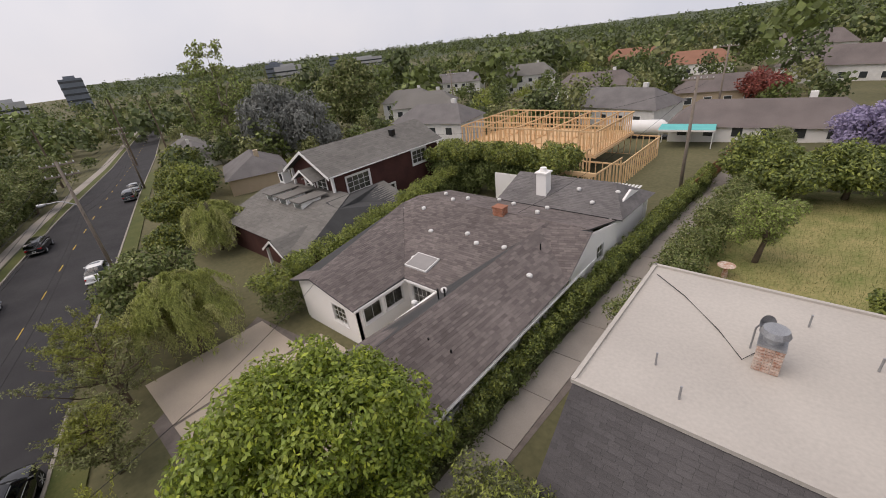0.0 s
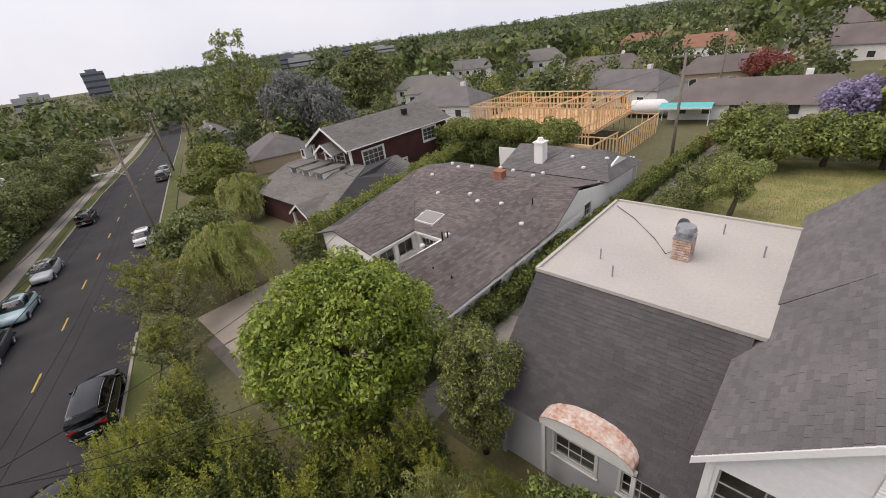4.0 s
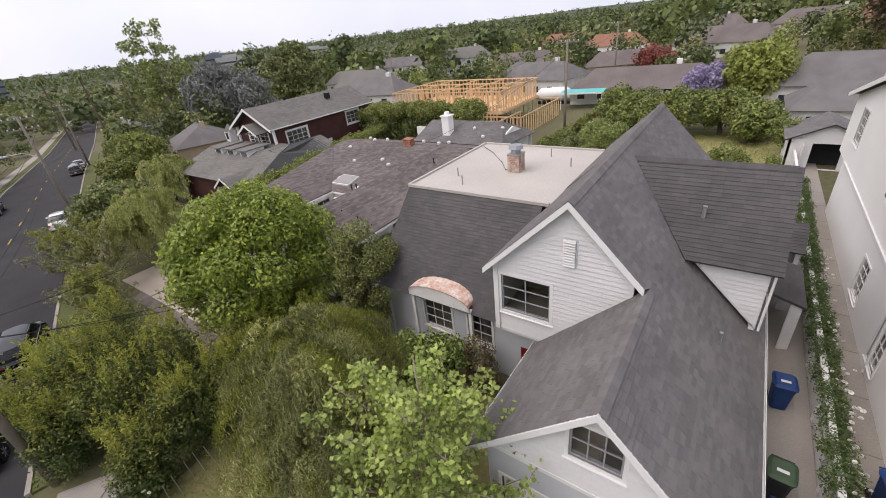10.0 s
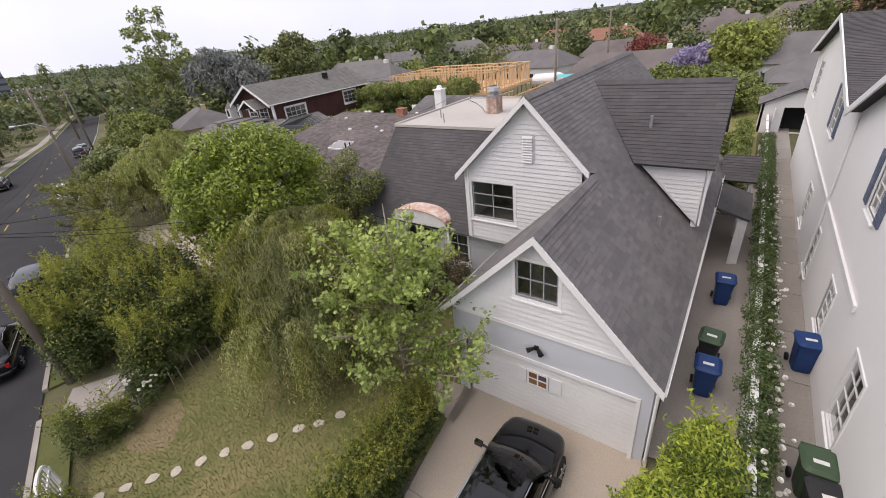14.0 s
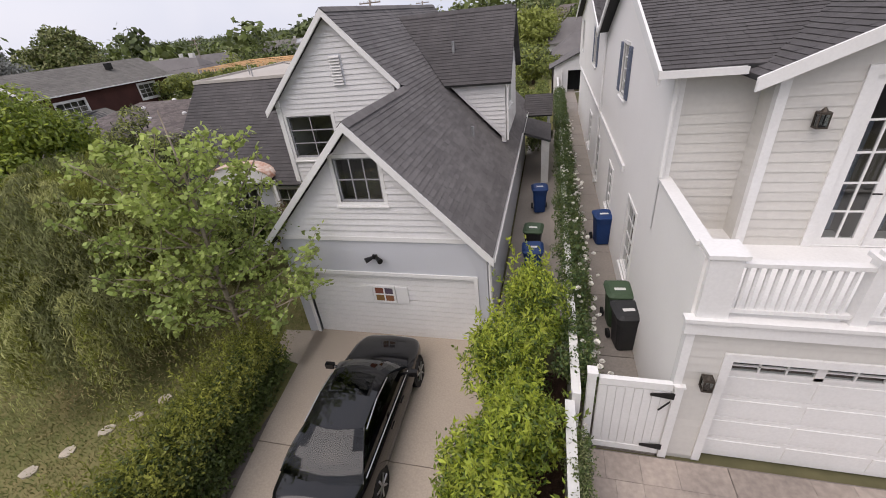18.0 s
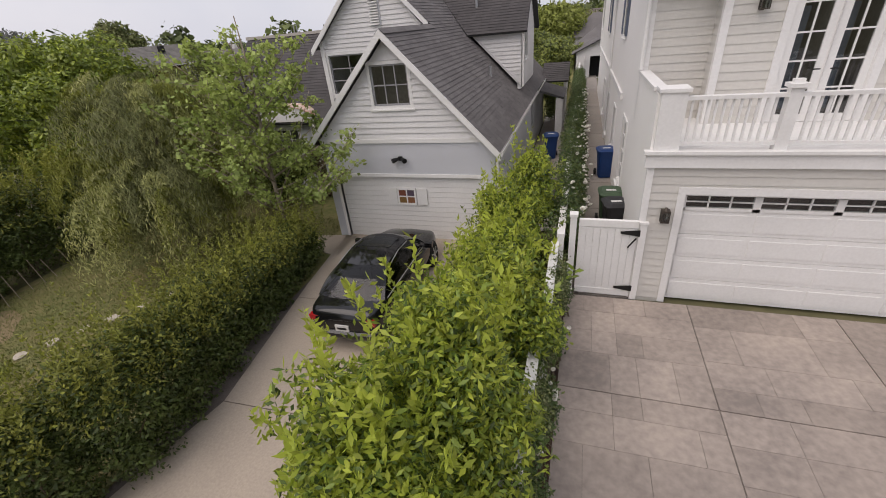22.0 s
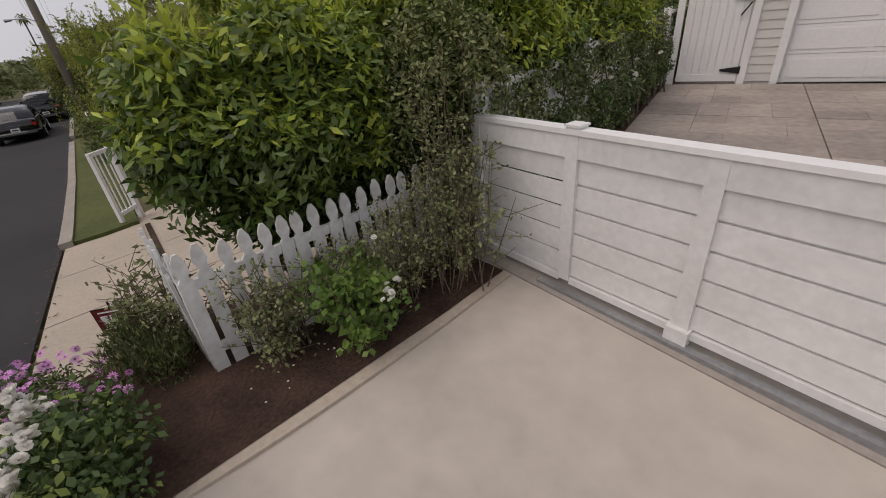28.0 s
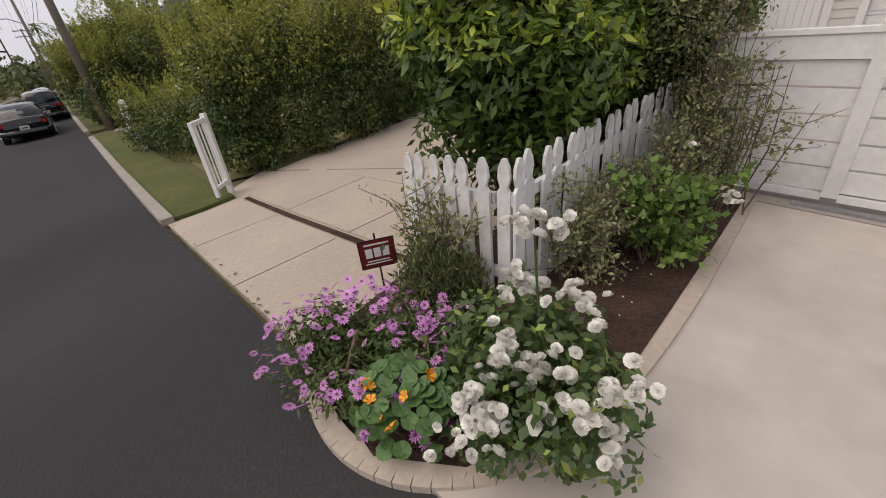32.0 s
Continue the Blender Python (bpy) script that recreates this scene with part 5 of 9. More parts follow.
window(nb, (-16.9, 7.0, 0), (0, 1), 18.5, 0.5, 19.6, 1.6, 2, 2)
wall(nb, (0, 7.0, 0), (1, 0), [(-23.3, -1.4), (-16.9, -1.4), (-16.9, 1.75), (-20.3, 3.1), (-22.9, 1.85)], M_STUCCO_B, name="front_wall")
wall(nb, (0, 11.3, 0), (1, 0), [(-32.2, -1.5), (-25.9, -1.5), (-25.9, 1.7), (-30.0, 2.5), (-32.2, 1.75)], M_STUCCO_B, [(-28.6, -0.2, -27.2, 1.1)], name="front_wall")
window(nb, (0, 11.3, 0), (1, 0), -28.6, -0.2, -27.2, 1.1, 3, 3)
wall(nb, (-25.9, 11.3, 0), (0, 1), [(0, -1.5), (4.3, -1.5), (4.3, 1.7), (0, 1.7)], M_STUCCO_B, [(0.5, 0.2, 1.9, 1.3), (2.3, 0.2, 3.8, 1.3)], name="court_wall")
window(nb, (-25.9, 11.3, 0), (0, 1), 0.5, 0.2, 1.9, 1.3, 2, 1)
window(nb, (-25.9, 11.3, 0), (0, 1), 2.3, 0.2, 3.8, 1.3, 2, 1)
wall(nb, (0, 15.6, 0), (1, 0), [(-25.9, -1.5), (-23.0, -1.5), (-23.0, 1.75), (-25.9, 1.75)], M_STUCCO_B, [(-25.4, -1.3, -23.3, 1.2)], name="court_wall")
window(nb, (0, 15.6, 0), (1, 0), -25.4, -1.3, -23.3, 1.2, 5, 4)
wall(nb, (-22.9, 15.6, 0), (0, -1), [(0, -1.5), (8.6, -1.5), (8.6, 1.75), (0, 1.75)], M_STUCCO_B, name="court_wall")
wall(nb, (-32.6, 29, 0), (0, -1), [(0, -1.6), (17.6, -1.6), (17.6, 1.75), (5, 3.4), (0, 2.2)], M_STUCCO_B, name="side_wall")
wall(nb, (-17.3, 29, 0), (0, 1), [(0, -1.3), (8, -1.3), (8, 1.9), (4, 3.4), (0, 2.4)], M_STUCCO_B, name="side_wall")
wall(nb, (-17, 36.8, 0), (-1, 0), [(0, -1.3), (16, -1.3), (16, 2.0), (0, 2.0)], M_STUCCO_B, name="back_wall")
gutter(nb, (-16.42, 6.6, 1.65), (-16.42, 24.0, 1.65))
gutter(nb, (-25.55, 10.9, 1.7), (-25.55, 15.2, 1.7))
gutter(nb, (-25.6, 15.25, 1.7), (-22.7, 15.25, 1.7))
sk = part("skylight", Geo().box(-1.0, -0.75, 0.0, 1.0, 0.75, 0.16, pose(-25.6, 17.0, 2.12, 11, 0, 0)), M_WHITE_OLD, nb, "flat grey-white skylight curb")
part("skylight_glass", Geo().box(-0.9, -0.66, 0.16, 0.9, 0.66, 0.19, pose(-25.6, 17.0, 2.12, 11, 0, 0)), mat("frosted_skylight", (0.30, 0.28, 0.27), (0.24, 0.23, 0.22), 1, 20, 0.35, 0), sk)
part("white_chimney", Geo().box(-24.25, 30.2, 2.2, -23.35, 31.1, 4.75), M_STUCCO_B, nb, "white rendered chimney")
part("chimney_crown", Geo().box(-24.35, 30.1, 4.75, -23.25, 31.2, 4.87).tube([(-23.8, 30.65, 4.87), (-23.8, 30.65, 5.2)], [0.33, 0.26], 10), M_STUCCO_B, nb)
bc = part("brick_chimney", Geo().box(-24.2, 23.6, 3.0, -23.35, 24.3, 4.05), M_MORTAR, nb, "square red brick chimney")
for j in range(9):
    z = 3.15 + j * 0.1
    for k in range(4):
        o = 0.1 if j % 2 else 0.0
        part("brick", Geo().box(-24.22 + k * 0.215 + o * 0.5, 23.575, z, -24.02 + k * 0.215 + o * 0.5, 23.7, z + 0.085), M_BRICK, bc)
        if k < 3:
            part("brick", Geo().box(-23.45, 23.62 + k * 0.225, z, -23.325, 23.83 + k * 0.225, z + 0.085), M_BRICK, bc)
part("cap", Geo().box(-24.26, 23.54, 4.05, -23.3, 24.36, 4.13), M_BRICK, bc)
for x, y, z in ((-30.5, 22.6, 3.2), (-29.2, 24.9, 3.4), (-27.6, 20.2, 2.7), (-26.6, 17.2, 2.1), (-24.6, 20.9, 2.85), (-23.3, 20.2, 2.7), (-21.2, 20.5, 2.75), (-31.8, 18.0, 2.15), (-32.6, 20.5, 2.2), (-31.4, 26.5, 3.05), (-26.6, 28.0, 2.7), (-24.9, 27.6, 2.75), (-22.2, 28.3, 2.6), (-21.0, 31.5, 3.3), (-19.3, 30.2, 2.85), (-18.0, 32.0, 3.3), (-21.2, 14.3, 2.85), (-19.5, 12.2, 2.7), (-18.9, 11.2, 2.45), (-18.1, 18.4, 2.6), (-22.4, 13.0, 2.3), (-21.8, 26.0, 3.15), (-28.7, 26.3, 3.1)):
    dome_vent(nb, x, y, z)
for x, y, z in ((-20.8, 13.4, 3.1), (-20.5, 13.6, 3.1), (-19.6, 10.2, 2.6), (-17.9, 10.9, 2.1), (-18.8, 21.0, 2.95), (-19.0, 10.6, 2.5)):
    part("pipe", Geo().tube([(x, y, z - 0.1), (x, y, z + 0.55)], 0.05, 8), M_BLACKMETAL, nb)

# ---- red shingled house ----
rh = thing("house", "two-storey dark red shingled house with white windows", "house")
shingles(rh, [(-42.6, 21.8, 4.7), (-42.6, 39.2, 4.7), (-46.9, 39.2, 7.0), (-46.9, 21.8, 7.0)], M_SHINGLE_R, 0.6, 0.3)
shingles(rh, [(-51.2, 39.2, 4.7), (-51.2, 21.8, 4.7), (-46.9, 21.8, 7.0), (-46.9, 39.2, 7.0)], M_SHINGLE_R, 0.6, 0.3)
wall(rh, (-43.1, 22.6, 0), (0, 1), [(0, -2), (16, -2), (16, 4.75), (0, 4.75)], M_RED, [(1.6, 2.2, 4.6, 3.9), (11.5, 2.7, 13.8, 4.2), (5.6, -0.2, 8.0, 1.4)], name="side_wall", label="dark red shingle wall")
for a, b, c, d, k in ((1.6, 2.2, 4.6, 3.9, 4), (11.5, 2.7, 13.8, 4.2, 3), (5.6, -0.2, 8.0, 1.4, 3)):
    window(rh, (-43.1, 22.6, 0), (0, 1), a, b, c, d, k, 3, casing=0.2, muntin=0.06)
wall(rh, (0, 22.6, 0), (1, 0), [(-50.7, -2), (-43.1, -2), (-43.1, 4.75), (-46.9, 6.8), (-50.7, 4.75)], M_RED, [(-48.6, 2.6, -47.0, 4.2), (-46.3, 2.6, -44.6, 4.2)], name="front_wall")
window(rh, (0, 22.6, 0), (1, 0), -48.6, 2.6, -47.0, 4.2, 2, 3, casing=0.2, muntin=0.06)
window(rh, (0, 22.6, 0), (1, 0), -46.3, 2.6, -44.6, 4.2, 2, 3, casing=0.2, muntin=0.06)
for x in (-43.05, -50.6):
    part("corner_post", Geo().box(x - 0.12, 22.3, -1.5, x + 0.12, 22.56, 4.7), M_WHITE, rh)
rake(rh, (-42.5, 21.7, 4.7), (-46.9, 21.7, 7.05), 0.3)
rake(rh, (-46.9, 21.7, 7.05), (-51.3, 21.7, 4.7), 0.3)
gutter(rh, (-42.55, 21.8, 4.6), (-42.55, 39.2, 4.6))
part("front_gable_roof", Geo().box(-46.9, 21.2, 4.2, -46.8, 22.6, 4.3), M_WHITE, rh)
shingles(rh, [(-44.1, 20.8, 4.3), (-44.1, 24, 4.3), (-46.0, 24, 5.4), (-46.0, 20.8, 5.4)], M_SHINGLE_R, 0.6, 0.3)
shingles(rh, [(-47.9, 24, 4.3), (-47.9, 20.8, 4.3), (-46.0, 20.8, 5.4), (-46.0, 24, 5.4)], M_SHINGLE_R, 0.6, 0.3)
rake(rh, (-44.0, 20.7, 4.3), (-46.0, 20.7, 5.45), 0.25)
rake(rh, (-46.0, 20.7, 5.45), (-48.0, 20.7, 4.3), 0.25)
# low front range with small dormers
shingles(rh, [(-53, 14.2, 1.2), (-36.6, 14.2, 1.2), (-38.6, 19.6, 2.9), (-53, 19.6, 2.9)], M_SHINGLE_R, 0.6, 0.3)
shingles(rh, [(-36.6, 14.2, 1.2), (-36.6, 27.5, 1.2), (-41.2, 27.5, 2.9), (-41.2, 20.0, 2.95), (-38.6, 19.6, 2.9)], M_SHINGLE_R, 0.6, 0.3)
shingles(rh, [(-53, 19.6, 2.9), (-38.6, 19.6, 2.9), (-41.2, 23.0, 2.9), (-53, 23.0, 2.9)], M_SHINGLE_R, 0.6, 0.3)
wall(rh, (0, 14.8, 0), (1, 0), [(-52.5, -2), (-37, -2), (-37, 1.2), (-52.5, 1.2)], M_RED, name="low_wall")
wall(rh, (-37.0, 14.8, 0), (0, 1), [(0, -2), (12.5, -2), (12.5, 1.2), (0, 1.2)], M_RED, name="low_wall")
shingles(rh, [(-38.2, 13.2, 1.0), (-38.2, 17, 1.0), (-39.9, 17, 2.1), (-39.9, 13.2, 2.1)], M_SHINGLE_R, 0.6, 0.3)
shingles(rh, [(-41.6, 17, 1.0), (-41.6, 13.2, 1.0), (-39.9, 13.2, 2.1), (-39.9, 17, 2.1)], M_SHINGLE_R, 0.6, 0.3)
rake(rh, (-38.1, 13.1, 1.0), (-39.9, 13.1, 2.15), 0.22)
rake(rh, (-39.9, 13.1, 2.15), (-41.7, 13.1, 1.0), 0.22)
for x in (-38.5, -41.3):
    part("porch_post", Geo().box(x - 0.1, 13.3, -2, x + 0.1, 13.5, 1.0), M_WHITE, rh)
for x in (-43.6, -46.4, -49.1):
    g = Geo()
    g.box(x - 0.75, 18.4, 2.3, x + 0.75, 20.6, 3.2)
    d = part("small_dormer", g, M_WHITE, rh)
    part("dormer_pane", Geo().box(x - 0.55, 18.37, 2.55, x + 0.55, 18.4, 3.05), M_GLASS, d)
    part("dormer_roof", Geo().box(x - 0.95, 18.1, 3.2, x + 0.95, 21.4, 3.32), M_SHINGLE_R, d)
cup = part("cupola", Geo().box(-53.0, 21.8, 1.8, -52.0, 22.8, 4.2), M_WHITE, rh)
part("cupola_roof", Geo().tube([(-52.5, 22.3, 4.2), (-52.5, 22.3, 5.0)], [0.85, 0.1], 4), M_SHINGLE_R, cup)
part("cupola_opening", Geo().box(-52.75, 21.77, 3.2, -52.25, 21.8, 4.0), M_DARK, cup)
part("roof_box_vent", Geo().box(-45.5, 33, 6.2, -45.0, 33.6, 6.9), M_BLACKMETAL, rh)

# ---- timber frame under construction ----
fr = thing("timber_frame_house", "unfinished house frame of fresh yellow studs", "house frame")
FX0, FX1, FY0, FY1 = -47.0, -22.5, 46.0, 60.0
def studs(a, b, z0, z1, step=0.8):
    a, b = Vector(a), Vector(b)
    L = (b - a).length
    ang = math.degrees(math.atan2(b.y - a.y, b.x - a.x))
    m = pose(a.x, a.y, 0, 0, 0, ang)
    part("bottom_plate", Geo().box(0, -0.06, z0, L, 0.06, z0 + 0.08, m), M_TIMBER, fr)
    part("top_plate", Geo().box(0, -0.06, z1 - 0.16, L, 0.06, z1, m), M_TIMBER, fr)
    me = Geo().box(-0.045, -0.07, z0 + 0.08, 0.045, 0.07, z1 - 0.16).mesh("stud", M_TIMBER)
    n = int(L / step)
    for i in range(n + 1):
        ob = part("stud", me, None, fr)
        ob.matrix_basis = m @ pose(min(i * step, L - 0.05), 0, 0)
for z0, z1 in ((-1.4, 1.4), (1.8, 4.5)):
    e = 0 if z0 < 0 else 1.2
    studs((FX0 + e, FY0 + e), (FX1 - 3 * e, FY0 + e), z0, z1)
    studs((FX1 - 3 * e, FY0 + e), (FX1 - 3 * e, FY1), z0, z1)
    studs((FX0 + e, FY1), (FX1 - 3 * e, FY1), z0, z1)
    studs((FX0 + e, FY0 + e), (FX0 + e, FY1), z0, z1)
for x in (-42, -37, -32, -28):
    studs((x, FY0 + 1.2), (x, FY1), 1.8, 4.5, 1.1)
for y in (50.5, 55):
    studs((FX0 + 1.2, y), (FX1 - 3.6, y), 1.8, 4.5, 1.1)
part("floor_deck", Geo().box(FX0 + 1, FY0 + 1, 1.45, FX1 - 3.4, FY1, 1.75), M_TIMBER, fr)
studs((-26.0, 38.5), (-22.8, 38.5), -1.3, 2.2, 0.6)
studs((-22.8, 38.5), (-22.5, 46), -1.3, 2.2, 0.9)
studs((-26.0, 38.5), (-26.0, 46), -1.3, 3.0, 0.9)
part("porch_beam", Geo().box(-26.2, 38.4, 2.2, -22.4, 38.7, 2.5), M_TIMBER, fr)
for i in range(9):
    part("sheet_roof_rib", Geo().box(-22 + i * 0.35, 38.2, 0.6, -21.8 + i * 0.35, 42, 0.66), M_WHITE_OLD, fr)

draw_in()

# ---- flat roof fittings ----
rc = thing("roof_chimney", "short brick roof chimney with flaking white paint", "chimney", at=(-7.05, 11.1, 5.8))
part("core", Geo().box(-0.26, -0.3, 0, 0.26, 0.3, 0.78), M_MORTAR, rc)
M_FLAKE = mat("flaking_brick", (0.36, 0.17, 0.11), (0.62, 0.55, 0.48), 5, 22, 0.95, 0.4, vary=0.15)
for j in range(8):
    z = 0.02 + j * 0.095
    for k in range(3):
        part("brick", Geo().box(-0.28 + k * 0.19, -0.33, z, -0.1 + k * 0.19, -0.2, z + 0.08), M_FLAKE, rc)
        part("brick", Geo().box(0.16, -0.32 + k * 0.215, z, 0.29, -0.12 + k * 0.215, z + 0.08), M_FLAKE, rc)
g = Geo()
g.box(-0.3, -0.34, 0.78, 0.3, 0.34, 0.84).tube([(0, 0, 0.84), (0, 0, 1.05)], 0.22, 12).tube([(0, 0, 1.05), (0, 0, 1.2)], [0.34, 0.28], 12)
part("metal_cap", g, M_METAL, rc)
dish = thing("satellite_dish", "grey satellite dish on a bent mast", "satellite dish", at=(-7.45, 11.65, 5.8))
part("mast", Geo().tube([(0, 0, 0), (0, 0, 0.7), (0.1, -0.05, 0.95)], 0.025, 8), M_METAL, dish)
part("reflector", Geo().tube([(0.1, -0.05, 0.95), (0.17, -0.12, 1.0), (0.22, -0.17, 1.03)], [0.03, 0.16, 0.24], 16, cap=False), M_METAL, dish)
part("feed_arm", Geo().tube([(0.1, -0.05, 0.85), (0.5, -0.4, 0.95)], 0.015, 6), M_METAL, dish)
cb = thing("roof_cable", "thin black cable lying on the flat roof", "cable")
part("cable", Geo().tube([(-10.6, 14.3, 5.86), (-9.5, 13.4, 5.83), (-8.25, 12.0, 5.83), (-7.55, 11.0, 5.83), (-7.3, 11.5, 5.83)], 0.014, 5), M_RUBBER, cb)
for x, y in ((-9.3, 9.6), (-6.3, 13.5), (-4.9, 12.3), (-8.5, 8.7)):
    ob = thing("roof_pipe", "thin grey vent pipe on a flat roof", "vent pipe", "roof pipes", (x, y, 5.8))
    part("pipe", Geo().tube([(0, 0, 0), (0, 0, 0.42)], 0.028, 8), M_METAL, ob)

# ---- fences and gates ----
ff = thing("side_fence", "white capped board fence with climbing roses", "fence")
for i in range(17):
    y0 = -10.85 + i * 2.6
    dx, zb = 0.04 * min(0.0, y0 + 3), gz(4.6, y0)
    h = (1.42 if y0 < -3 else 1.3) + zb
    part("panel", Geo().box(4.72 + dx, y0 + 0.1, zb - 0.15, 4.78 + dx, y0 + 2.6, h), M_WHITE_OLD, ff)
    part("cap_rail", Geo().box(4.67 + dx, y0 + 0.1, h, 4.83 + dx, y0 + 2.6, h + 0.06), M_WHITE, ff)
    part("post", Geo().box(4.68 + dx, y0, zb - 0.15, 4.82 + dx, y0 + 0.1, h + 0.13), M_WHITE, ff)

GD = Vector((0.95, -0.313, 0))
gate = thing("sliding_gate", "white slatted sliding driveway gate, closed on its track", "gate", at=(4.42, -10.84, -0.28), rz=math.degrees(math.atan2(GD.y, GD.x)))
posts = [0.0, 0.95, 1.84, 2.9, 3.95, 5.0, 6.05, 7.1, 8.15, 9.2]
for i, (a, b) in enumerate(zip(posts, posts[1:])):
    part("post", Geo().box(a, -0.05, 0.06, a + 0.1, 0.05, 1.22 if i != 1 else 1.25), M_WHITE_OLD, gate)
    part("top_rail", Geo().box(a + 0.1, -0.045, 1.04, b, 0.045, 1.2), M_WHITE_OLD, gate)
    part("cap", Geo().box(a, -0.06, 1.2, b, 0.06, 1.235), M_WHITE, gate)
    for k in range(5):
        z = 0.1 + k * 0.19
        part("slat", Geo().box(a + 0.1, -0.02, z, b, 0.0, z + 0.172), M_WHITE_OLD, gate)
    # white board added behind the slats only to lighten the gaps between them
    if i:
        part("backing", Geo().box(a + 0.1, 0.002, 0.09, b, 0.02, 1.035), M_WHITE, gate)
    part("bottom_rail", Geo().box(a + 0.1, -0.04, 0.03, b, 0.04, 0.085), M_WHITE_OLD, gate)
    if i > 1:
        part("wheel_box", Geo().box(a - 0.02, -0.09, -0.02, a + 0.12, 0.0, 0.1), M_WHITE_OLD, gate)
part("post_cap", Geo().box(0.94, -0.06, 1.25, 1.06, 0.06, 1.265), M_WHITE, gate)
part("floor_track", Geo().box(0.8, -0.12, -0.06, 9.4, -0.06, 0.0), M_METAL, gate, "narrow steel gate track")

M_PICKET = mat("picket_paint", (0.76, 0.76, 0.75), (0.55, 0.53, 0.49), 3.5, 14, 0.65, 0.15, vary=0.05)
pf = thing("picket_fence", "white picket fence with pointed tops and peeling paint", "fence")
def picket_mesh():
    w, h = 0.046, 1.04
    prof = [(-w, 0), (w, 0), (w, h - 0.2), (w * 0.55, h - 0.17), (w * 0.95, h - 0.11), (w * 0.8, h - 0.05), (0.012, h), (-0.012, h), (-w * 0.8, h - 0.05), (-w * 0.95, h - 0.11), (-w * 0.55, h - 0.17), (-w, h - 0.2)]
    g = Geo()
    g.solid([(a, -0.011, b) for a, b in prof], (0, 0.022, 0))
    return g.mesh("picket", M_PICKET)
PICKET = picket_mesh()
def pickets(a, b, n):
    a, b = Vector((*a, 0)), Vector((*b, 0))
    ang = math.degrees(math.atan2(b.y - a.y, b.x - a.x))
    for i in range(n):
        p = a.lerp(b, i / (n - 1))
        ob = part("picket", PICKET, None, pf)
        ob.matrix_basis = pose(p.x, p.y, gz(p.x, p.y) - 0.06 + random.uniform(-0.01, 0.01), random.uniform(-1.5, 1.5), random.uniform(-1.2, 1.2), ang)
    for z in (0.2, 0.72):
        m = pose(a.x, a.y, gz(a.x, a.y) - 0.03, 0, math.degrees(-math.atan2(gz(b.x, b.y) - gz(a.x, a.y), (b - a).length)), ang)
        part("rail", Geo().box(0, 0.012, z, (b - a).length, 0.05, z + 0.07, m), M_PICKET, pf)
pickets((3.56, -13.08), (4.2, -10.95), 18)
pickets((2.68, -12.93), (3.47, -13.1), 7)
# white folding gate leaf at the drive entrance
fg = thing("open_gate", "white metal drive gate folded open against the hedge", "gate", at=(-2.42, -11.3, gz(-2.42, -11.3)), rz=-58)
part("post", Geo().box(0, -0.04, 0, 0.08, 0.04, 1.36), M_WHITE, fg)
part("post", Geo().box(0.45, -0.03, 0.1, 0.51, 0.03, 1.3), M_WHITE, fg)
part("rail", Geo().box(0.08, -0.025, 1.24, 0.45, 0.025, 1.3), M_WHITE, fg)
part("rail", Geo().box(0.08, -0.025, 0.2, 0.45, 0.025, 0.26), M_WHITE, fg)
for i in range(3):
    part("bar", Geo().box(0.16 + i * 0.1, -0.01, 0.26, 0.178 + i * 0.1, 0.01, 1.24), M_WHITE, fg)
# garden arch by the street
ga = thing("garden_arch", "white arched garden gate among the hedge", "gate", at=(-11.4, -8.75, gz(-11.4, -8.75)), rz=-17)
for x in (0, 1.7):
    part("post", Geo().box(x, -0.05, 0, x + 0.1, 0.05, 1.0), M_WHITE, ga)
g = Geo()
g.tube([(0.05, 0, 1.0)] + [(0.9 - 0.85 * math.cos(math.pi * i / 10), 0, 1.0 + 0.4 * math.sin(math.pi * i / 10)) for i in range(1, 10)] + [(1.75, 0, 1.0)], 0.05, 6)
part("arch", g, M_WHITE, ga)
for i in range(8):
    part("bar", Geo().box(0.2 + i * 0.19, -0.015, 0.1, 0.24 + i * 0.19, 0.015, 1.15), M_WHITE, ga)
part("rail", Geo().box(0.1, -0.02, 0.2, 1.7, 0.02, 0.28), M_WHITE, ga)
part("rail", Geo().box(0.1, -0.02, 0.85, 1.7, 0.02, 0.93), M_WHITE, ga)
# cedar fence at the far alley
cf = thing("cedar_fence", "red-brown board fence along the alley", "fence")
for i in range(44):
    y = 39.5 + i * 0.42
    x = -14.55 + 0.022 * i
    part("board", Geo().box(x, y, -1.2, x + 0.05, y + 0.39, 0.75), M_FENCE_RED, cf)

# stepping stones
for x, y in ((-5.41, -2.83), (-5.82, -3.39), (-6.27, -3.82), (-6.78, -4.45), (-7.31, -5.01), (-7.8, -5.5), (-8.22, -6.07), (-8.63, -6.66), (-9.08, -7.16), (-9.53, -7.72), (-9.99, -8.3)):
    ob = thing("stepping_stone", "irregular pale stepping stone set in the lawn", "stepping stone", "stepping stones", (x, y, gz(x, y)), random.uniform(0, 360))
    g = Geo()
    g.solid([(0.2 * random.uniform(0.75, 1.1) * math.cos(a), 0.17 * random.uniform(0.75, 1.1) * math.sin(a), -0.02) for a in (2 * math.pi * k / 7 for k in range(7))], (0, 0, 0.05))
    part("slab", g, M_STONE, ob)


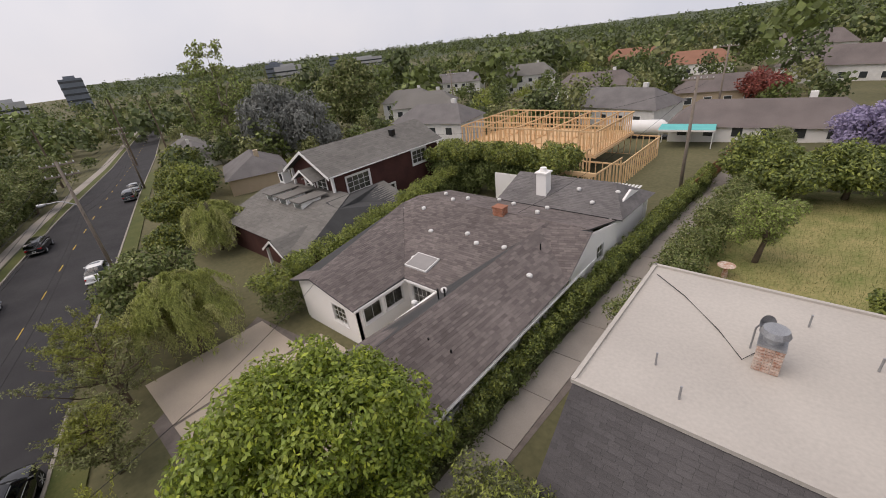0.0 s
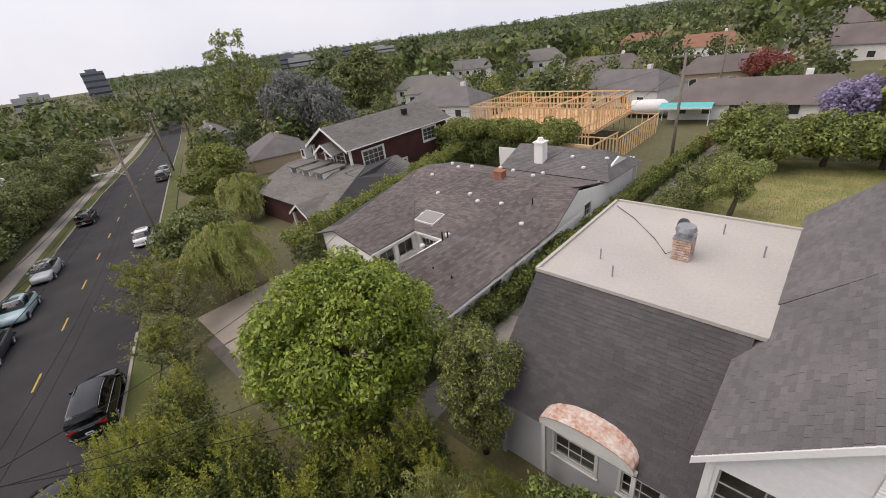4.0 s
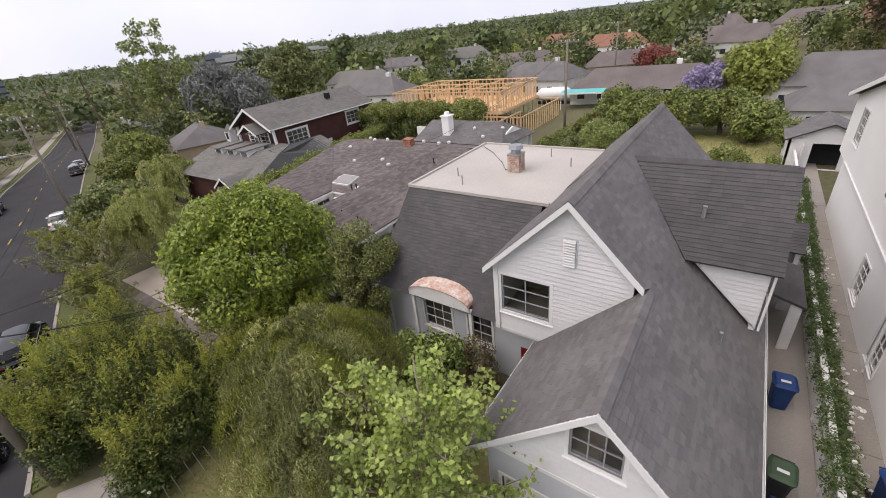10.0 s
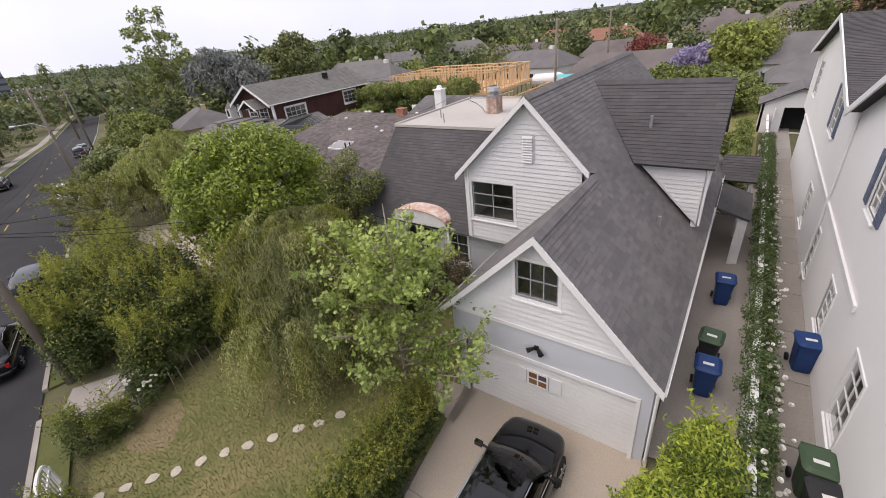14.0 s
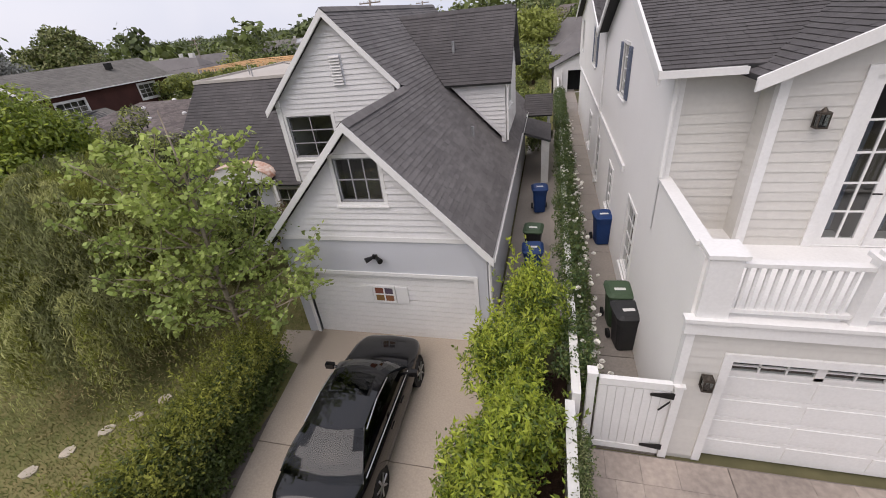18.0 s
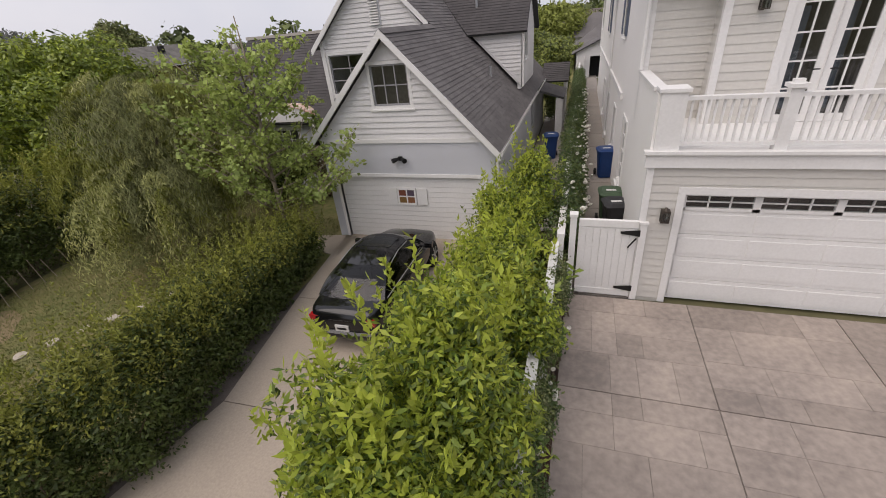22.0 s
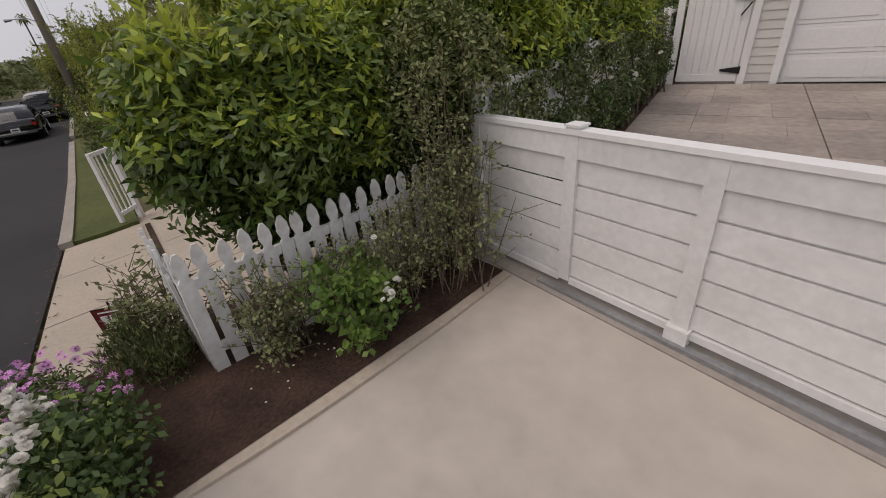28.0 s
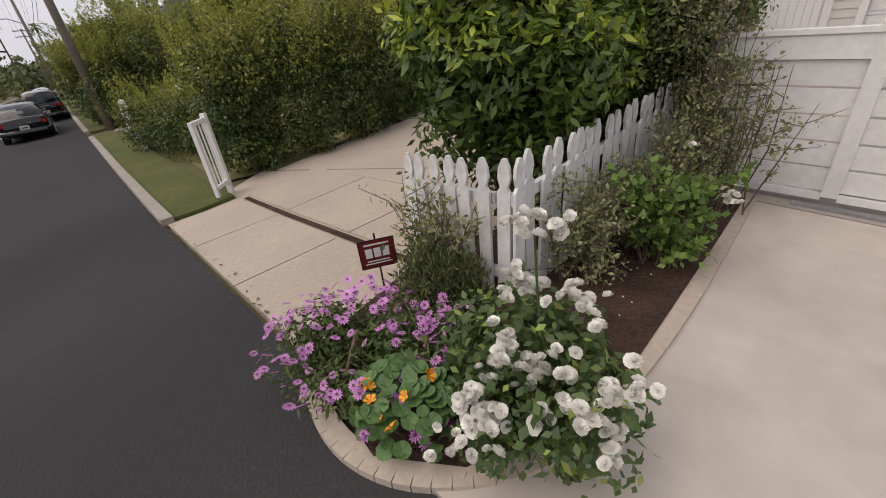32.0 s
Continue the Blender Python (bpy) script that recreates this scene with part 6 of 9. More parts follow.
# ---- bins ----
def bin_(label, mat_b, mat_l, x, y, rz=0.0, z=None):
    ob = thing("wheelie_bin", label, "bin", "wheelie bins", (x, y, gz(x, y) + 0.015 if z is None else z), rz)
    g = Geo()
    n = 12
    def ring(w, d, h):
        return [(w * (abs(math.cos(a)) ** 0.35) * (1 if math.cos(a) >= 0 else -1), d * (abs(math.sin(a)) ** 0.35) * (1 if math.sin(a) >= 0 else -1), h) for a in (2 * math.pi * (k + 0.5) / n for k in range(n))]
    rows = [ring(0.22, 0.26, 0.03), ring(0.27, 0.32, 0.8), ring(0.30, 0.35, 0.95), ring(0.31, 0.36, 1.0)]
    for r in rows:
        g.v += r
    for i in range(3):
        for k in range(n):
            a, b = i * n + k, i * n + (k + 1) % n
            g.f.append((a, b, b + n, a + n))
    g.f.append(tuple(range(n - 1, -1, -1)))
    part("body", g, mat_b, ob)
    g = Geo()
    rows = [ring(0.33, 0.38, 1.0), ring(0.33, 0.38, 1.04), ring(0.24, 0.28, 1.1)]
    for r in rows:
        g.v += r
    for i in range(2):
        for k in range(n):
            a, b = i * n + k, i * n + (k + 1) % n
            g.f.append((a, b, b + n, a + n))
    g.f += [tuple(range(2 * n, 3 * n)), tuple(range(n - 1, -1, -1))]
    lid = part("lid", g, mat_l, ob)
    part("lid_mark", Geo().box(-0.13, -0.12, 1.1, 0.13, -0.02, 1.105), M_WHITE_OLD, lid)
    part("handle", Geo().tube([(-0.25, 0.36, 0.96), (-0.25, 0.44, 0.98), (0.25, 0.44, 0.98), (0.25, 0.36, 0.96)], 0.018, 6), mat_b, ob)
    for s in (-1, 1):
        part("wheel", Geo().tube([(s * 0.25, 0.27, 0.12), (s * 0.31, 0.27, 0.12)], 0.12, 14), M_RUBBER, ob)


bin_("blue plastic wheelie bin beside the white house", M_BIN_BLUE, M_BIN_BLUE, 6.0, 5.0, 8)
bin_("green-lidded wheelie bin by the side gate", M_BIN_GREEN, M_BIN_GREEN, 5.95, 0.75, 4)
bin_("black wheelie bin by the side gate", M_BIN_BLACK, M_BIN_BLACK, 6.03, -0.05, 10)
bin_("blue plastic wheelie bin in the side yard", M_BIN_BLUE, M_BIN_BLUE, 3.86, 7.7, 5)
bin_("green-lidded wheelie bin in the side yard", M_BIN_BLACK, M_BIN_GREEN, 3.75, 4.2, -4)
bin_("blue plastic wheelie bin in the side yard", M_BIN_BLUE, M_BIN_BLUE, 3.78, 2.9, 3)


# ---- cars ----
def lerp_row(tab, y):
    return [float(np.interp(y, [r[0] for r in tab], [r[k] for r in tab])) for k in range(1, len(tab[0]))]


def car(label, paint, at, rz, length=4.6, width=1.78, suv=False, category="car", name="car"):
    ob = thing(name, label, category, "parked cars", at, rz)
    L, W = length / 2, width / 2
    H = 1.62 if suv else 1.44
    by = [(-1.0, 0.70, 0.80, 0.34), (-0.97, 0.84, 0.95, 0.28), (-0.9, 0.92, 0.98, 0.22), (-0.7, 0.985, 1.0, 0.2), (-0.5, 1.0, 0.99, 0.19), (0.0, 1.0, 0.95, 0.18), (0.35, 0.99, 0.93, 0.18), (0.5, 0.985, 0.9, 0.19), (0.75, 0.95, 0.83, 0.2), (0.9, 0.86, 0.75, 0.22), (0.97, 0.72, 0.66, 0.28), (1.0, 0.55, 0.55, 0.36)]
    if suv:
        by = [(a, b, c + (0.12 if abs(a) < 0.99 else 0), d + 0.03) for a, b, c, d in by]
    g, ns, prof = Geo(), 30, 0
    for i in range(ns):
        u = -math.cos(math.pi * i / (ns - 1))
        w, top, bot = lerp_row(by, u)
        w *= W
        y = u * L
        half = [(0.0, bot), (w * 0.85, bot), (w * 0.97, bot + 0.08), (w, bot + (top - bot) * 0.45), (w * 0.985, bot + (top - bot) * 0.72), (w * 0.93, top - 0.04), (w * 0.8, top), (0.0, top + 0.035)]
        ring = half + [(-a, b) for a, b in half[-2:0:-1]]
        prof = len(ring)
        g.v += [(a, y, b) for a, b in ring]
    for i in range(ns - 1):
        for k in range(prof):
            a, b = i * prof + k, i * prof + (k + 1) % prof
            g.f.append((a, a + prof, b + prof, b))
    g.f += [tuple(range(prof)), tuple(range(ns * prof - 1, (ns - 1) * prof - 1, -1))]
    part("body", g, paint, ob, smooth=True)
    # cabin: base line and roof line along the length
    yb, yt, wf, wt = (-0.76, -0.42, 0.44, 0.13) if not suv else (-0.93, -0.82, 0.46, 0.18)
    bw, rw = 0.9 * W, 0.66 * W
    zb = lambda u: lerp_row(by, u)[1] - 0.01
    def cab(u, s, h):
        """u along, s side, h 0 at the belt and 1 at the roof"""
        ub = yb + (wf - yb) * u
        ut = yt + (wt - yt) * u
        y = (ub + (ut - ub) * h) * L
        crown = 0.05 * math.sin(math.pi * u) * h
        z = zb(ub) + (H - 0.06 + crown - zb(ub)) * h
        y += 0.15 * (1 - s * s) * (2 * u - 1) ** 3
        return Vector((s * (bw + (rw - bw) * h**1.35), y, z))
    n = 8
    for s in (-1, 1):
        g = Geo()
        for i in range(n):
            a, b = i / n, (i + 1) / n
            for j in range(4):
                q = [cab(a, s, j / 4), cab(b, s, j / 4), cab(b, s, (j + 1) / 4), cab(a, s, (j + 1) / 4)]
                g.face(*(q if s > 0 else q[::-1]))
        part("side_glass", g, M_GLASS_CAR, ob, smooth=True)
        for u in (0.0, 0.5, 1.0):
            g = Geo()
            w_ = 0.035 if u == 0.5 else 0.06
            o_ = Vector((s * 0.012, 0, 0))
            p0, p1 = cab(max(0, u - w_ / 2), s, 0) + o_, cab(min(1, u + w_ / 2), s, 0) + o_
            p2, p3 = cab(min(1, u + w_ / 2), s, 1) + o_, cab(max(0, u - w_ / 2), s, 1) + o_
            g.solid([p0, p1, p2, p3], (-s * 0.03, 0, 0))
            part("pillar", g, paint, ob)
        g = Geo()
        g.tube([cab(0.04, s, 0) + Vector((s * 0.02, 0, 0)), cab(0.5, s, 0) + Vector((s * 0.02, 0, 0)), cab(0.96, s, 0) + Vector((s * 0.02, 0, 0))], 0.012, 5)
        g.tube([cab(0.06, s, 0.9) + Vector((s * 0.02, 0, 0)), cab(0.5, s, 0.97) + Vector((s * 0.02, 0, 0)), cab(0.94, s, 0.95) + Vector((s * 0.02, 0, 0))], 0.012, 5)
        part("chrome_strip", g, M_RIM, ob)
        g = Geo()
        g.tube([cab(0.93, s, 0.08), cab(0.93, s, 0.1) + Vector((s * 0.17, 0, 0.02))], [0.03, 0.04], 6)
        g.box(-0.1, -0.05, -0.06, 0.1, 0.06, 0.07, Matrix.Translation(cab(0.93, s, 0.12) + Vector((s * 0.22, 0, 0.03))))
        part("mirror", g, paint, ob)
        for z in (0.3, 0.55):
            part("door_handle", Geo().box(-0.01, -0.09, 0, 0.015, 0.09, 0.025, Matrix.Translation((s * W * 0.985, (z - 0.42) * L * 1.1 - 0.1, lerp_row(by, 0)[1] - 0.2))), paint, ob)
    up = lambda u, q: cab(u, q, 1) + Vector((0, 0, 0.06 * (1 - q**4)))
    def pane(u, q, h):
        """curved glass at either end of the cabin, bowed out between belt and roof"""
        out = 0.05 * math.sin(math.pi * h)
        return cab(u, q, h) + Vector((0, out * (2 * u - 1), out + 0.06 * (1 - q**4) * h))
    for u, name_ in ((1, "windscreen"), (0, "rear_window")):
        g = Geo()
        for k in range(8):
            for j in range(5):
                a, b, c, d = -1 + k / 4, -0.75 + k / 4, j / 5, (j + 1) / 5
                q = [pane(u, b, c), pane(u, b, d), pane(u, a, d), pane(u, a, c)]
                g.face(*(q if u else q[::-1]))
        part(name_, g, M_GLASS_CAR, ob, smooth=True)
    g = Geo()
    for i in range(n):
        for k in range(10):
            a, b, c, d = i / n, (i + 1) / n, -1 + k / 5, -0.8 + k / 5
            g.face(up(a, c), up(a, d), up(b, d), up(b, c))
    part("roof", g, paint, ob, smooth=True)
    if not suv:
        g = Geo()
        for i in range(4):
            for k in range(4):
                a, b, c, d = 0.5 + i * 0.1, 0.6 + i * 0.1, -0.7 + k * 0.35, -0.35 + k * 0.35
                g.face(*[up(p, q) + Vector((0, 0, 0.008)) for p, q in ((a, c), (a, d), (b, d), (b, c))])
        part("sunroof", g, M_GLASS_CAR, ob, smooth=True)
    part("cabin_floor", Geo().box(-bw * 0.93, yb * L + 0.15, 0.5, bw * 0.93, wf * L - 0.1, 0.72), M_DARK, ob)
    for y in (-0.35, 0.12):
        for s in (-1, 1):
            part("seat", Geo().box(s * 0.36 - 0.24, y * L - 0.1, 0.6, s * 0.36 + 0.24, y * L + 0.05, 1.2), M_DARK, ob)
    wr = 0.36 if suv else 0.325
    for s in (-1, 1):
        for y in (-0.6, 0.62):
            c = Vector((s * W * 0.97, y * L, wr))
            # black disc paints the shaded arch recess; the body has no cut-out
            arch = part("wheel_arch", Geo().tube([c - Vector((s * 0.16, 0, 0)), c + Vector((s * 0.012, 0, 0.02))], wr + 0.06, 20), M_RUBBER, ob)
            wheel = part("wheel", Geo().tube([c - Vector((s * 0.18, 0, 0)), c + Vector((s * 0.0, 0, 0)), c + Vector((s * 0.03, 0, 0))], [wr, wr, wr - 0.03], 20), M_RUBBER, ob)
            part("rim", Geo().tube([c + Vector((s * 0.03, 0, 0)), c + Vector((s * 0.036, 0, 0))], wr - 0.1, 18), M_DARK, wheel)
            g = Geo()
            for k in range(7):
                a = 2 * math.pi * k / 7
                g.tube([c + Vector((s * 0.04, 0, 0)), c + Vector((s * 0.04, math.cos(a) * (wr - 0.09), math.sin(a) * (wr - 0.09)))], 0.022, 5)
            part("spokes", g, M_RIM, wheel)
    zl = lerp_row(by, -0.97)[1] - 0.2
    for s in (-1, 1):
        part("tail_light", Geo().box(min(s * W * 0.45, s * W * 0.86), -L * 1.0 + 0.02, zl - 0.06, max(s * W * 0.45, s * W * 0.86), -L * 0.94, zl + 0.09), M_RED_LIGHT, ob)
        part("headlight", Geo().box(min(s * W * 0.42, s * W * 0.68), L * 0.9, 0.46, max(s * W * 0.42, s * W * 0.68), L * 0.98, 0.57), M_CLEAR_LIGHT, ob)
    part("rear_bumper", Geo().tube([(-W * 0.9, -L + 0.2, 0.42), (-W * 0.72, -L + 0.06, 0.42), (-W * 0.4, -L + 0.03, 0.42), (W * 0.4, -L + 0.03, 0.42), (W * 0.72, -L + 0.06, 0.42), (W * 0.9, -L + 0.2, 0.42)], 0.11, 10), paint, ob)
    part("number_plate", Geo().box(-0.16, -L - 0.03, 0.52, 0.16, -L - 0.0, 0.67), M_WHITE_OLD, ob)
    part("plate_bar", Geo().box(-0.11, -L - 0.04, 0.57, 0.11, -L - 0.036, 0.62), M_BLACKMETAL, ob)
    part("trunk_strip", Geo().box(-0.3, -L + 0.0, zl + 0.02, 0.3, -L * 0.985, zl + 0.045), M_RIM, ob)
    return ob


def paint(name, c, rough=0.07):
    return mat(name, c, tuple(v * 0.9 for v in c), 2, 60, rough, 0.0, spec=0.6)


P_BLACK, P_WHITE, P_SILVER, P_BLUE, P_GREY = paint("black_car_paint", (0.008, 0.008, 0.009)), paint("white_car_paint", (0.75, 0.75, 0.74)), paint("silver_car_paint", (0.4, 0.42, 0.43)), paint("pale_blue_car_paint", (0.35, 0.48, 0.52)), paint("dark_grey_car_paint", (0.05, 0.055, 0.06))
car("black sedan with sunroof parked on the concrete driveway", P_BLACK, (0.42, -2.9, gz(0.4, -2.9) + 0.015), 1.2)
SANG = math.degrees(math.atan2(SD.y, SD.x)) - 90
for label, p, s, n, flip, suv, ln in (
    ("dark sedan parked beside the street hedge", P_BLACK, 19.0, -14.5, 0, False, 4.7), ("black estate car parked at the kerb", P_BLACK, 26.0, -13.65, 0, True, 4.7),
    ("white sedan parked across the street", P_WHITE, 31.0, -21.7, 180, False, 4.5), ("dark sedan parked across the street", P_GREY, 37.6, -21.7, 180, False, 4.6),
    ("pale blue hatchback parked across the street", P_BLUE, 44.0, -21.7, 180, False, 4.2), ("black off-road car across the street", P_BLACK, 16.5, -21.6, 180, True, 4.7),
    ("dark car parked down the street", P_BLACK, 70.5, -21.5, 0, True, 4.6), ("dark pickup parked down the street", P_GREY, 90.0, -13.7, 0, True, 4.9), ("white car parked down the street", P_WHITE, 54.0, -13.6, 0, False, 4.5), ("silver car parked down the street", P_SILVER, 98.0, -13.6, 0, False, 4.5), ("silver car across the street", P_SILVER, 52.0, -21.7, 180, False, 4.4)):
    car(label, p, tuple(st(s, n)), SANG + flip, ln, 1.82, suv)

# ---- poles, lamps, wires ----
M_POLE = mat("pole_wood", (0.26, 0.22, 0.18), (0.18, 0.15, 0.125), 2, 30, 0.95, 0.4)
M_CERAMIC = mat("insulator", (0.6, 0.6, 0.58), (0.5, 0.5, 0.48), 3, 20, 0.3, 0)
def utility_pole(x, y, h, rz, arms=2, can=False):
    ob = thing("utility_pole", "tall brown wooden utility pole with crossarms", "utility pole", "utility poles", (x, y, gz(x, y)), rz)
    part("mast", Geo().tube([(0, 0, -0.3), (0, 0, h)], [0.17, 0.11], 12), M_POLE, ob, smooth=True)
    for k in range(arms):
        z = h - 0.35 - 0.9 * k
        arm = part("crossarm", Geo().box(-1.2, -0.06, z, 1.2, 0.06, z + 0.12), M_POLE, ob)
        for i in range(6):
            xx = -1.1 + i * 0.44
            part("insulator", Geo().tube([(xx, 0, z + 0.12), (xx, 0, z + 0.2), (xx, 0, z + 0.28)], [0.035, 0.06, 0.03], 8), M_CERAMIC, arm)
    if can:
        for s in (-0.45, 0.45):
            part("transformer", Geo().tube([(s, -0.25, h - 3.0), (s, -0.25, h - 2.1)], 0.22, 12), M_METAL, ob)
    return ob
utility_pole(-17.2, -7.1, 10.6, SANG, 3, True)
p2 = st(52.5, -12.2)
utility_pole(p2.x, p2.y, 11.0, SANG, 2)
p3 = st(98, -12.2)
utility_pole(p3.x, p3.y, 11.0, SANG, 2)
p4 = st(-24, -12.2)
utility_pole(p4.x, p4.y, 11.0, SANG, 2)
utility_pole(-15.7, 41.8, 10.6, 10, 1)
utility_pole(-19.1, 76, 11, 10, 1)
utility_pole(-80, 86, 11, 40, 2)
def wire(a, b, sag=0.9, r=0.012, label="slack black overhead wire"):
    ob = thing("overhead_wire", label, "wire", "overhead wires")
    a, b = Vector(a), Vector(b)
    part("strand", Geo().tube([a.lerp(b, i / 12) - Vector((0, 0, sag * 4 * (i / 12) * (1 - i / 12))) for i in range(13)], r, 4), M_RUBBER, ob)
for o, z in ((-1.0, 9.9), (0.0, 9.9), (1.0, 9.9), (-0.6, 9.0), (0.6, 9.0), (0.1, 6.6), (0.1, 6.1)):
    off = Vector((SN.x, SN.y, 0)) * o
    p1 = Vector((-17.2, -7.1, -1.1))
    wire(p1 + off + Vector((0, 0, z)), p2 + off + Vector((0, 0, z + 0.3)), 1.0)
    wire(p2 + off + Vector((0, 0, z + 0.3)), p3 + off + Vector((0, 0, z + 0.3)), 1.0)
    wire(p1 + off + Vector((0, 0, z)), p4 + off + Vector((0, 0, z + 0.3)), 1.0)
wire((-17.2, -7.1, 5.3), (-16.3, 6.1, 1.7), 0.6)
wire((-17.2, -7.1, 5.6), (-28.5, 10.8, 2.3), 0.8)
wire((-17.2, -7.1, 5.4), (-10.5, 6.0, 3.2), 0.5)
wire((-15.7, 41.8, 8.6), (-22, 22, 3.0), 0.8)
wire((-15.7, 41.8, 8.6), (-19.1, 76, 8.6), 0.8)
wire((-15.7, 41.8, 8.8), (-42.5, 36, 4.6), 1.0)
lamp = thing("street_lamp", "grey street lamp arm on a wooden pole", "street lamp", at=tuple(p2))
part("arm", Geo().tube([(0, 0, 7.2), (-0.7, -0.9, 7.75), (-1.5, -2.0, 7.7)], 0.05, 8), M_METAL, lamp)
part("head", Geo().tube([(-1.4, -1.9, 7.68), (-1.75, -2.4, 7.64)], [0.1, 0.16], 8), M_METAL, lamp)

# ---- planting near the camera ----
def shrub(name, label, base, blobs, leafmats, count, leaf, group="", category="shrub", stems=5, clump=0.3, droop=0.0, lit_tip_frac=0.0, squash=0.95, bark=None):
    """A shrub of lumpy blobs (dx, dy, z, rx, ry, rz) with stems; later leaf colours sit on the outer tips and paint
    clump tops as lit.
    """
    ob = thing(name, label, category, group, base)
    cs, rs = [], []
    for dx, dy, z, rx, ry, rz in blobs:
        n = max(6, int(9 * rx * ry * rz / (clump**3) * 0.25))
        c, r = ellipsoid_clumps(n, (dx, dy, z), (max(rx - clump * .6, .05), max(ry - clump * .6, .05), max(rz - clump * .6, .05)), clump, 0.3)
        cs.append(c)
        rs.append(r)
    c, r = np.concatenate(cs), np.concatenate(rs)
    g = Geo()
    for k in range(stems):
        t = c[RNG.integers(len(c))]
        s = Vector((random.uniform(-0.2, 0.2), random.uniform(-0.2, 0.2), -0.08))
        g.tube([s, s.lerp(Vector(t), 0.5) + Vector((0, 0, 0.2)), Vector(t)], [0.02, 0.014, 0.006], 5)
    part("stem", g, bark or M_BARK, ob)
    for i, (lm, share) in enumerate(leafmats):
        p, nn = clump_points(c, r, int(count * share), squash, 0.45)
        # brighter leaf colours kept to upward-facing tops: pale tips plus painted top light
        if i and lit_tip_frac:
            hi = (p[:, 2] > np.quantile(p[:, 2], 1 - lit_tip_frac)) & (nn[:, 2] > 0.45)
            p, nn = p[hi], nn[hi]
        tagged(part("foliage" if i == 0 else "new_growth", quads_mesh("foliage", leaves(p, nn, leaf[0], leaf[1], droop), lm), None, ob), kind="stuff")
    return ob


def shoots(ob, lm, n, box, z0, z1, leaf=(0.085, 0.032), per=24, lean=0.12, size=1.0):
    """Upright leafy shoots that stand out of a hedge top."""
    pts, nrm = [], []
    for _ in range(n):
        x, y = RNG.uniform(box[0], box[2]), RNG.uniform(box[1], box[3])
        z, h = RNG.uniform(z0, z1), RNG.uniform(0.3, 0.75) * size
        lx, ly = RNG.normal(0, lean, 2)
        t = np.sort(RNG.uniform(0, 1, per))
        d = unit(per)
        p = np.stack([x + lx * t * h, y + ly * t * h, z + t * h], 1) + d * np.array([0.06, 0.06, 0.02]) * size**1.3 * (1.15 - t)[:, None]
        pts.append(p)
        nrm.append(d * 0.6 + np.array([0, 0, 0.4]))
    tagged(part("young_shoot", quads_mesh("shoots", leaves(np.concatenate(pts), np.concatenate(nrm), *leaf, droop=-0.7), lm), None, ob), kind="stuff")


# row of tall ficus shrubs between the two drives
for x, y, h, w in ((3.85, -0.9, 2.75, 0.75), (3.6, -2.15, 2.55, 0.85), (3.75, -3.5, 2.35, 0.9), (3.45, -4.75, 2.5, 0.95), (3.85, -5.9, 2.9, 1.0), (3.4, -7.0, 3.1, 1.05), (3.85, -8.0, 3.7, 1.1), (3.3, -8.9, 3.55, 1.05), (3.85, -9.6, 3.4, 0.95), (3.15, -10.2, 2.75, 0.95), (3.1, -11.1, 2.35, 0.85)):
    near = y < -6
    dx, dy = random.uniform(-0.2, 0.2), random.uniform(-0.2, 0.2)
    ob = shrub("ficus_shrub", "tall leafy ficus shrub with yellow-green new leaves", (x, y, gz(x, y)), [(-dx, -dy, h * 0.25, w * 0.75, w * 0.75, h * 0.27), (dx, dy, h * 0.52, w, w * 0.9, h * 0.27), (dx * 1.6, dy * 1.4, h * 0.8, w * 0.62, w * 0.6, h * 0.2), (-dx * 2.2, -dy * 2, h * 0.66, w * 0.5, w * 0.5, h * 0.2)], [(L_FICUS_DARK, 0.6), (L_FICUS, 0.9), (L_FICUS_NEW, 1.6)], 17000 if near else 10000, (0.1, 0.036), "ficus hedge row", clump=0.3, lit_tip_frac=0.62)
    shoots(ob, L_FICUS, 14, (-w * 0.85, -w * 0.7, w * 0.85, w * 0.7), h * 0.35, h * 0.8, (0.11, 0.04), 26, 0.45, 1.2)
    shoots(ob, L_FICUS_NEW, 16, (dx - w * 0.6, dy - w * 0.5, dx + w * 0.6, dy + w * 0.5), h * 0.72, h * 0.95, (0.11, 0.04), 30, 0.3, 1.15)
ob = shrub("ficus_shrub", "broad ficus shrub bulging over the picket fence", (3.1, -12.05, gz(3.1, -12.05)), [(0, 0.05, 1.35, 0.8, 0.85, 0.8), (-0.1, -0.3, 1.65, 0.62, 0.6, 0.65), (0.25, 0.45, 1.7, 0.6, 0.65, 0.7), (0.1, 0.2, 0.75, 0.5, 0.6, 0.5)], [(L_FICUS_DARK, 0.9), (L_FICUS, 0.9), (L_FICUS_NEW, 0.6)], 22000, (0.105, 0.038), "ficus hedge row", clump=0.3, lit_tip_frac=0.45)
shoots(ob, L_FICUS_NEW, 18, (-0.8, -0.6, 0.4, 0.7), 1.5, 2.0, (0.1, 0.036), 28, 0.35)
shrub("pittosporum", "small-leaved dark olive shrub among the ficus", (3.95, -10.6, gz(3.95, -10.6)), [(0, 0, 1.0, 0.75, 0.75, 0.9), (0.25, -0.2, 1.7, 0.6, 0.6, 0.65), (-0.4, 0.3, 1.75, 0.6, 0.6, 0.6), (0.05, -0.55, 1.2, 0.5, 0.45, 0.7)], [(L_HEDGE, 0.5), (L_OLIVE, 0.9)], 26000, (0.055, 0.026), "", clump=0.2, lit_tip_frac=0.6)
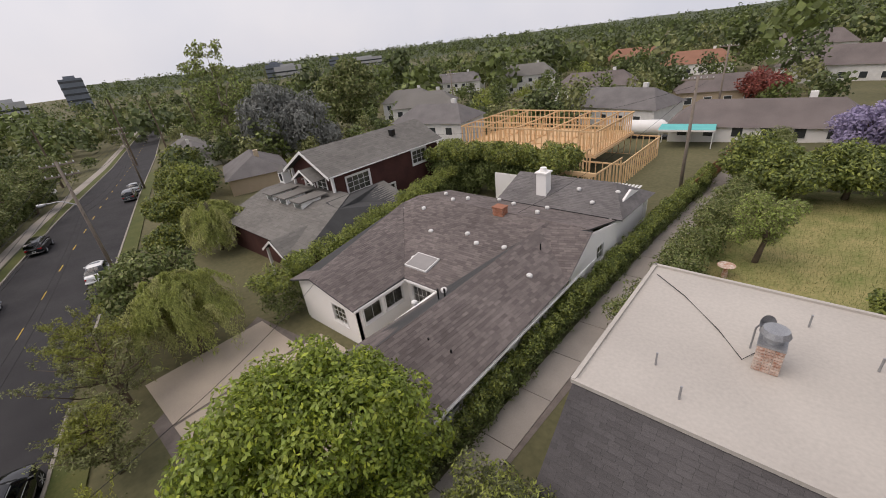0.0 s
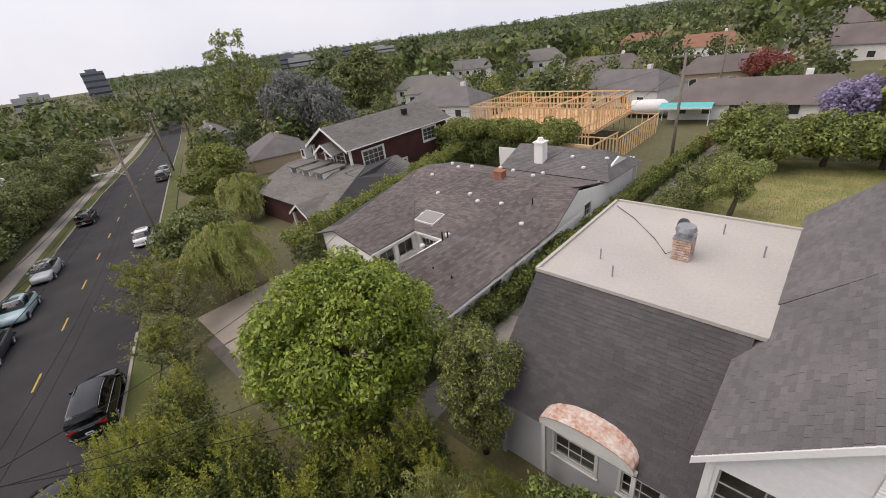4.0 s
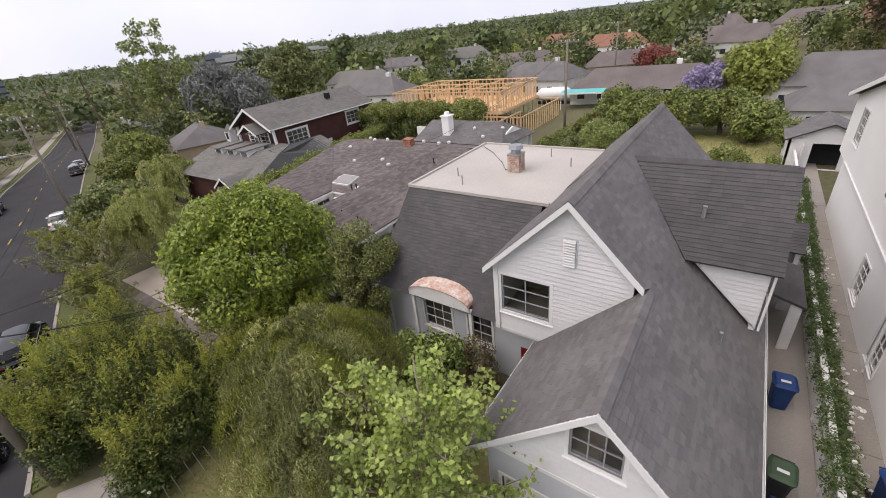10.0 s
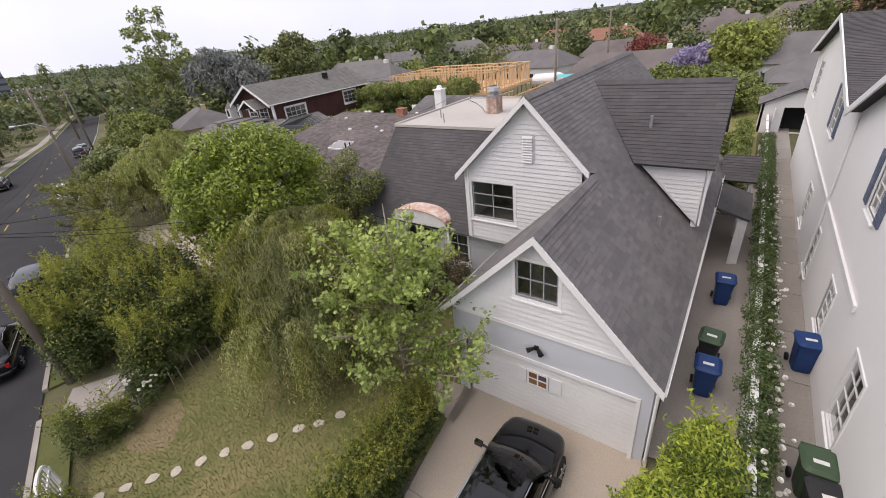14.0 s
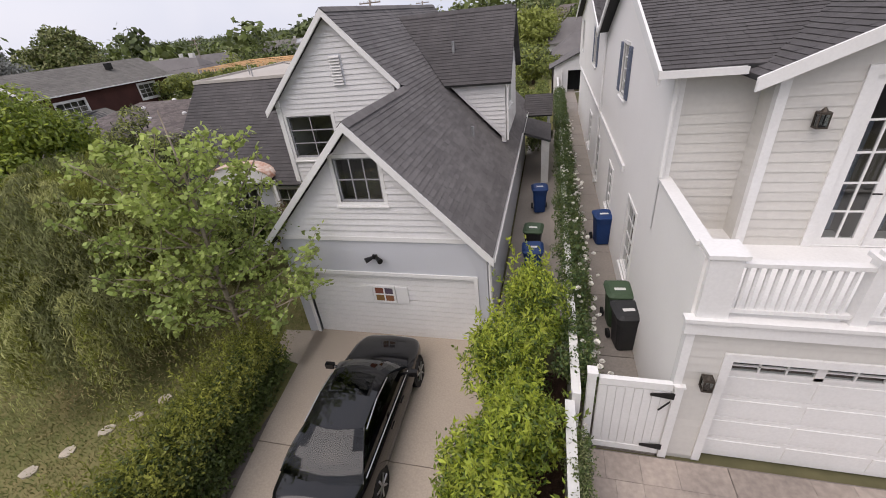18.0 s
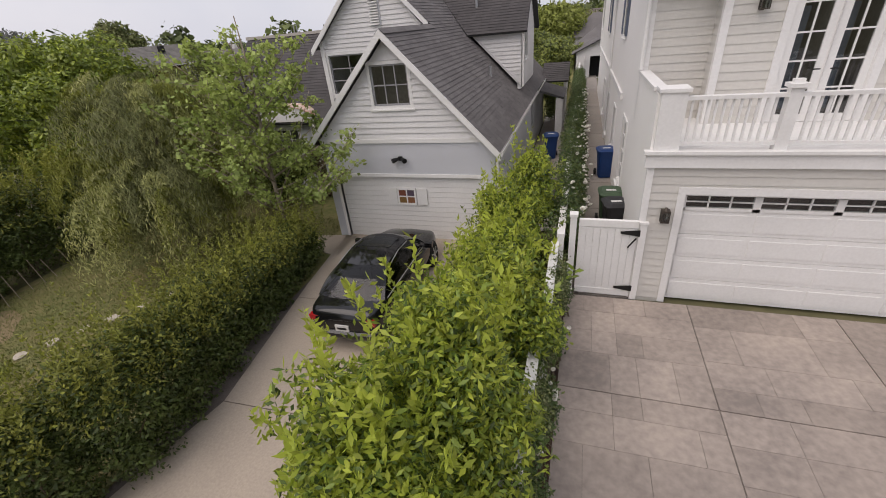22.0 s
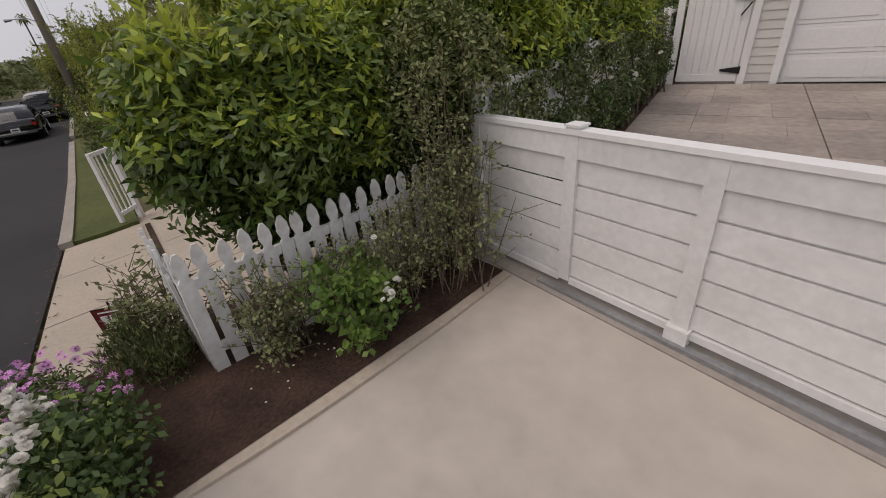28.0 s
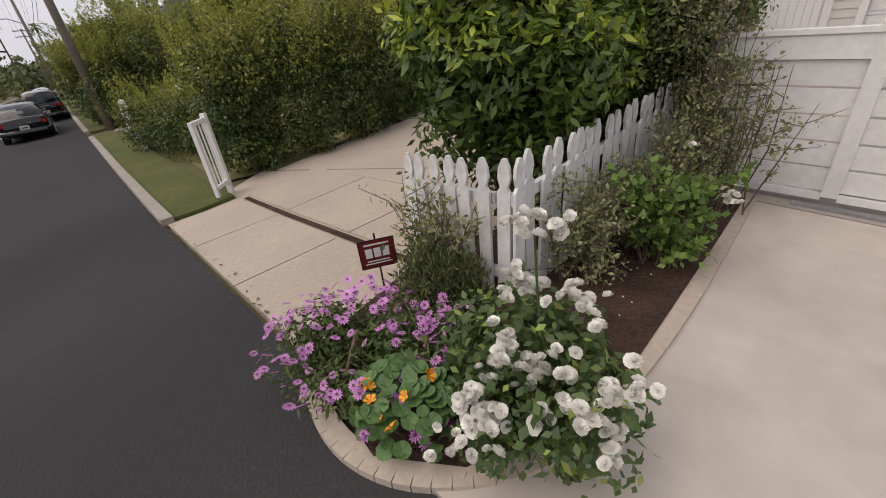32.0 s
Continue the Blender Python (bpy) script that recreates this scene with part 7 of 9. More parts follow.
# dark clipped hedge on the other side of the drive
for i in range(9):
    y = -2.0 - i * 1.03
    x = AL(y) - 0.62
    h = 1.5 + min(i, 6) * 0.2
    ob = shrub("hedge_shrub", "dark green hedge shrub with upright yellow shoots", (x, y, gz(x, y)), [(0, 0, h * 0.42, 0.8, 0.85, h * 0.46), (0, 0, h * 0.72, 0.68, 0.75, h * 0.28), (0, 0, h * 0.16, 0.72, 0.8, h * 0.18)], [(L_HEDGE, 0.9), (L_BRUSH, 0.35), (L_HEDGE_TIP, 0.4)], 9500, (0.085, 0.04), "drive hedge row", clump=0.24, lit_tip_frac=0.35)
    shoots(ob, L_BRUSH, 56, (-0.72, -0.6, 0.72, 0.6), h * 0.5, h * 0.95, (0.07, 0.026), 36, 0.25, 1.25)
    shoots(ob, L_HEDGE_TIP, 18, (-0.6, -0.6, 0.6, 0.6), h * 0.7, h * 0.98, (0.08, 0.028), 26, 0.2, 1.1)
# ragged mass along the street
spots = ((-3.4, -10.0, 1.9, 0.9), (-4.6, -9.5, 1.7, 0.8), (-5.8, -9.1, 1.7, 0.8), (-7.0, -8.9, 1.6, 0.8), (-8.3, -8.6, 1.5, 0.8), (-9.6, -8.6, 1.5, 0.8), (-12.3, -6.9, 1.6, 0.9), (-12.2, -6.1, 1.2, 0.7),
         (-13.3, -4.2, 2.9, 1.1), (-13.6, -2.4, 3.4, 1.3), (-13.5, -0.6, 3.4, 1.3), (-17.2, -5.2, 3.3, 1.2), (-16.0, -3.4, 4.2, 1.5), (-15.8, -1.2, 4.4, 1.5), (-17.9, -3.9, 4.5, 1.5), (-18.6, -2.0, 4.4, 1.5), (-14.4, 0.8, 3.6, 1.2), (-12.9, 1.2, 3.4, 1.2), (-19.9, -3.6, 3.9, 1.3), (-19.4, -5.0, 3.2, 1.2), (-21.4, -1.4, 4.2, 1.5), (-21.4, -3.6, 3.0, 1.2), (-12.4, 3.0, 3.2, 1.1), (-10.9, 2.4, 2.6, 1.0))
for x, y, h, w in spots:
    y += 0.08 * (x + 3)
    big = w > 0.95
    dx, dy = random.uniform(-0.3, 0.3) * w, random.uniform(-0.3, 0.3) * w
    ob = shrub("street_shrub", "tall ragged evergreen shrub with pale upright tips", (x, y, gz(x, y)), [(0, 0, h * 0.34, w, w, h * 0.36), (dx, dy, h * 0.66, w * 0.72, w * 0.72, h * 0.3), (-dx * 1.6, -dy * 1.6, h * 0.56, w * 0.5, w * 0.5, h * 0.3)], [(L_HEDGE, 1.0), (L_BRUSH, 0.8)], 7000 if big else 5200, (0.13, 0.055) if big else (0.08, 0.035), "street hedge", clump=0.36 if big else 0.25, lit_tip_frac=0.4)
    w8 = w * 0.8
    shoots(ob, L_BRUSH, 22 if big else 14, (-w8, -w8, w8, w8), h * 0.4, h * 0.86, (0.12, 0.04) if big else (0.08, 0.03), 44 if big else 30, 0.3, 1.6 if big else 1.0)
    shoots(ob, L_HEDGE_TIP, 30 if big else 12, (dx - w8 * 0.6, dy - w8 * 0.6, dx + w8 * 0.6, dy + w8 * 0.6), h * 0.68, h * 0.93, (0.11, 0.04) if big else (0.08, 0.03), 44 if big else 26, 0.2, 1.5 if big else 1.0)
def weeping(name, label, base, h, r, n, per, leaf, mats, hang):
    """A weeping tree: strands of narrow leaves arch out of several lobes and hang."""
    ob = thing(name, label, "tree", "", base)
    lobes = [(0.0, 0.0, 1.0, 0.62)] + [(0.58 * math.cos(k * 1.05 + 0.4), 0.58 * math.sin(k * 1.05 + 0.4), random.uniform(0.5, 0.9), random.uniform(0.4, 0.55)) for k in range(6)]
    tips = [(x * r, y * r, z * h * 0.82) for x, y, z, q in lobes]
    part("trunk", limb_geo((0, 0, 0), (0, 0, h * 0.7), 0.05 * r, tips), M_BARK, ob, smooth=True)
    lb = np.array(lobes)
    for i, lm in enumerate(mats):
        m = n // len(mats)
        nb_t = max(30, m // 18)
        of = RNG.integers(0, nb_t, m)
        k = RNG.choice(len(lobes), nb_t, p=lb[:, 3] ** 2 / (lb[:, 3] ** 2).sum())[of]
        a, q = RNG.uniform(0, 6.283, nb_t)[of] + RNG.normal(0, 0.12, m), np.sqrt(RNG.uniform(0, 1, nb_t))[of] + RNG.normal(0, 0.05, m)
        sx, sy = (lb[k, 0] + np.cos(a) * q * lb[k, 3]) * r, (lb[k, 1] + np.sin(a) * q * lb[k, 3]) * r
        sz = h * lb[k, 2] * (0.76 + 0.24 * np.sqrt(np.clip(1 - q**2, 0, 1))) + RNG.normal(0, 0.2, nb_t)[of]
        L = (RNG.uniform(0, 1, nb_t) ** 1.3 * (hang[1] - hang[0]) + hang[0])[of] * RNG.uniform(0.7, 1.1, m)
        L = np.minimum(L, sz - 0.3)
        t = RNG.uniform(0, 1, (m, per))
        out = (RNG.uniform(0.25, 1.6, nb_t)[of] + RNG.normal(0, 0.08, m))[:, None] * np.sqrt(t)
        sway = RNG.normal(0, 0.35, (nb_t, 2))[of] + RNG.normal(0, 0.08, (m, 2))
        px = sx[:, None] + np.cos(a)[:, None] * out + sway[:, :1] * t * t + RNG.normal(0, 0.03, (m, per))
        py = sy[:, None] + np.sin(a)[:, None] * out + sway[:, 1:] * t * t + RNG.normal(0, 0.03, (m, per))
        pz = sz[:, None] + 0.7 * np.sqrt(t) * (1 - t) - t**1.5 * L[:, None]
        p = np.stack([px, py, pz], -1).reshape(-1, 3)
        nn = np.stack([np.repeat(np.cos(a), per), np.repeat(np.sin(a), per), np.full(m * per, 0.7)], 1)
        tagged(part("crown", quads_mesh("crown", leaves(p, nn, *leaf, droop=1.1, spread=0.9), lm), None, ob), kind="stuff")
    return ob


# trees of the front garden
L_LITTER = leafmat("fallen_leaf", (0.36, 0.29, 0.13), (0.48, 0.4, 0.2), 0.3, 0.8, 0.1)
tree("camphor_tree", "dense round tree with glossy bright green leaves", (-16.9, 2.9, gz(-17, 3)), 6.4, (3.55, 3.55, 3.15), 4.2, [(L_ROUND, 0.8), (L_FICUS_NEW, 0.2)], 70000, (0.19, 0.095), 150, 0.85, 0.22, limbs=12, shell=0.6)
tree("cypress_like_tree", "upright olive tree with yellow-orange tips by the grey roof", (-11.2, 4.5, gz(-11, 4.5)), 5.6, (1.3, 1.3, 2.5), 3.7, [(L_YEL, 0.5), (L_SMALL, 0.7)], 20000, (0.13, 0.05), 70, 0.45, 0.12)
weeping("weeping_tree", "weeping tree with fine hanging grey-green leaves", (-8.0, -1.0, gz(-8.0, -1.0)), 5.8, 2.2, 5200, 26, (0.15, 0.028), (L_PEPPER, L_OLIVE, L_BRUSH), (0.5, 2.9))
def open_tree(name, label, base, h, r, branches, leaf, lms, per, bark, trunk=0.07):
    """A young open tree: upright branches with twigs, leaves in loose clusters along the twigs."""
    ob = thing(name, label, "tree", "", base)
    pts = []
    g = Geo()
    top = Vector((0.25, 0.1, h * 0.93))
    mid = Vector((0.1, -0.05, h * 0.45))
    g.tube([(0, 0, -0.15), (0.03, 0, h * 0.2), mid, mid.lerp(top, 0.5) + Vector((0.12, 0, 0)), top], [trunk * 1.3, trunk, trunk * 0.75, trunk * 0.45, 0.012], 8)
    for k in range(branches):
        f = (k + 0.5) / branches
        s = Vector((0.1, -0.03, h * (0.15 + 0.6 * f)))
        a = k * 2.4 + random.uniform(-0.4, 0.4)
        L = r * (1.15 - 0.72 * f) * random.uniform(0.75, 1.15)
        e = s + Vector((math.cos(a) * L, math.sin(a) * L * 0.8, L * random.uniform(0.35, 0.95)))
        m = s.lerp(e, 0.5) + Vector((0, 0, -0.08 * L))
        g.tube([s, m, e], [trunk * 0.45, trunk * 0.26, 0.008], 6)
        for j in range(9):
            t = random.uniform(0.25, 1.0)
            q = s.lerp(m, t * 2) if t < 0.5 else m.lerp(e, t * 2 - 1)
            w = q + Vector((random.gauss(0, 0.32), random.gauss(0, 0.32), random.uniform(-0.15, 0.45)))
            g.tube([q, w], [0.011, 0.004], 4, False)
            for _ in range(per):
                pts.append(np.array(q.lerp(w, random.uniform(0.25, 1.1))) + RNG.normal(0, 0.085, 3))
    part("trunk", g, bark, ob, smooth=True)
    pts = np.array(pts)
    half = len(pts) * 2 // 3
    for nm, lm, p in (("crown", lms[0], pts[:half]), ("new_growth", lms[1], pts[half:])):
        nn = unit(len(p)) * 0.7 + np.array([0, 0, 0.7])
        tagged(part(nm, quads_mesh(nm, leaves(p, nn / np.linalg.norm(nn, axis=1, keepdims=True), *leaf), lm), None, ob), kind="stuff")
    return ob
open_tree("young_sycamore", "young sycamore with pale bark and loose bright leaves", (-3.75, -1.25, gz(-3.75, -1.25)), 7.3, 2.7, 34, (0.125, 0.105), (L_SYCA, L_SYCA_NEW), 27, M_BARK_PALE)
# thin white stakes at the lawn's edge
for x, y in ((-12.04, -4.7), (-12.27, -4.2), (-12.14, -3.85), (-12.18, -3.45), (-12.32, -2.8), (-11.9, -5.1)):
    ob = thing("garden_stake", "thin white plant stake leaning at the lawn's edge", "stake", "plant stakes", (x, y, gz(x, y)))
    part("rod", Geo().tube([(0, 0, -0.1), (random.uniform(-0.35, -0.15), random.uniform(-0.1, 0.1), random.uniform(0.6, 0.9))], 0.012, 6), M_BARK_PALE, ob)
ob_white = shrub("white_rose_shrub", "low shrub with white flowers beside the garden path", (-12.6, -5.9, gz(-12.6, -5.9)), [(0, 0, 0.6, 0.9, 0.7, 0.6)], [(L_HEDGE, 1.0)], 4000, (0.07, 0.035), clump=0.22)
shrub("garden_shrub", "leafy green shrub by the entrance", (-7.4, 3.0, gz(-7, 3.0)), [(0, 0, 1.4, 1.6, 1.2, 1.3), (1.0, 0.4, 1.8, 1.0, 0.9, 0.9)], [(L_SYCA, 0.6), (L_HEDGE, 0.5)], 11000, (0.14, 0.08), clump=0.35)
shrub("dry_vine", "dry brown climbing vine on the porch", (-5.3, 4.0, gz(-5, 4.0)), [(0, 0, 1.2, 0.9, 0.5, 1.5)], [(L_BROWN, 0.7), (L_OLIVE, 0.4)], 5200, (0.1, 0.05), clump=0.25, category="vine")
c = np.column_stack([RNG.normal(-8.2, 1.3, 900), RNG.normal(-1.8, 0.9, 900)])
c = np.column_stack([c, [gz(*q) + 0.03 for q in c]])
tagged(new("leaf_litter", quads_mesh("leaf_litter", leaves(c, np.tile([0, 0, 1.0], (900, 1)), 0.07, 0.035, 0, 0.4), L_LITTER)), "pale fallen leaves under the weeping tree", "leaf litter", "", "stuff")
# lawn grass
def turf(name, label, x0, y0, x1, y1, n, keep, h=0.06):
    p = np.stack([RNG.uniform(x0, x1, n), RNG.uniform(y0, y1, n)], 1)
    p = p[[keep(a, b) for a, b in p]]
    z = np.array([gz(*q) for q in p])
    b = np.column_stack([p, z - 0.01])
    d = unit(len(b)) * np.array([1, 1, 0])
    s = RNG.uniform(0.5, 1.4, (len(b), 1)) * h
    w = np.cross(d, [0, 0, 1]) * 0.012
    co = np.stack([b - w, b + w, b + d * s * 0.6 + np.array([0, 0, 1]) * s], 1)
    ob = new(name, quads_mesh(name, co, M_GRASS, 3))
    return tagged(ob, label, "grass", "", "stuff")
turf("lawn_grass", "short patchy lawn grass, green and straw", -12.5, -10, -1.8, 1.5, 60000, lambda a, b: SN.x * a + SN.y * b > K0 + 1.2 and a < -2.9)
turf("verge_grass", "short mown verge grass", -12, -12.6, -2.4, -8.0, 26000, lambda a, b: K0 + 0.2 < SN.x * a + SN.y * b < K0 + 1.05, 0.045)
turf("back_lawn_grass", "long green and straw back lawn grass", -12.6, 18, 4, 44, 30000, lambda a, b: True, 0.16)

# climbing roses on the side fence
L_ROSE = leafmat("rose_leaf", (0.05, 0.09, 0.03), (0.10, 0.15, 0.045), 0.35, 0.4, 0.2)
M_PETAL = mat("white_petal", (0.96, 0.95, 0.92), (0.92, 0.90, 0.85), 8, 40, 0.6, 0, trans=0.42)
def rose_mesh(r=0.045):
    """A full double rose: rings of cupped, ruffled petals, the inner ones upright and furled."""
    co = []
    for ring, (n, out0, z0, z1) in enumerate(((7, 1.05, -0.1, 0.16), (7, 0.95, 0.0, 0.42), (6, 0.78, 0.05, 0.62), (6, 0.58, 0.1, 0.74), (5, 0.38, 0.15, 0.8), (4, 0.2, 0.2, 0.82))):
        for k in range(n):
            a = 2 * math.pi * (k + 0.41 * ring) / n + random.uniform(-0.15, 0.15)
            da = math.pi / n * random.uniform(1.15, 1.45)
            o, zt = out0 * random.uniform(0.88, 1.1), z1 * random.uniform(0.85, 1.12)
            at = lambda an, q, z: np.array([math.cos(an) * q, math.sin(an) * q, z]) * r
            foot, mid_l, mid_r = at(a, out0 * 0.15, z0), at(a - da, o * 0.72, (z0 + zt) * 0.5), at(a + da, o * 0.72, (z0 + zt) * 0.5)
            lip_l, lip_r = at(a - da * 0.6, o * 1.02, zt), at(a + da * 0.6, o * 1.02, zt * random.uniform(0.85, 1.1))
            co += [[foot, mid_l, lip_l, lip_r], [foot, lip_l, lip_r, mid_r]]
    return quads_mesh("blossom", np.array(co), M_PETAL)
ROSE = rose_mesh(0.036)
def blossoms(ob, pts, mesh, s0=0.8, s1=1.25, tilt=35, name="blossom"):
    for p in pts:
        b = part(name, mesh, None, ob)
        k = random.uniform(s0, s1)
        b.matrix_basis = pose(*p, random.uniform(-tilt, tilt), random.uniform(-tilt, tilt), random.uniform(0, 360)) @ Matrix.Scale(k, 4)
blossoms(ob_white, [(random.uniform(-0.7, 0.7), random.uniform(-0.6, 0.6), random.uniform(0.9, 1.25)) for _ in range(26)], ROSE, 1.4, 2.2)
for i in range(14):
    y = -1.5 + i * 2.1
    ob = shrub("climbing_rose", "climbing rose with white flowers on the fence", (5.0, y, 0), [(0, 0, 0.75, 0.36, 1.15, 0.75), (-0.2, 0.3, 1.4, 0.45, 0.8, 0.35), (-0.25, -0.6, 1.3, 0.42, 0.5, 0.35)], [(L_ROSE, 0.7), (L_MID, 0.5)], 5000, (0.075, 0.04), "climbing roses", clump=0.2, category="rose")
    if i < 9:
        blossoms(ob, [(random.uniform(-0.15, 0.4), random.uniform(-1.1, 1.1), random.uniform(0.6, 1.6)) for _ in range(24)], ROSE, 1.2, 1.8)
for i, y in enumerate((-3.9, -5.4, -6.8, -8.2, -9.5, -10.7)):
    ob = shrub("bed_rose", "small rose bush in the mulch bed", (4.88 + 0.04 * (y + 3), y + 0.3, gz(4.8, y) + 0.02), [(0, 0, 0.55, 0.24, 0.5, 0.5)], [(L_ROSE, 0.8), (L_MID, 0.3)], 1700, (0.06, 0.034), "bed roses", clump=0.16, category="rose")
    blossoms(ob, [(random.uniform(0.0, 0.25), random.uniform(-0.4, 0.4), random.uniform(0.4, 1.0)) for _ in range(3)] + ([(0.15, random.uniform(-0.1, 0.1), 0.75 + random.uniform(-0.08, 0.08)) for _ in range(6)] if i in (2, 4) else []), ROSE, 0.9, 1.3)
# thin-stemmed vine at the gate
def twiggy(name, label, base, n, h, spread, lm, leafn, leaf, category="shrub"):
    ob = thing(name, label, category, "", base)
    g, pts = Geo(), []
    for _ in range(n):
        a = random.uniform(0, 6.28)
        s = Vector((random.uniform(-0.12, 0.12), random.uniform(-0.12, 0.12), -0.05))
        hh = h * random.uniform(0.6, 1.1)
        e = s + Vector((math.cos(a) * spread * random.random(), math.sin(a) * spread * random.random(), hh))
        m = s.lerp(e, 0.5) + Vector((random.uniform(-0.06, 0.06), random.uniform(-0.06, 0.06), 0))
        g.tube([s, m, e], [0.007, 0.005, 0.002], 4, False)
        for k in range(6):
            t = random.uniform(0.25, 1.0)
            q = s.lerp(m, t * 2) if t < 0.5 else m.lerp(e, t * 2 - 1)
            w = q + Vector((random.uniform(-0.22, 0.22), random.uniform(-0.22, 0.22), random.uniform(0.02, 0.16)))
            g.tube([q, w], [0.004, 0.002], 3, False)
            pts += [np.array(q.lerp(w, random.uniform(0.1, 1.0))) + RNG.normal(0, 0.025, 3) for _ in range(leafn)]
    part("stem", g, M_BARK, ob)
    pts = np.array(pts)
    part("foliage", quads_mesh("foliage", leaves(pts, unit(len(pts)), *leaf), lm), None, ob)
    return ob
L_THYME = leafmat("small_olive_leaf", (0.17, 0.20, 0.08), (0.26, 0.27, 0.13), 0.35, 0.6, 0.2)
for x, y, h, n in ((4.43, -11.30, 1.75, 26), (4.50, -11.60, 1.3, 14), (4.27, -11.85, 0.9, 22), (4.07, -12.25, 0.72, 20), (3.87, -12.75, 0.75, 24)):
    twiggy("wiry_shrub", "wiry small-leaved shrub against the picket fence", (x, y, gz(x, y) + 0.03), n, h, 0.26 if h < 1 else 0.36, L_THYME, 14, (0.034, 0.02))
twiggy("fence_vine", "thin leafy vine on the picket fence", (3.00, -13.12, gz(3.0, -13.1)), 26, 0.75, 0.35, L_THYME, 7, (0.05, 0.024), "vine")
twiggy("gate_vine", "thin bare vine with few leaves on the white gate", (4.70, -11.48, gz(4.7, -11.4) + 0.05), 11, 1.05, 0.28, L_THYME, 6, (0.045, 0.025), "vine")
L_ROSEB = leafmat("bright_rose_leaf", (0.10, 0.19, 0.04), (0.18, 0.27, 0.06), 0.35, 0.45, 0.3)
ob = twiggy("rose_bush", "sprawling bright green rose bush with white blossoms", (4.33, -12.4, gz(4.3, -12.4) + 0.04), 28, 0.7, 0.24, L_ROSEB, 11, (0.058, 0.042), "rose")
blossoms(ob, [(0.3 + random.gauss(0, 0.035), -0.02 + random.gauss(0, 0.035), 0.5 + random.gauss(0, 0.03)) for _ in range(9)] + [(0.05, 0.2, 0.75)], ROSE, 0.55, 0.8)
# rose bush in front, with heavy white clusters
rb = shrub("rose_bush", "white rose bush with heavy flower clusters at the corner", (3.95, -13.95, gz(4, -14)), [(0, 0, 0.38, 0.42, 0.38, 0.36), (0.24, -0.15, 0.38, 0.24, 0.28, 0.3), (-0.03, -0.25, 0.28, 0.22, 0.22, 0.26)], [(L_ROSE, 0.9), (L_SYCA, 0.12)], 4200, (0.05, 0.03), clump=0.12, category="rose")
clusters = ((-0.08, 0, 0.81, 3), (0, 0, 0.76, 7), (-0.1, 0, 0.66, 4), (0.17, -0.05, 0.78, 7), (0.26, -0.05, 0.76, 4), (0.28, -0.05, 0.82, 1), (-0.01, -0.2, 0.62, 8), (0.05, -0.2, 0.55, 6), (-0.02, -0.2, 0.45, 4), (0.1, -0.2, 0.54, 3), (-0.08, -0.4, 0.54, 7), (-0.06, -0.4, 0.42, 7), (-0.01, -0.4, 0.49, 5), (-0.1, -0.4, 0.3, 4), (-0.16, -0.45, 0.26, 2), (-0.01, -0.4, 0.4, 3), (0.11, -0.3, 0.46, 5), (0.22, -0.3, 0.49, 2), (0.39, -0.3, 0.71, 7), (0.36, -0.3, 0.63, 4), (0.31, -0.3, 0.58, 3), (0.34, -0.3, 0.52, 5), (0.37, -0.35, 0.48, 5), (0.29, -0.35, 0.58, 2), (0.16, -0.15, 0.61, 2), (0.18, -0.2, 0.55, 3), (-0.05, -0.15, 0.64, 2), (-0.09, -0.25, 0.54, 2))
for dx, dy, z, n in clusters:
    blossoms(rb, [(dx + random.gauss(0, 0.032), dy + random.gauss(0, 0.032), z + random.gauss(0, 0.026)) for _ in range(int(n * 1.6))], ROSE, 0.52, 0.78, 40)
st_ = Geo()
st_.tube([(0.08, -0.05, 0.4), (0.05, -0.08, 0.8), (0.03, -0.06, 1.02)], [0.006, 0.005, 0.004], 5)
part("long_stem", st_, L_ROSE, rb)
blossoms(rb, [(0.03 + random.uniform(-0.11, 0.11), -0.06 + random.uniform(-0.04, 0.04), 1.03 + random.uniform(-0.02, 0.04)) for _ in range(16)], ROSE, 0.6, 0.8, 40)
# purple daisies
M_DAISY = mat("purple_petal", (0.46, 0.14, 0.42), (0.62, 0.32, 0.58), 9, 40, 0.6, 0, vary=0.15)
M_DAISY_EYE = mat("daisy_eye", (0.08, 0.03, 0.1), (0.2, 0.1, 0.05), 9, 40, 0.7, 0)
def daisy_mesh(r=0.026):
    co = []
    for k in range(11):
        a = 2 * math.pi * k / 11
        da = 0.22
        co.append([[0, 0, 0], [math.cos(a - da) * r * 0.7, math.sin(a - da) * r * 0.7, 0.003], [math.cos(a) * r, math.sin(a) * r, 0.001], [math.cos(a + da) * r * 0.7, math.sin(a + da) * r * 0.7, 0.003]])
    for k in range(6):
        a, b = 2 * math.pi * k / 6, 2 * math.pi * (k + 1) / 6
        co.append([[0, 0, 0.007], [math.cos(a) * 0.006, math.sin(a) * 0.006, 0.006], [math.cos((a + b) / 2) * 0.0065, math.sin((a + b) / 2) * 0.0065, 0.006], [math.cos(b) * 0.006, math.sin(b) * 0.006, 0.006]])
    me = quads_mesh("daisy", np.array(co), M_DAISY)
    me.materials.append(M_DAISY_EYE)
    me.polygons.foreach_set("material_index", [0] * 11 + [1] * 6)
    return me
DAISY = daisy_mesh()
L_DAISY = leafmat("daisy_leaf", (0.055, 0.085, 0.025), (0.11, 0.14, 0.04), 0.35, 0.6, 0.2)
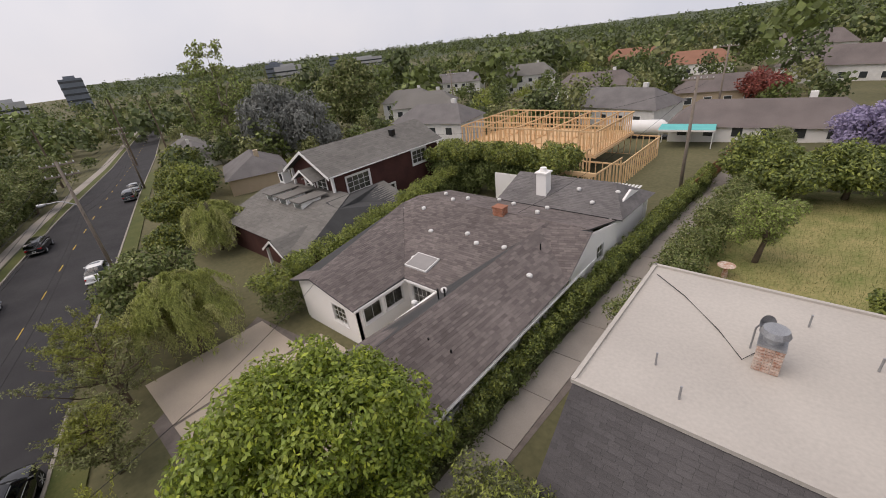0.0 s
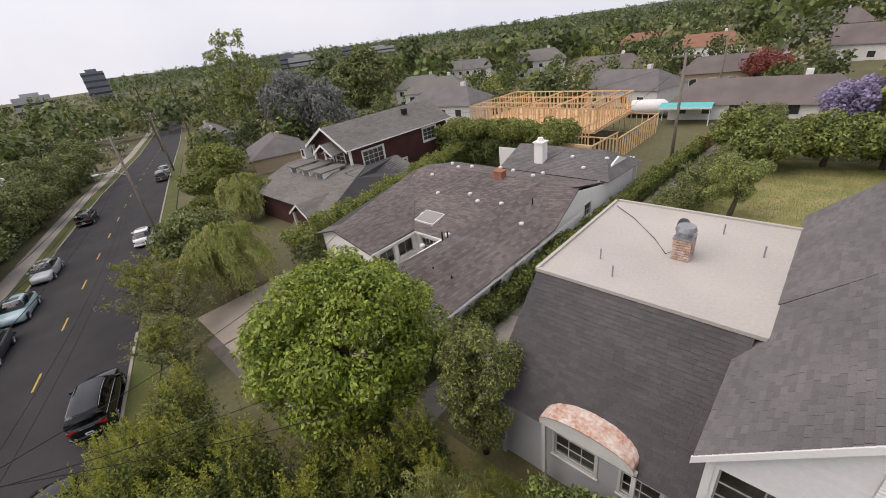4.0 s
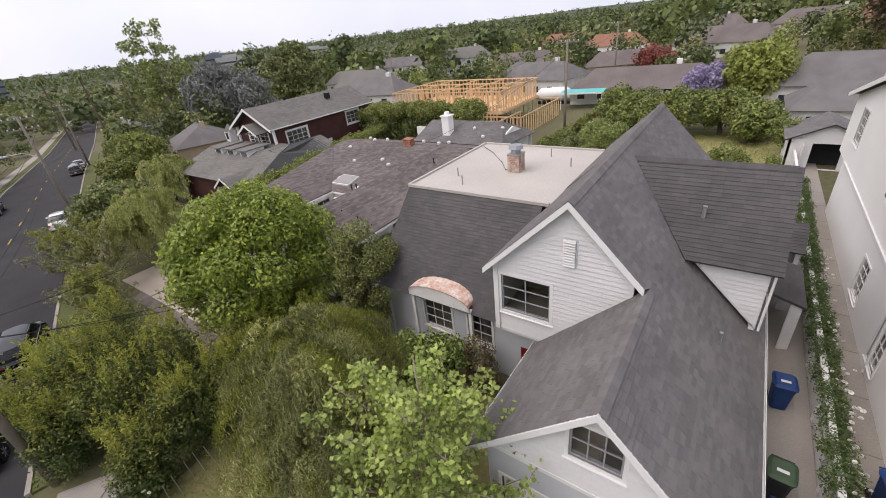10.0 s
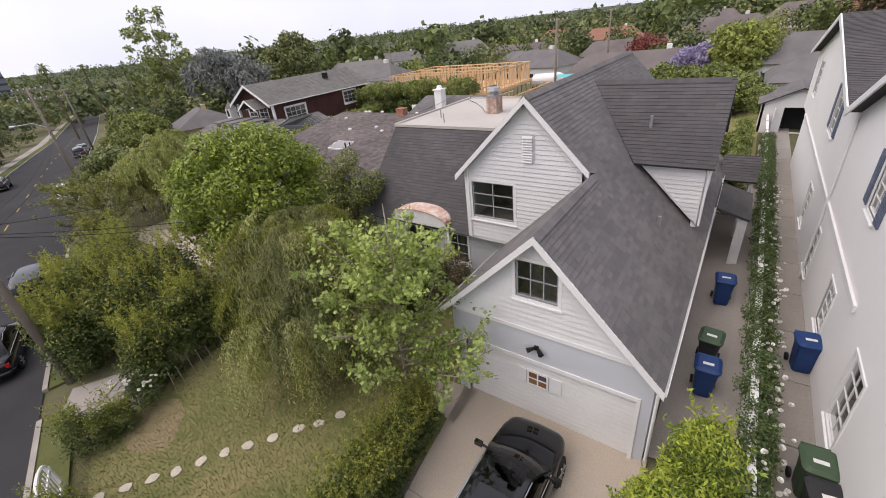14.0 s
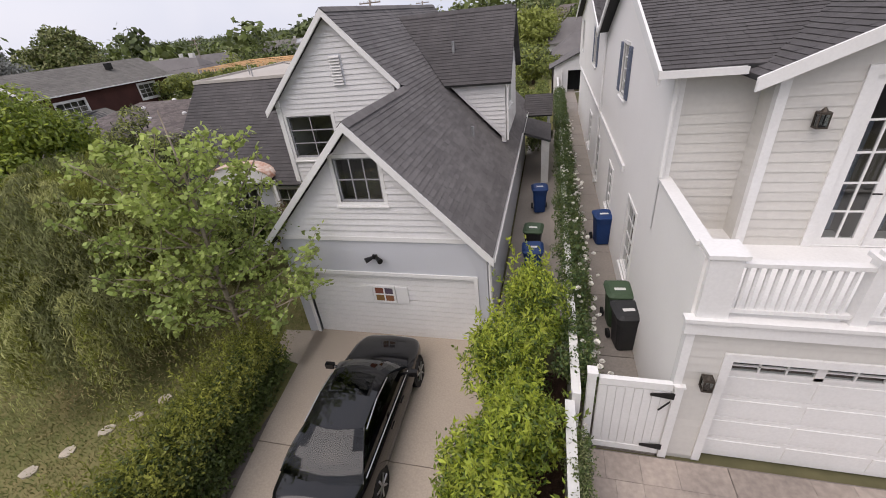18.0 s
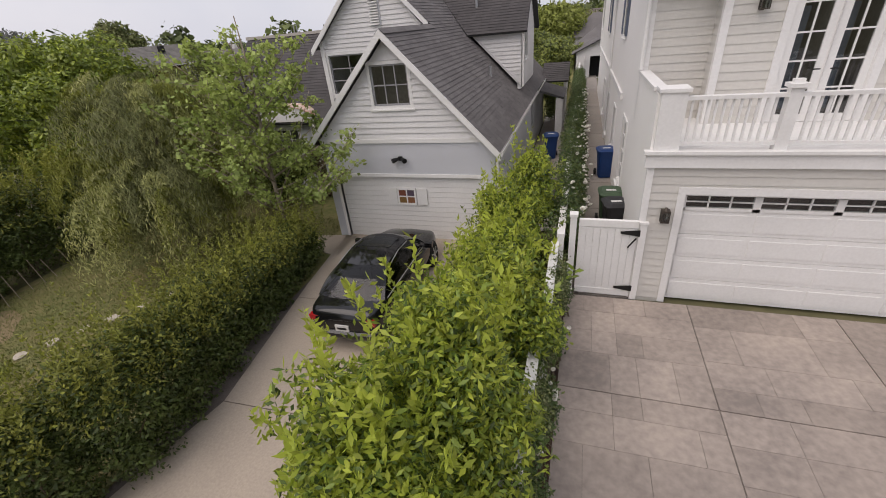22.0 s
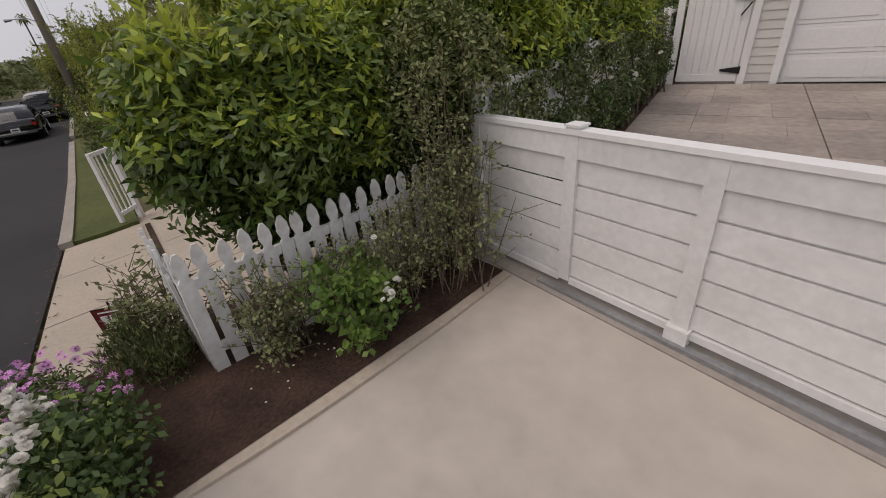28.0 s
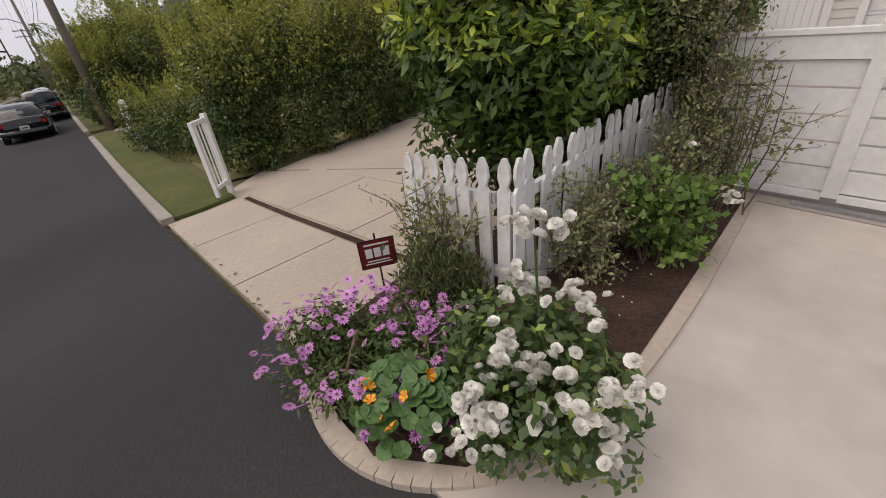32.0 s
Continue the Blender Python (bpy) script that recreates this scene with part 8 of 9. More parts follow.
db = shrub("daisy_bush", "spreading purple daisy bush at the kerb", (3.03, -13.92, gz(3.0, -13.9)), [(0, -0.1, 0.2, 0.62, 0.45, 0.24), (-0.25, -0.1, 0.15, 0.4, 0.4, 0.2), (0.3, 0.1, 0.28, 0.35, 0.35, 0.22)], [(L_DAISY, 1.0)], 7000, (0.045, 0.014), clump=0.13, category="flowers")
def dome(n, cx, cy, rx, ry, h, z0=0.06):
    out = []
    for _ in range(n):
        a, r = random.uniform(0, 6.28), math.sqrt(random.random())
        out.append((cx + rx * r * math.cos(a), cy + ry * r * math.sin(a), z0 + h * math.sqrt(max(0.0, 1 - r * r * 0.92)) + random.uniform(-0.01, 0.03)))
    return out
for _ in range(36):
    c = dome(1, 0, -0.04, 0.64, 0.5, 0.4)[0]
    blossoms(db, [(c[0] + random.gauss(0, 0.055), c[1] + random.gauss(0, 0.055), c[2] + random.uniform(-0.02, 0.02)) for _ in range(random.randint(3, 8))], DAISY, 0.95, 1.4, 40, "flower")
blossoms(db, dome(40, -0.15, -0.1, 0.6, 0.4, 0.3), DAISY, 0.6, 1.0, 45, "flower")
# nasturtiums
M_NAST = mat("nasturtium_leaf", (0.06, 0.125, 0.042), (0.095, 0.17, 0.055), 12, 60, 0.5, 0.05, vary=0.2)
M_NASTF = mat("orange_petal", (0.75, 0.25, 0.015), (0.7, 0.36, 0.03), 9, 40, 0.6, 0, vary=0.15)
g = Geo()
g.v = [(0, 0, 0.0)] + [(0.042 * math.cos(2 * math.pi * k / 11) * (1 + 0.05 * (k % 2)), 0.042 * math.sin(2 * math.pi * k / 11), 0.008 + 0.004 * (k % 2)) for k in range(11)]
g.f = [(0, 1 + k, 1 + (k + 1) % 11) for k in range(11)]
NLEAF = g.mesh("leaf", M_NAST)
co = [[[0, 0, 0], [math.cos(a - 0.5) * 0.028, math.sin(a - 0.5) * 0.028, 0.02], [math.cos(a) * 0.036, math.sin(a) * 0.036, 0.018], [math.cos(a + 0.5) * 0.028, math.sin(a + 0.5) * 0.028, 0.02]] for a in (2 * math.pi * k / 5 for k in range(5))]
NFLOWER = quads_mesh("nasturtium_flower", np.array(co), M_NASTF)
nb_ = thing("nasturtium", "round-leaved nasturtium with orange flowers", "flowers", at=(3.47, -14.18, gz(3.5, -14.2)))
blossoms(nb_, dome(150, 0, 0, 0.32, 0.24, 0.26, 0.06), NLEAF, 0.5, 1.1, 22, "leaf")
g = Geo()
for x, y, z in dome(30, 0, 0, 0.26, 0.2, 0.28, 0.06):
    g.tube([(x * 0.4, y * 0.4, -0.04), (x, y, z)], 0.003, 4, False)
part("stem", g, M_NAST, nb_)
blossoms(nb_, [(-0.14, -0.1, 0.3), (-0.1, -0.15, 0.28), (0.06, -0.1, 0.34), (0.0, -0.2, 0.27), (0.07, -0.22, 0.28), (0.1, 0.02, 0.36), (-0.18, -0.08, 0.28)], NFLOWER, 0.7, 1.0, 50, "flower")
shrub("dark_rosemary", "dark upright rosemary by the picket fence", (3.07, -13.36, gz(3.1, -13.4)), [(0, 0, 0.28, 0.24, 0.22, 0.28), (0.2, 0.05, 0.25, 0.2, 0.18, 0.22)], [(L_DARK, 0.8), (L_OLIVE, 0.3)], 3200, (0.05, 0.01), clump=0.11, droop=-1.2)
# raised kerb of the bed
kb = thing("bed_kerb", "worn concrete kerb round the flower bed", "kerb")
line = [(4.86, -11.2), (4.69, -12.0), (4.47, -13.0), (4.25, -13.75), (4.08, -14.12), (3.8, -14.34), (3.5, -14.45), (3.15, -14.42), (2.75, -14.2)]
for _ in range(2):
    line = [line[0]] + [q for a, b in zip(line, line[1:]) for q in ((a[0] * 0.75 + b[0] * 0.25, a[1] * 0.75 + b[1] * 0.25), (a[0] * 0.25 + b[0] * 0.75, a[1] * 0.25 + b[1] * 0.75))] + [line[-1]]
for (ax, ay), (bx, by_) in zip(line, line[1:]):
    d = Vector((bx - ax, by_ - ay, 0)).normalized()
    n = Vector((d.y, -d.x, 0)) * -0.055
    a, b = Vector((ax, ay, 0)), Vector((bx, by_, 0))
    g = Geo()
    g.solid([a - n + Vector((0, 0, gz(ax, ay) - 0.1)), b - n + Vector((0, 0, gz(bx, by_) - 0.1)), b + n + Vector((0, 0, gz(bx, by_) - 0.1)), a + n + Vector((0, 0, gz(ax, ay) - 0.1))], (0, 0, 0.145))
    part("kerb_stone", g, M_CONC, kb)
for i, y in enumerate((-4.4, -6.0, -7.5, -9.0, -10.4)):
    shrub("fence_creeper", "small-leaved creeper hanging over the white fence", (4.78 + 0.04 * (y + 3), y + 0.3, gz(4.6, y)), [(0.02, 0, 1.3, 0.22, 0.8, 0.35), (0.08, 0.2, 0.8, 0.16, 0.5, 0.5)], [(L_HEDGE, 0.6), (L_THYME, 0.5)], 2600, (0.05, 0.028), "fence creepers", clump=0.14, category="creeper")
# petals and litter on the soil
lt = []
for _ in range(26):
    u, v = random.random(), random.random()
    x, y = 4.05 + 0.5 * u - 0.35 * v, -11.5 - 2.2 * v + 0.3 * u
    lt.append((x, y, gz(x, y) + 0.075 + random.uniform(0, 0.02)))
pl = np.array(lt)
tagged(new("fallen_petals", quads_mesh("fallen_petals", leaves(pl, np.tile([0, 0, 1.0], (len(pl), 1)), 0.02, 0.015, 0, 0.3), M_PETAL)), "white rose petals fallen on the mulch", "petals", "", "stuff")
kl = np.array([tuple(st(random.uniform(-3.0, 8), K0 - abs(random.gauss(0.02, 0.05)))) for _ in range(170)] + [tuple(st(random.uniform(-6.4, -1.7), K0 + random.gauss(0.06, 0.05), 0.02)) for _ in range(50)])
kl[:, 2] += 0.012
tagged(new("kerb_litter", quads_mesh("kerb_litter", leaves(kl, np.tile([0, 0, 1.0], (len(kl), 1)), 0.045, 0.022, 0, 0.25), L_BROWN)), "dry fallen leaves along the kerb", "leaf litter", "", "stuff")
# security sign on a stake
sg = thing("yard_sign", "small dark red yard sign on a black stake", "sign", at=(2.6, -13.3, gz(2.6, -13.3) + 0.03), rz=46)
sg.matrix_basis = sg.matrix_basis @ Matrix.Scale(0.8, 4)
part("stake", Geo().tube([(0, 0, -0.05), (0, 0.01, 0.62)], 0.009, 6), M_BLACKMETAL, sg)
brd = part("board", Geo().box(-0.15, -0.012, 0.3, 0.15, -0.002, 0.56), mat("dark_red_sign", (0.16, 0.02, 0.02), (0.12, 0.016, 0.016), 3, 30, 0.4, 0), sg)
part("rim", Geo().box(-0.16, -0.009, 0.29, 0.16, 0.0, 0.57), M_BLACKMETAL, brd)
part("white_band", Geo().box(-0.12, -0.015, 0.335, 0.12, -0.012, 0.345).box(-0.1, -0.015, 0.36, 0.1, -0.012, 0.37).box(-0.11, -0.015, 0.52, 0.11, -0.012, 0.535), M_WHITE, brd)
for x in (-0.075, 0.0, 0.075):
    part("emblem_block", Geo().box(x - 0.03, -0.016, 0.4, x + 0.03, -0.012, 0.49), M_WHITE, brd)

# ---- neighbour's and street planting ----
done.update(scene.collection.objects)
hedge("boundary_hedge", "long clipped green hedge beside the low house", [(-33.6, 9), (-34.6, 13), (-35.4, 20), (-37.6, 28), (-39.2, 36), (-41, 46)], 1.9, 0.0, 3.9, [(L_MID, 0.45), (L_YEL, 0.9)], 2300, (0.2, 0.1), 0.45, 0.3, stems=False)
hedge("alley_hedge", "clipped hedge between the low house and the alley", [(-16.4, 6.9), (-16.3, 18.6), (-15.7, 34.7), (-14.6, 49.7)], 0.95, 0.0, 2.1, [(L_MID, 0.65), (L_YEL, 0.55)], 2200, (0.15, 0.08), 0.32, 0.4, stems=False)
hedge("tall_screen", "tall dense green screen before the timber frame", [(-42.5, 38), (-34, 39.5), (-25.0, 38.6)], 4.0, 0.0, 6.0, [(L_MID, 0.8), (L_BRUSH, 0.6), (L_YEL, 0.6)], 3600, (0.28, 0.14), 0.8, 0.3, stems=False)
hedge("alley_shrubs", "loose grey-green shrubs along the alley", [(-12.8, 19.7), (-11.8, 34.7), (-10.6, 54), (-9.8, 66)], 2.2, 0.0, 2.6, [(L_MID, 0.6), (L_OLIVE, 0.5)], 1500, (0.2, 0.09), 0.6, 0.4, lumpy=0.7, stems=False)
hedge("far_side_hedge", "dark hedges across the street", [tuple(st(8, -30.5)[:2]), tuple(st(60, -31)[:2]), tuple(st(120, -31)[:2])], 4.0, 0.0, 3.4, [(L_MID, 0.6), (L_OLIVE, 0.5)], 700, (0.4, 0.2), 0.9, 0.4, lumpy=1.2, stems=False)


def T(name, label, x, y, h, r, mats, n, leaf, clump, droop=0.0, cz=None, bark=None, shell=0.5, rz=None):
    rz_ = rz or h * 0.36
    return tree(name, label, (x, y, gz(x, y)), h, (r, r, rz_), cz or (h - rz_), mats, n, leaf, max(30, int(60 * r / 3)), clump, 0.05 * r + 0.08, droop=droop, bark=bark, shell=shell)


weeping("weeping_willow", "soft weeping pepper tree with trailing yellow-green foliage", (-35.2, 4.6, gz(-33, 4)), 5.9, 2.45, 1900, 26, (0.24, 0.055), (L_WILLOW, L_WILLOW, L_PEPPER), (0.8, 3.2))
weeping("weeping_willow", "soft weeping pepper tree in a front garden", (-53, 13.3, gz(-50, 12)), 5.2, 2.6, 900, 24, (0.34, 0.08), (L_WILLOW, L_WILLOW, L_PEPPER), (0.8, 3.0))
for s_, n_, h_, r_ in ((66, -6.5, 5.0, 2.6), (76, -5.0, 6.5, 3.0), (88, -6.0, 5.5, 2.8), (100, -4.5, 7.0, 3.4), (58, -7.5, 3.0, 1.6)):
    p_ = st(s_, n_)
    T("garden_tree", "leafy green garden tree along the street", p_.x, p_.y, h_, r_, [(L_MID, 0.6), (L_BRUSH, 0.6)], 7000, (0.34, 0.18), 0.8)
for s_, n_, h_, r_ in ((31, -28.5, 5.5, 3.0), (38, -29.5, 7.0, 3.6), (45, -28.5, 6.0, 3.2), (52, -30, 8.0, 4.0), (60, -29, 6.5, 3.4), (69, -29.5, 8.0, 3.8), (79, -28.5, 7.0, 3.4), (90, -29.5, 8.5, 4.2), (104, -29, 8.0, 4.0), (118, -30, 9.0, 4.4)):
    p_ = st(s_, n_)
    T("street_tree", "dense dark green garden tree across the street", p_.x, p_.y, h_, r_, [(L_MID, 0.6), (L_OLIVE, 0.5)], 6000, (0.38, 0.2), 0.9)
T("slim_cypress", "tall slim dark cypress on the skyline", 22, 330, 21, 2.6, [(L_DARK, 1.0)], 1500, (1.2, 0.6), 1.6, rz=10)
T("garden_tree", "round dark green tree beside the street", -41, 4.6, 6.2, 3.2, [(L_MID, 0.7), (L_OLIVE, 0.4)], 9000, (0.3, 0.16), 0.8)
for x, y, r, h in ((-33.6, 0.2, 3.6, 5.6), (-38.0, -0.2, 3.0, 5.2), (-29.0, -1.4, 2.4, 4.4)):
    open_tree("gnarled_tree", "low gnarled grey-green tree with open twisted limbs", (x, y, gz(x, y)), h, r, 26, (0.14, 0.06), (L_OLIVE, L_BRUSH), 40, M_BARK, 0.13)
T("sycamore_tree", "tall airy sycamore with pale trunk", -101, 37, 25, 5.6, [(L_OLIVE, 0.6), (L_SYCA, 0.4)], 6500, (0.55, 0.35), 0.9, bark=M_BARK_PALE, rz=10.5, shell=0.1)
T("blue_cypress", "broad blue-grey cypress behind the red house", -90, 41.7, 15, 6.4, [(L_BLUE, 1.0)], 13000, (0.75, 0.28), 1.5, 0.6, rz=7.2)
T("blue_cypress", "broad blue-grey cypress behind the red house", -84, 46, 12.5, 5.2, [(L_BLUE, 1.0)], 8000, (0.75, 0.28), 1.4, 0.6, rz=6.0)
T("garden_tree", "leafy yellow-green tree in a front garden", -72, 18, 6.5, 3.0, [(L_YEL, 0.7), (L_MID, 0.4)], 6000, (0.45, 0.25), 0.9)
T("garden_tree", "large pale green sycamore behind the houses", -112, 78, 18, 8.5, [(L_OLIVE, 0.6), (L_MID, 0.5)], 11000, (0.9, 0.5), 1.8, rz=8)
T("garden_tree", "feathery green tree on the back lawn", -8.5, 33, 5.5, 2.0, [(L_OLIVE, 0.5), (L_SYCA, 0.6)], 8000, (0.22, 0.08), 0.6)
for x, y, h, r in ((-8, 46, 4.6, 2.8), (-4, 48, 4.8, 3.0), (0, 48, 4.4, 2.8), (-11, 50, 4.8, 2.6), (3, 45, 3.6, 2.2)):
    T("garden_tree", "dense green tree behind the lawn", x, y, h, r, [(L_MID, 0.7), (L_YEL, 0.4)], 9000, (0.35, 0.17), 0.9)
T("jacaranda_tree", "jacaranda tree covered in violet blossom", -2.4, 62, 5.5, 3.2, [(L_PURPLE, 1.0)], 7000, (0.4, 0.25), 1.0)
T("garden_tree", "bright yellow-green tree among the far roofs", 2.2, 60, 8.0, 3.6, [(L_YEL, 1.0)], 7000, (0.5, 0.28), 1.1)
T("garden_tree", "large dark red-brown leaved tree", 24, 105, 15, 8, [(L_BROWN, 0.6), (L_DARK, 0.4)], 8000, (0.9, 0.5), 1.8)
T("garden_tree", "large dark red-brown leaved tree", 34, 98, 14, 7, [(L_BROWN, 0.6), (L_DARK, 0.4)], 7000, (0.9, 0.5), 1.8)
T("red_bush", "dark red bougainvillea among far gardens", -16, 98, 6, 3.6, [(L_REDBUSH, 1.0)], 3000, (0.5, 0.3), 1.0)
for x, y, h, r in ((5.3, 40, 3.0, 1.6), (1.5, 33, 2.6, 1.5), (2.8, 28, 2.2, 1.2), (-2, 27, 2.2, 1.2)):
    T("garden_shrub", "rounded garden shrub on the back lawn", x, y, h, r, [(L_MID, 0.6), (L_YEL, 0.4)], 4500, (0.2, 0.1), 0.5)
hedge("garden_hedge", "leafy hedge beside the white fence", [(4.2, 17), (4.3, 34)], 0.8, 0, 1.9, [(L_MID, 0.6), (L_YEL, 0.4)], 1500, (0.13, 0.07), 0.3, 0.4, stems=False)


def palm(x, y, h):
    ob = thing("palm_tree", "tall slim palm with a round head", "palm tree", "palms", (x, y, gz(x, y)))
    part("trunk", Geo().tube([(0, 0, -0.3), (0.3, 0, h * 0.5), (0.1, 0, h)], [0.28, 0.2, 0.18], 8), M_BARK, ob)
    g = Geo()
    for k in range(44):
        a, e = random.uniform(0, 6.28), random.uniform(-0.7, 1.1)
        d = Vector((math.cos(a) * math.cos(e), math.sin(a) * math.cos(e), math.sin(e)))
        p0 = Vector((0.1, 0, h))
        p1, p2 = p0 + d * 1.2, p0 + d * 2.1 - Vector((0, 0, 0.8))
        s = d.cross(Vector((0, 0, 1))).normalized() * 0.22
        g.face(p0, p1 - s, p2, p1 + s)
    part("fronds", g, L_MID, ob)
for t_, x, y, h in ((0, -150, 28, 19), (0, -155, 38, 18), (0, -140, 10, 15), (0, -300, 150, 26), (0, -190, 60, 17)):
    palm(x, y, h)


# ---- far houses ----
FW = [M_STUCCO_B, M_WHITE_OLD, M_SIDING_B, mat("tan_stucco", (0.5, 0.4, 0.28), (0.42, 0.33, 0.23), 0.5, 20, 0.9, 0.1)]
FR = [M_SHINGLE_R, M_SHINGLE_C, M_SHINGLE, mat("clay_roof", (0.3, 0.15, 0.1), (0.24, 0.12, 0.08), 0.4, 20, 0.9, 0.2)]
M_FARGLASS = mat("far_window_glass", (0.03, 0.035, 0.04), (0.05, 0.055, 0.06), 1, 10, 0.15, 0, spec=0.6)
def far_house(x, y, w, d, h, rz, fw, fr_, label):
    ob = thing("far_house", label, "house", "far houses", (x, y, gz(x, y) - 0.2), rz)
    part("wall", Geo().box(-w / 2, -d / 2, -1, w / 2, d / 2, h), fw, ob)
    r = d * 0.28
    g = Geo()
    e = 0.5
    g.v = [(-w / 2 - e, -d / 2 - e, h - 0.1), (w / 2 + e, -d / 2 - e, h - 0.1), (w / 2 + e, d / 2 + e, h - 0.1), (-w / 2 - e, d / 2 + e, h - 0.1), (-w / 2 + d * 0.3, 0, h + r), (w / 2 - d * 0.3, 0, h + r)]
    g.f = [(0, 1, 5, 4), (1, 2, 5), (2, 3, 4, 5), (3, 0, 4), (3, 2, 1, 0)]
    roof = part("roof", g, fr_, ob)
    part("chimney", Geo().box(w * 0.2, 0.3, h, w * 0.2 + 0.8, 1.0, h + r + 0.7), fw, roof)
    for s in range(2 if h > 4.5 else 1):
        for k in range(max(2, int(w / 3.5))):
            xx = -w / 2 + 1.2 + k * 3.3
            win = part("window", Geo().box(xx - 0.1, -d / 2 - 0.06, 0.8 + s * 2.7, xx + 1.3, -d / 2 - 0.01, 2.2 + s * 2.7), M_WHITE, ob)
            part("pane", Geo().box(xx, -d / 2 - 0.08, 0.9 + s * 2.7, xx + 1.2, -d / 2 - 0.065, 2.1 + s * 2.7), M_FARGLASS, win)
hs = ((-13, 74, 22, 10, 2.3, 5, 0, 1), (-36, 84, 18, 10, 3.4, -12, 1, 2), (-22, 102, 18, 9, 3.2, 20, 3, 1), (14, 62, 20, 10, 3.2, -6, 1, 2), (10, 50, 9, 7, 2.8, 0, 1, 2), (-82, 78, 15, 10, 5.6, 35, 1, 0), (-100, 90, 14, 10, 5.6, 35, 1, 0), (-78, 30, 12, 9, 3.0, -21, 3, 2), (-95, 50, 16, 10, 3.4, -20, 1, 2), (-60, 58, 14, 9, 5.6, 10, 1, 2),
      (-120, 60, 18, 12, 6.0, -20, 1, 1), (-55, 118, 20, 11, 3.4, 15, 0, 1), (-5, 130, 22, 12, 3.6, -10, 1, 1), (30, 128, 26, 14, 6.0, 8, 3, 3), (-90, 140, 20, 12, 5.8, 30, 1, 0), (-40, 160, 20, 12, 3.6, 10, 0, 3), (15, 170, 22, 12, 3.8, -5, 1, 1), (-130, 150, 22, 12, 5.6, 25, 1, 2), (60, 160, 24, 13, 6, 4, 1, 3), (-15, 200, 24, 14, 4, 6, 1, 1), (-75, 210, 24, 14, 4, 16, 3, 3))
for x, y, w, d, h, rz, a, b in hs:
    far_house(x, y, w, d, h, rz, FW[a], FR[b], "distant house with %s walls and a %s roof" % (("cream", "white", "pale", "tan")[a], ("taupe", "brown", "grey", "clay")[b]))
for s, n, w in ((22, -34, 14), (46, -35, 15), (70, -35, 14), (96, -36, 16), (124, -36, 15), (122, -2, 14), (150, -3, 14)):
    p = st(s, n)
    far_house(p.x, p.y, w, 9, 3.1, SANG + 90, FW[int(s) % 4], FR[int(s) % 3], "low stucco house along the street")
# pale sail canopy and pool terrace
cn = thing("canopy", "turquoise fabric canopy on white posts", "canopy", at=(-20.7, 66, gz(-20, 64)), rz=8)
part("fabric", Geo().box(-3.4, -2, 2.5, 3.4, 2, 2.58), mat("turquoise_fabric", (0.12, 0.5, 0.48), (0.1, 0.42, 0.42), 1, 10, 0.7, 0.05), cn)
for x in (-3.2, 3.2):
    for y in (-1.8, 1.8):
        part("post", Geo().tube([(x, y, -0.3), (x, y, 2.5)], 0.07, 6), M_WHITE, cn)
part("valance", Geo().box(-3.45, -2.05, 2.35, 3.45, -2.0, 2.58), M_WHITE, cn)
pp = thing("covered_boat", "white shrink-wrapped boat in a yard", "boat", at=(-27, 70, gz(-25, 68)), rz=0)
part("cover", Geo().tube([(-3.5, 0, 1.2), (-2.5, 0, 1.5), (2.0, 0, 1.6), (3.6, 0, 1.4)], [0.5, 1.1, 1.2, 0.4], 12), M_WHITE, pp, smooth=True)
part("trailer", Geo().box(-3, -0.8, -0.2, 3, 0.8, 0.4), M_BLACKMETAL, pp)
# garden bird bath
bb = thing("bird_bath", "rusty garden bird bath on the lawn", "bird bath", at=(-9.8, 30, gz(-9.8, 30)))
part("pedestal", Geo().tube([(0, 0, 0), (0, 0, 0.8)], [0.2, 0.12], 8), M_RUST, bb)
part("bowl", Geo().tube([(0, 0, 0.75), (0, 0, 0.95)], [0.2, 0.55], 12), M_RUST, bb)
# outhouse at the end of the side path
oh = thing("garden_studio", "small white garden studio with an open door", "shed", at=(7.5, 36, 0))
wall(oh, (0, 0, 0), (1, 0), [(-2.4, -0.2), (2.4, -0.2), (2.4, 2.5), (0, 3.6), (-2.4, 2.5)], M_SIDING, [(-0.9, 0.1, 0.9, 2.1)], name="front_wall")
wall(oh, (-2.4, 4, 0), (0, -1), [(0, -0.2), (4, -0.2), (4, 2.5), (0, 2.5)], M_SIDING, name="side_wall")
part("interior", Geo().box(-1.2, 1.5, 0.0, 1.2, 1.6, 2.3), M_DARK, oh)
shingles(oh, [(-2.7, -0.3, 2.4), (0, -0.3, 3.65), (0, 4.3, 3.65), (-2.7, 4.3, 2.4)], M_SHINGLE, 0.5, 0.25)
shingles(oh, [(0, -0.3, 3.65), (2.7, -0.3, 2.4), (2.7, 4.3, 2.4), (0, 4.3, 3.65)], M_SHINGLE, 0.5, 0.25)
part("door", Geo().box(-1.5, -0.6, 0.1, -1.44, 0.0, 2.1), M_WHITE, oh)
bq = thing("barbecue_counter", "tiled outdoor barbecue counter", "counter", at=(5.75, 27.5, 0))
part("base", Geo().box(-0.4, -1.2, 0, 0.4, 1.2, 0.85), M_STONE, bq)
part("top", Geo().box(-0.46, -1.26, 0.85, 0.46, 1.26, 0.92), M_CONC, bq)
part("grill", Geo().tube([(0, -0.4, 1.0), (0, 0.5, 1.0)], 0.28, 10), M_METAL, bq)

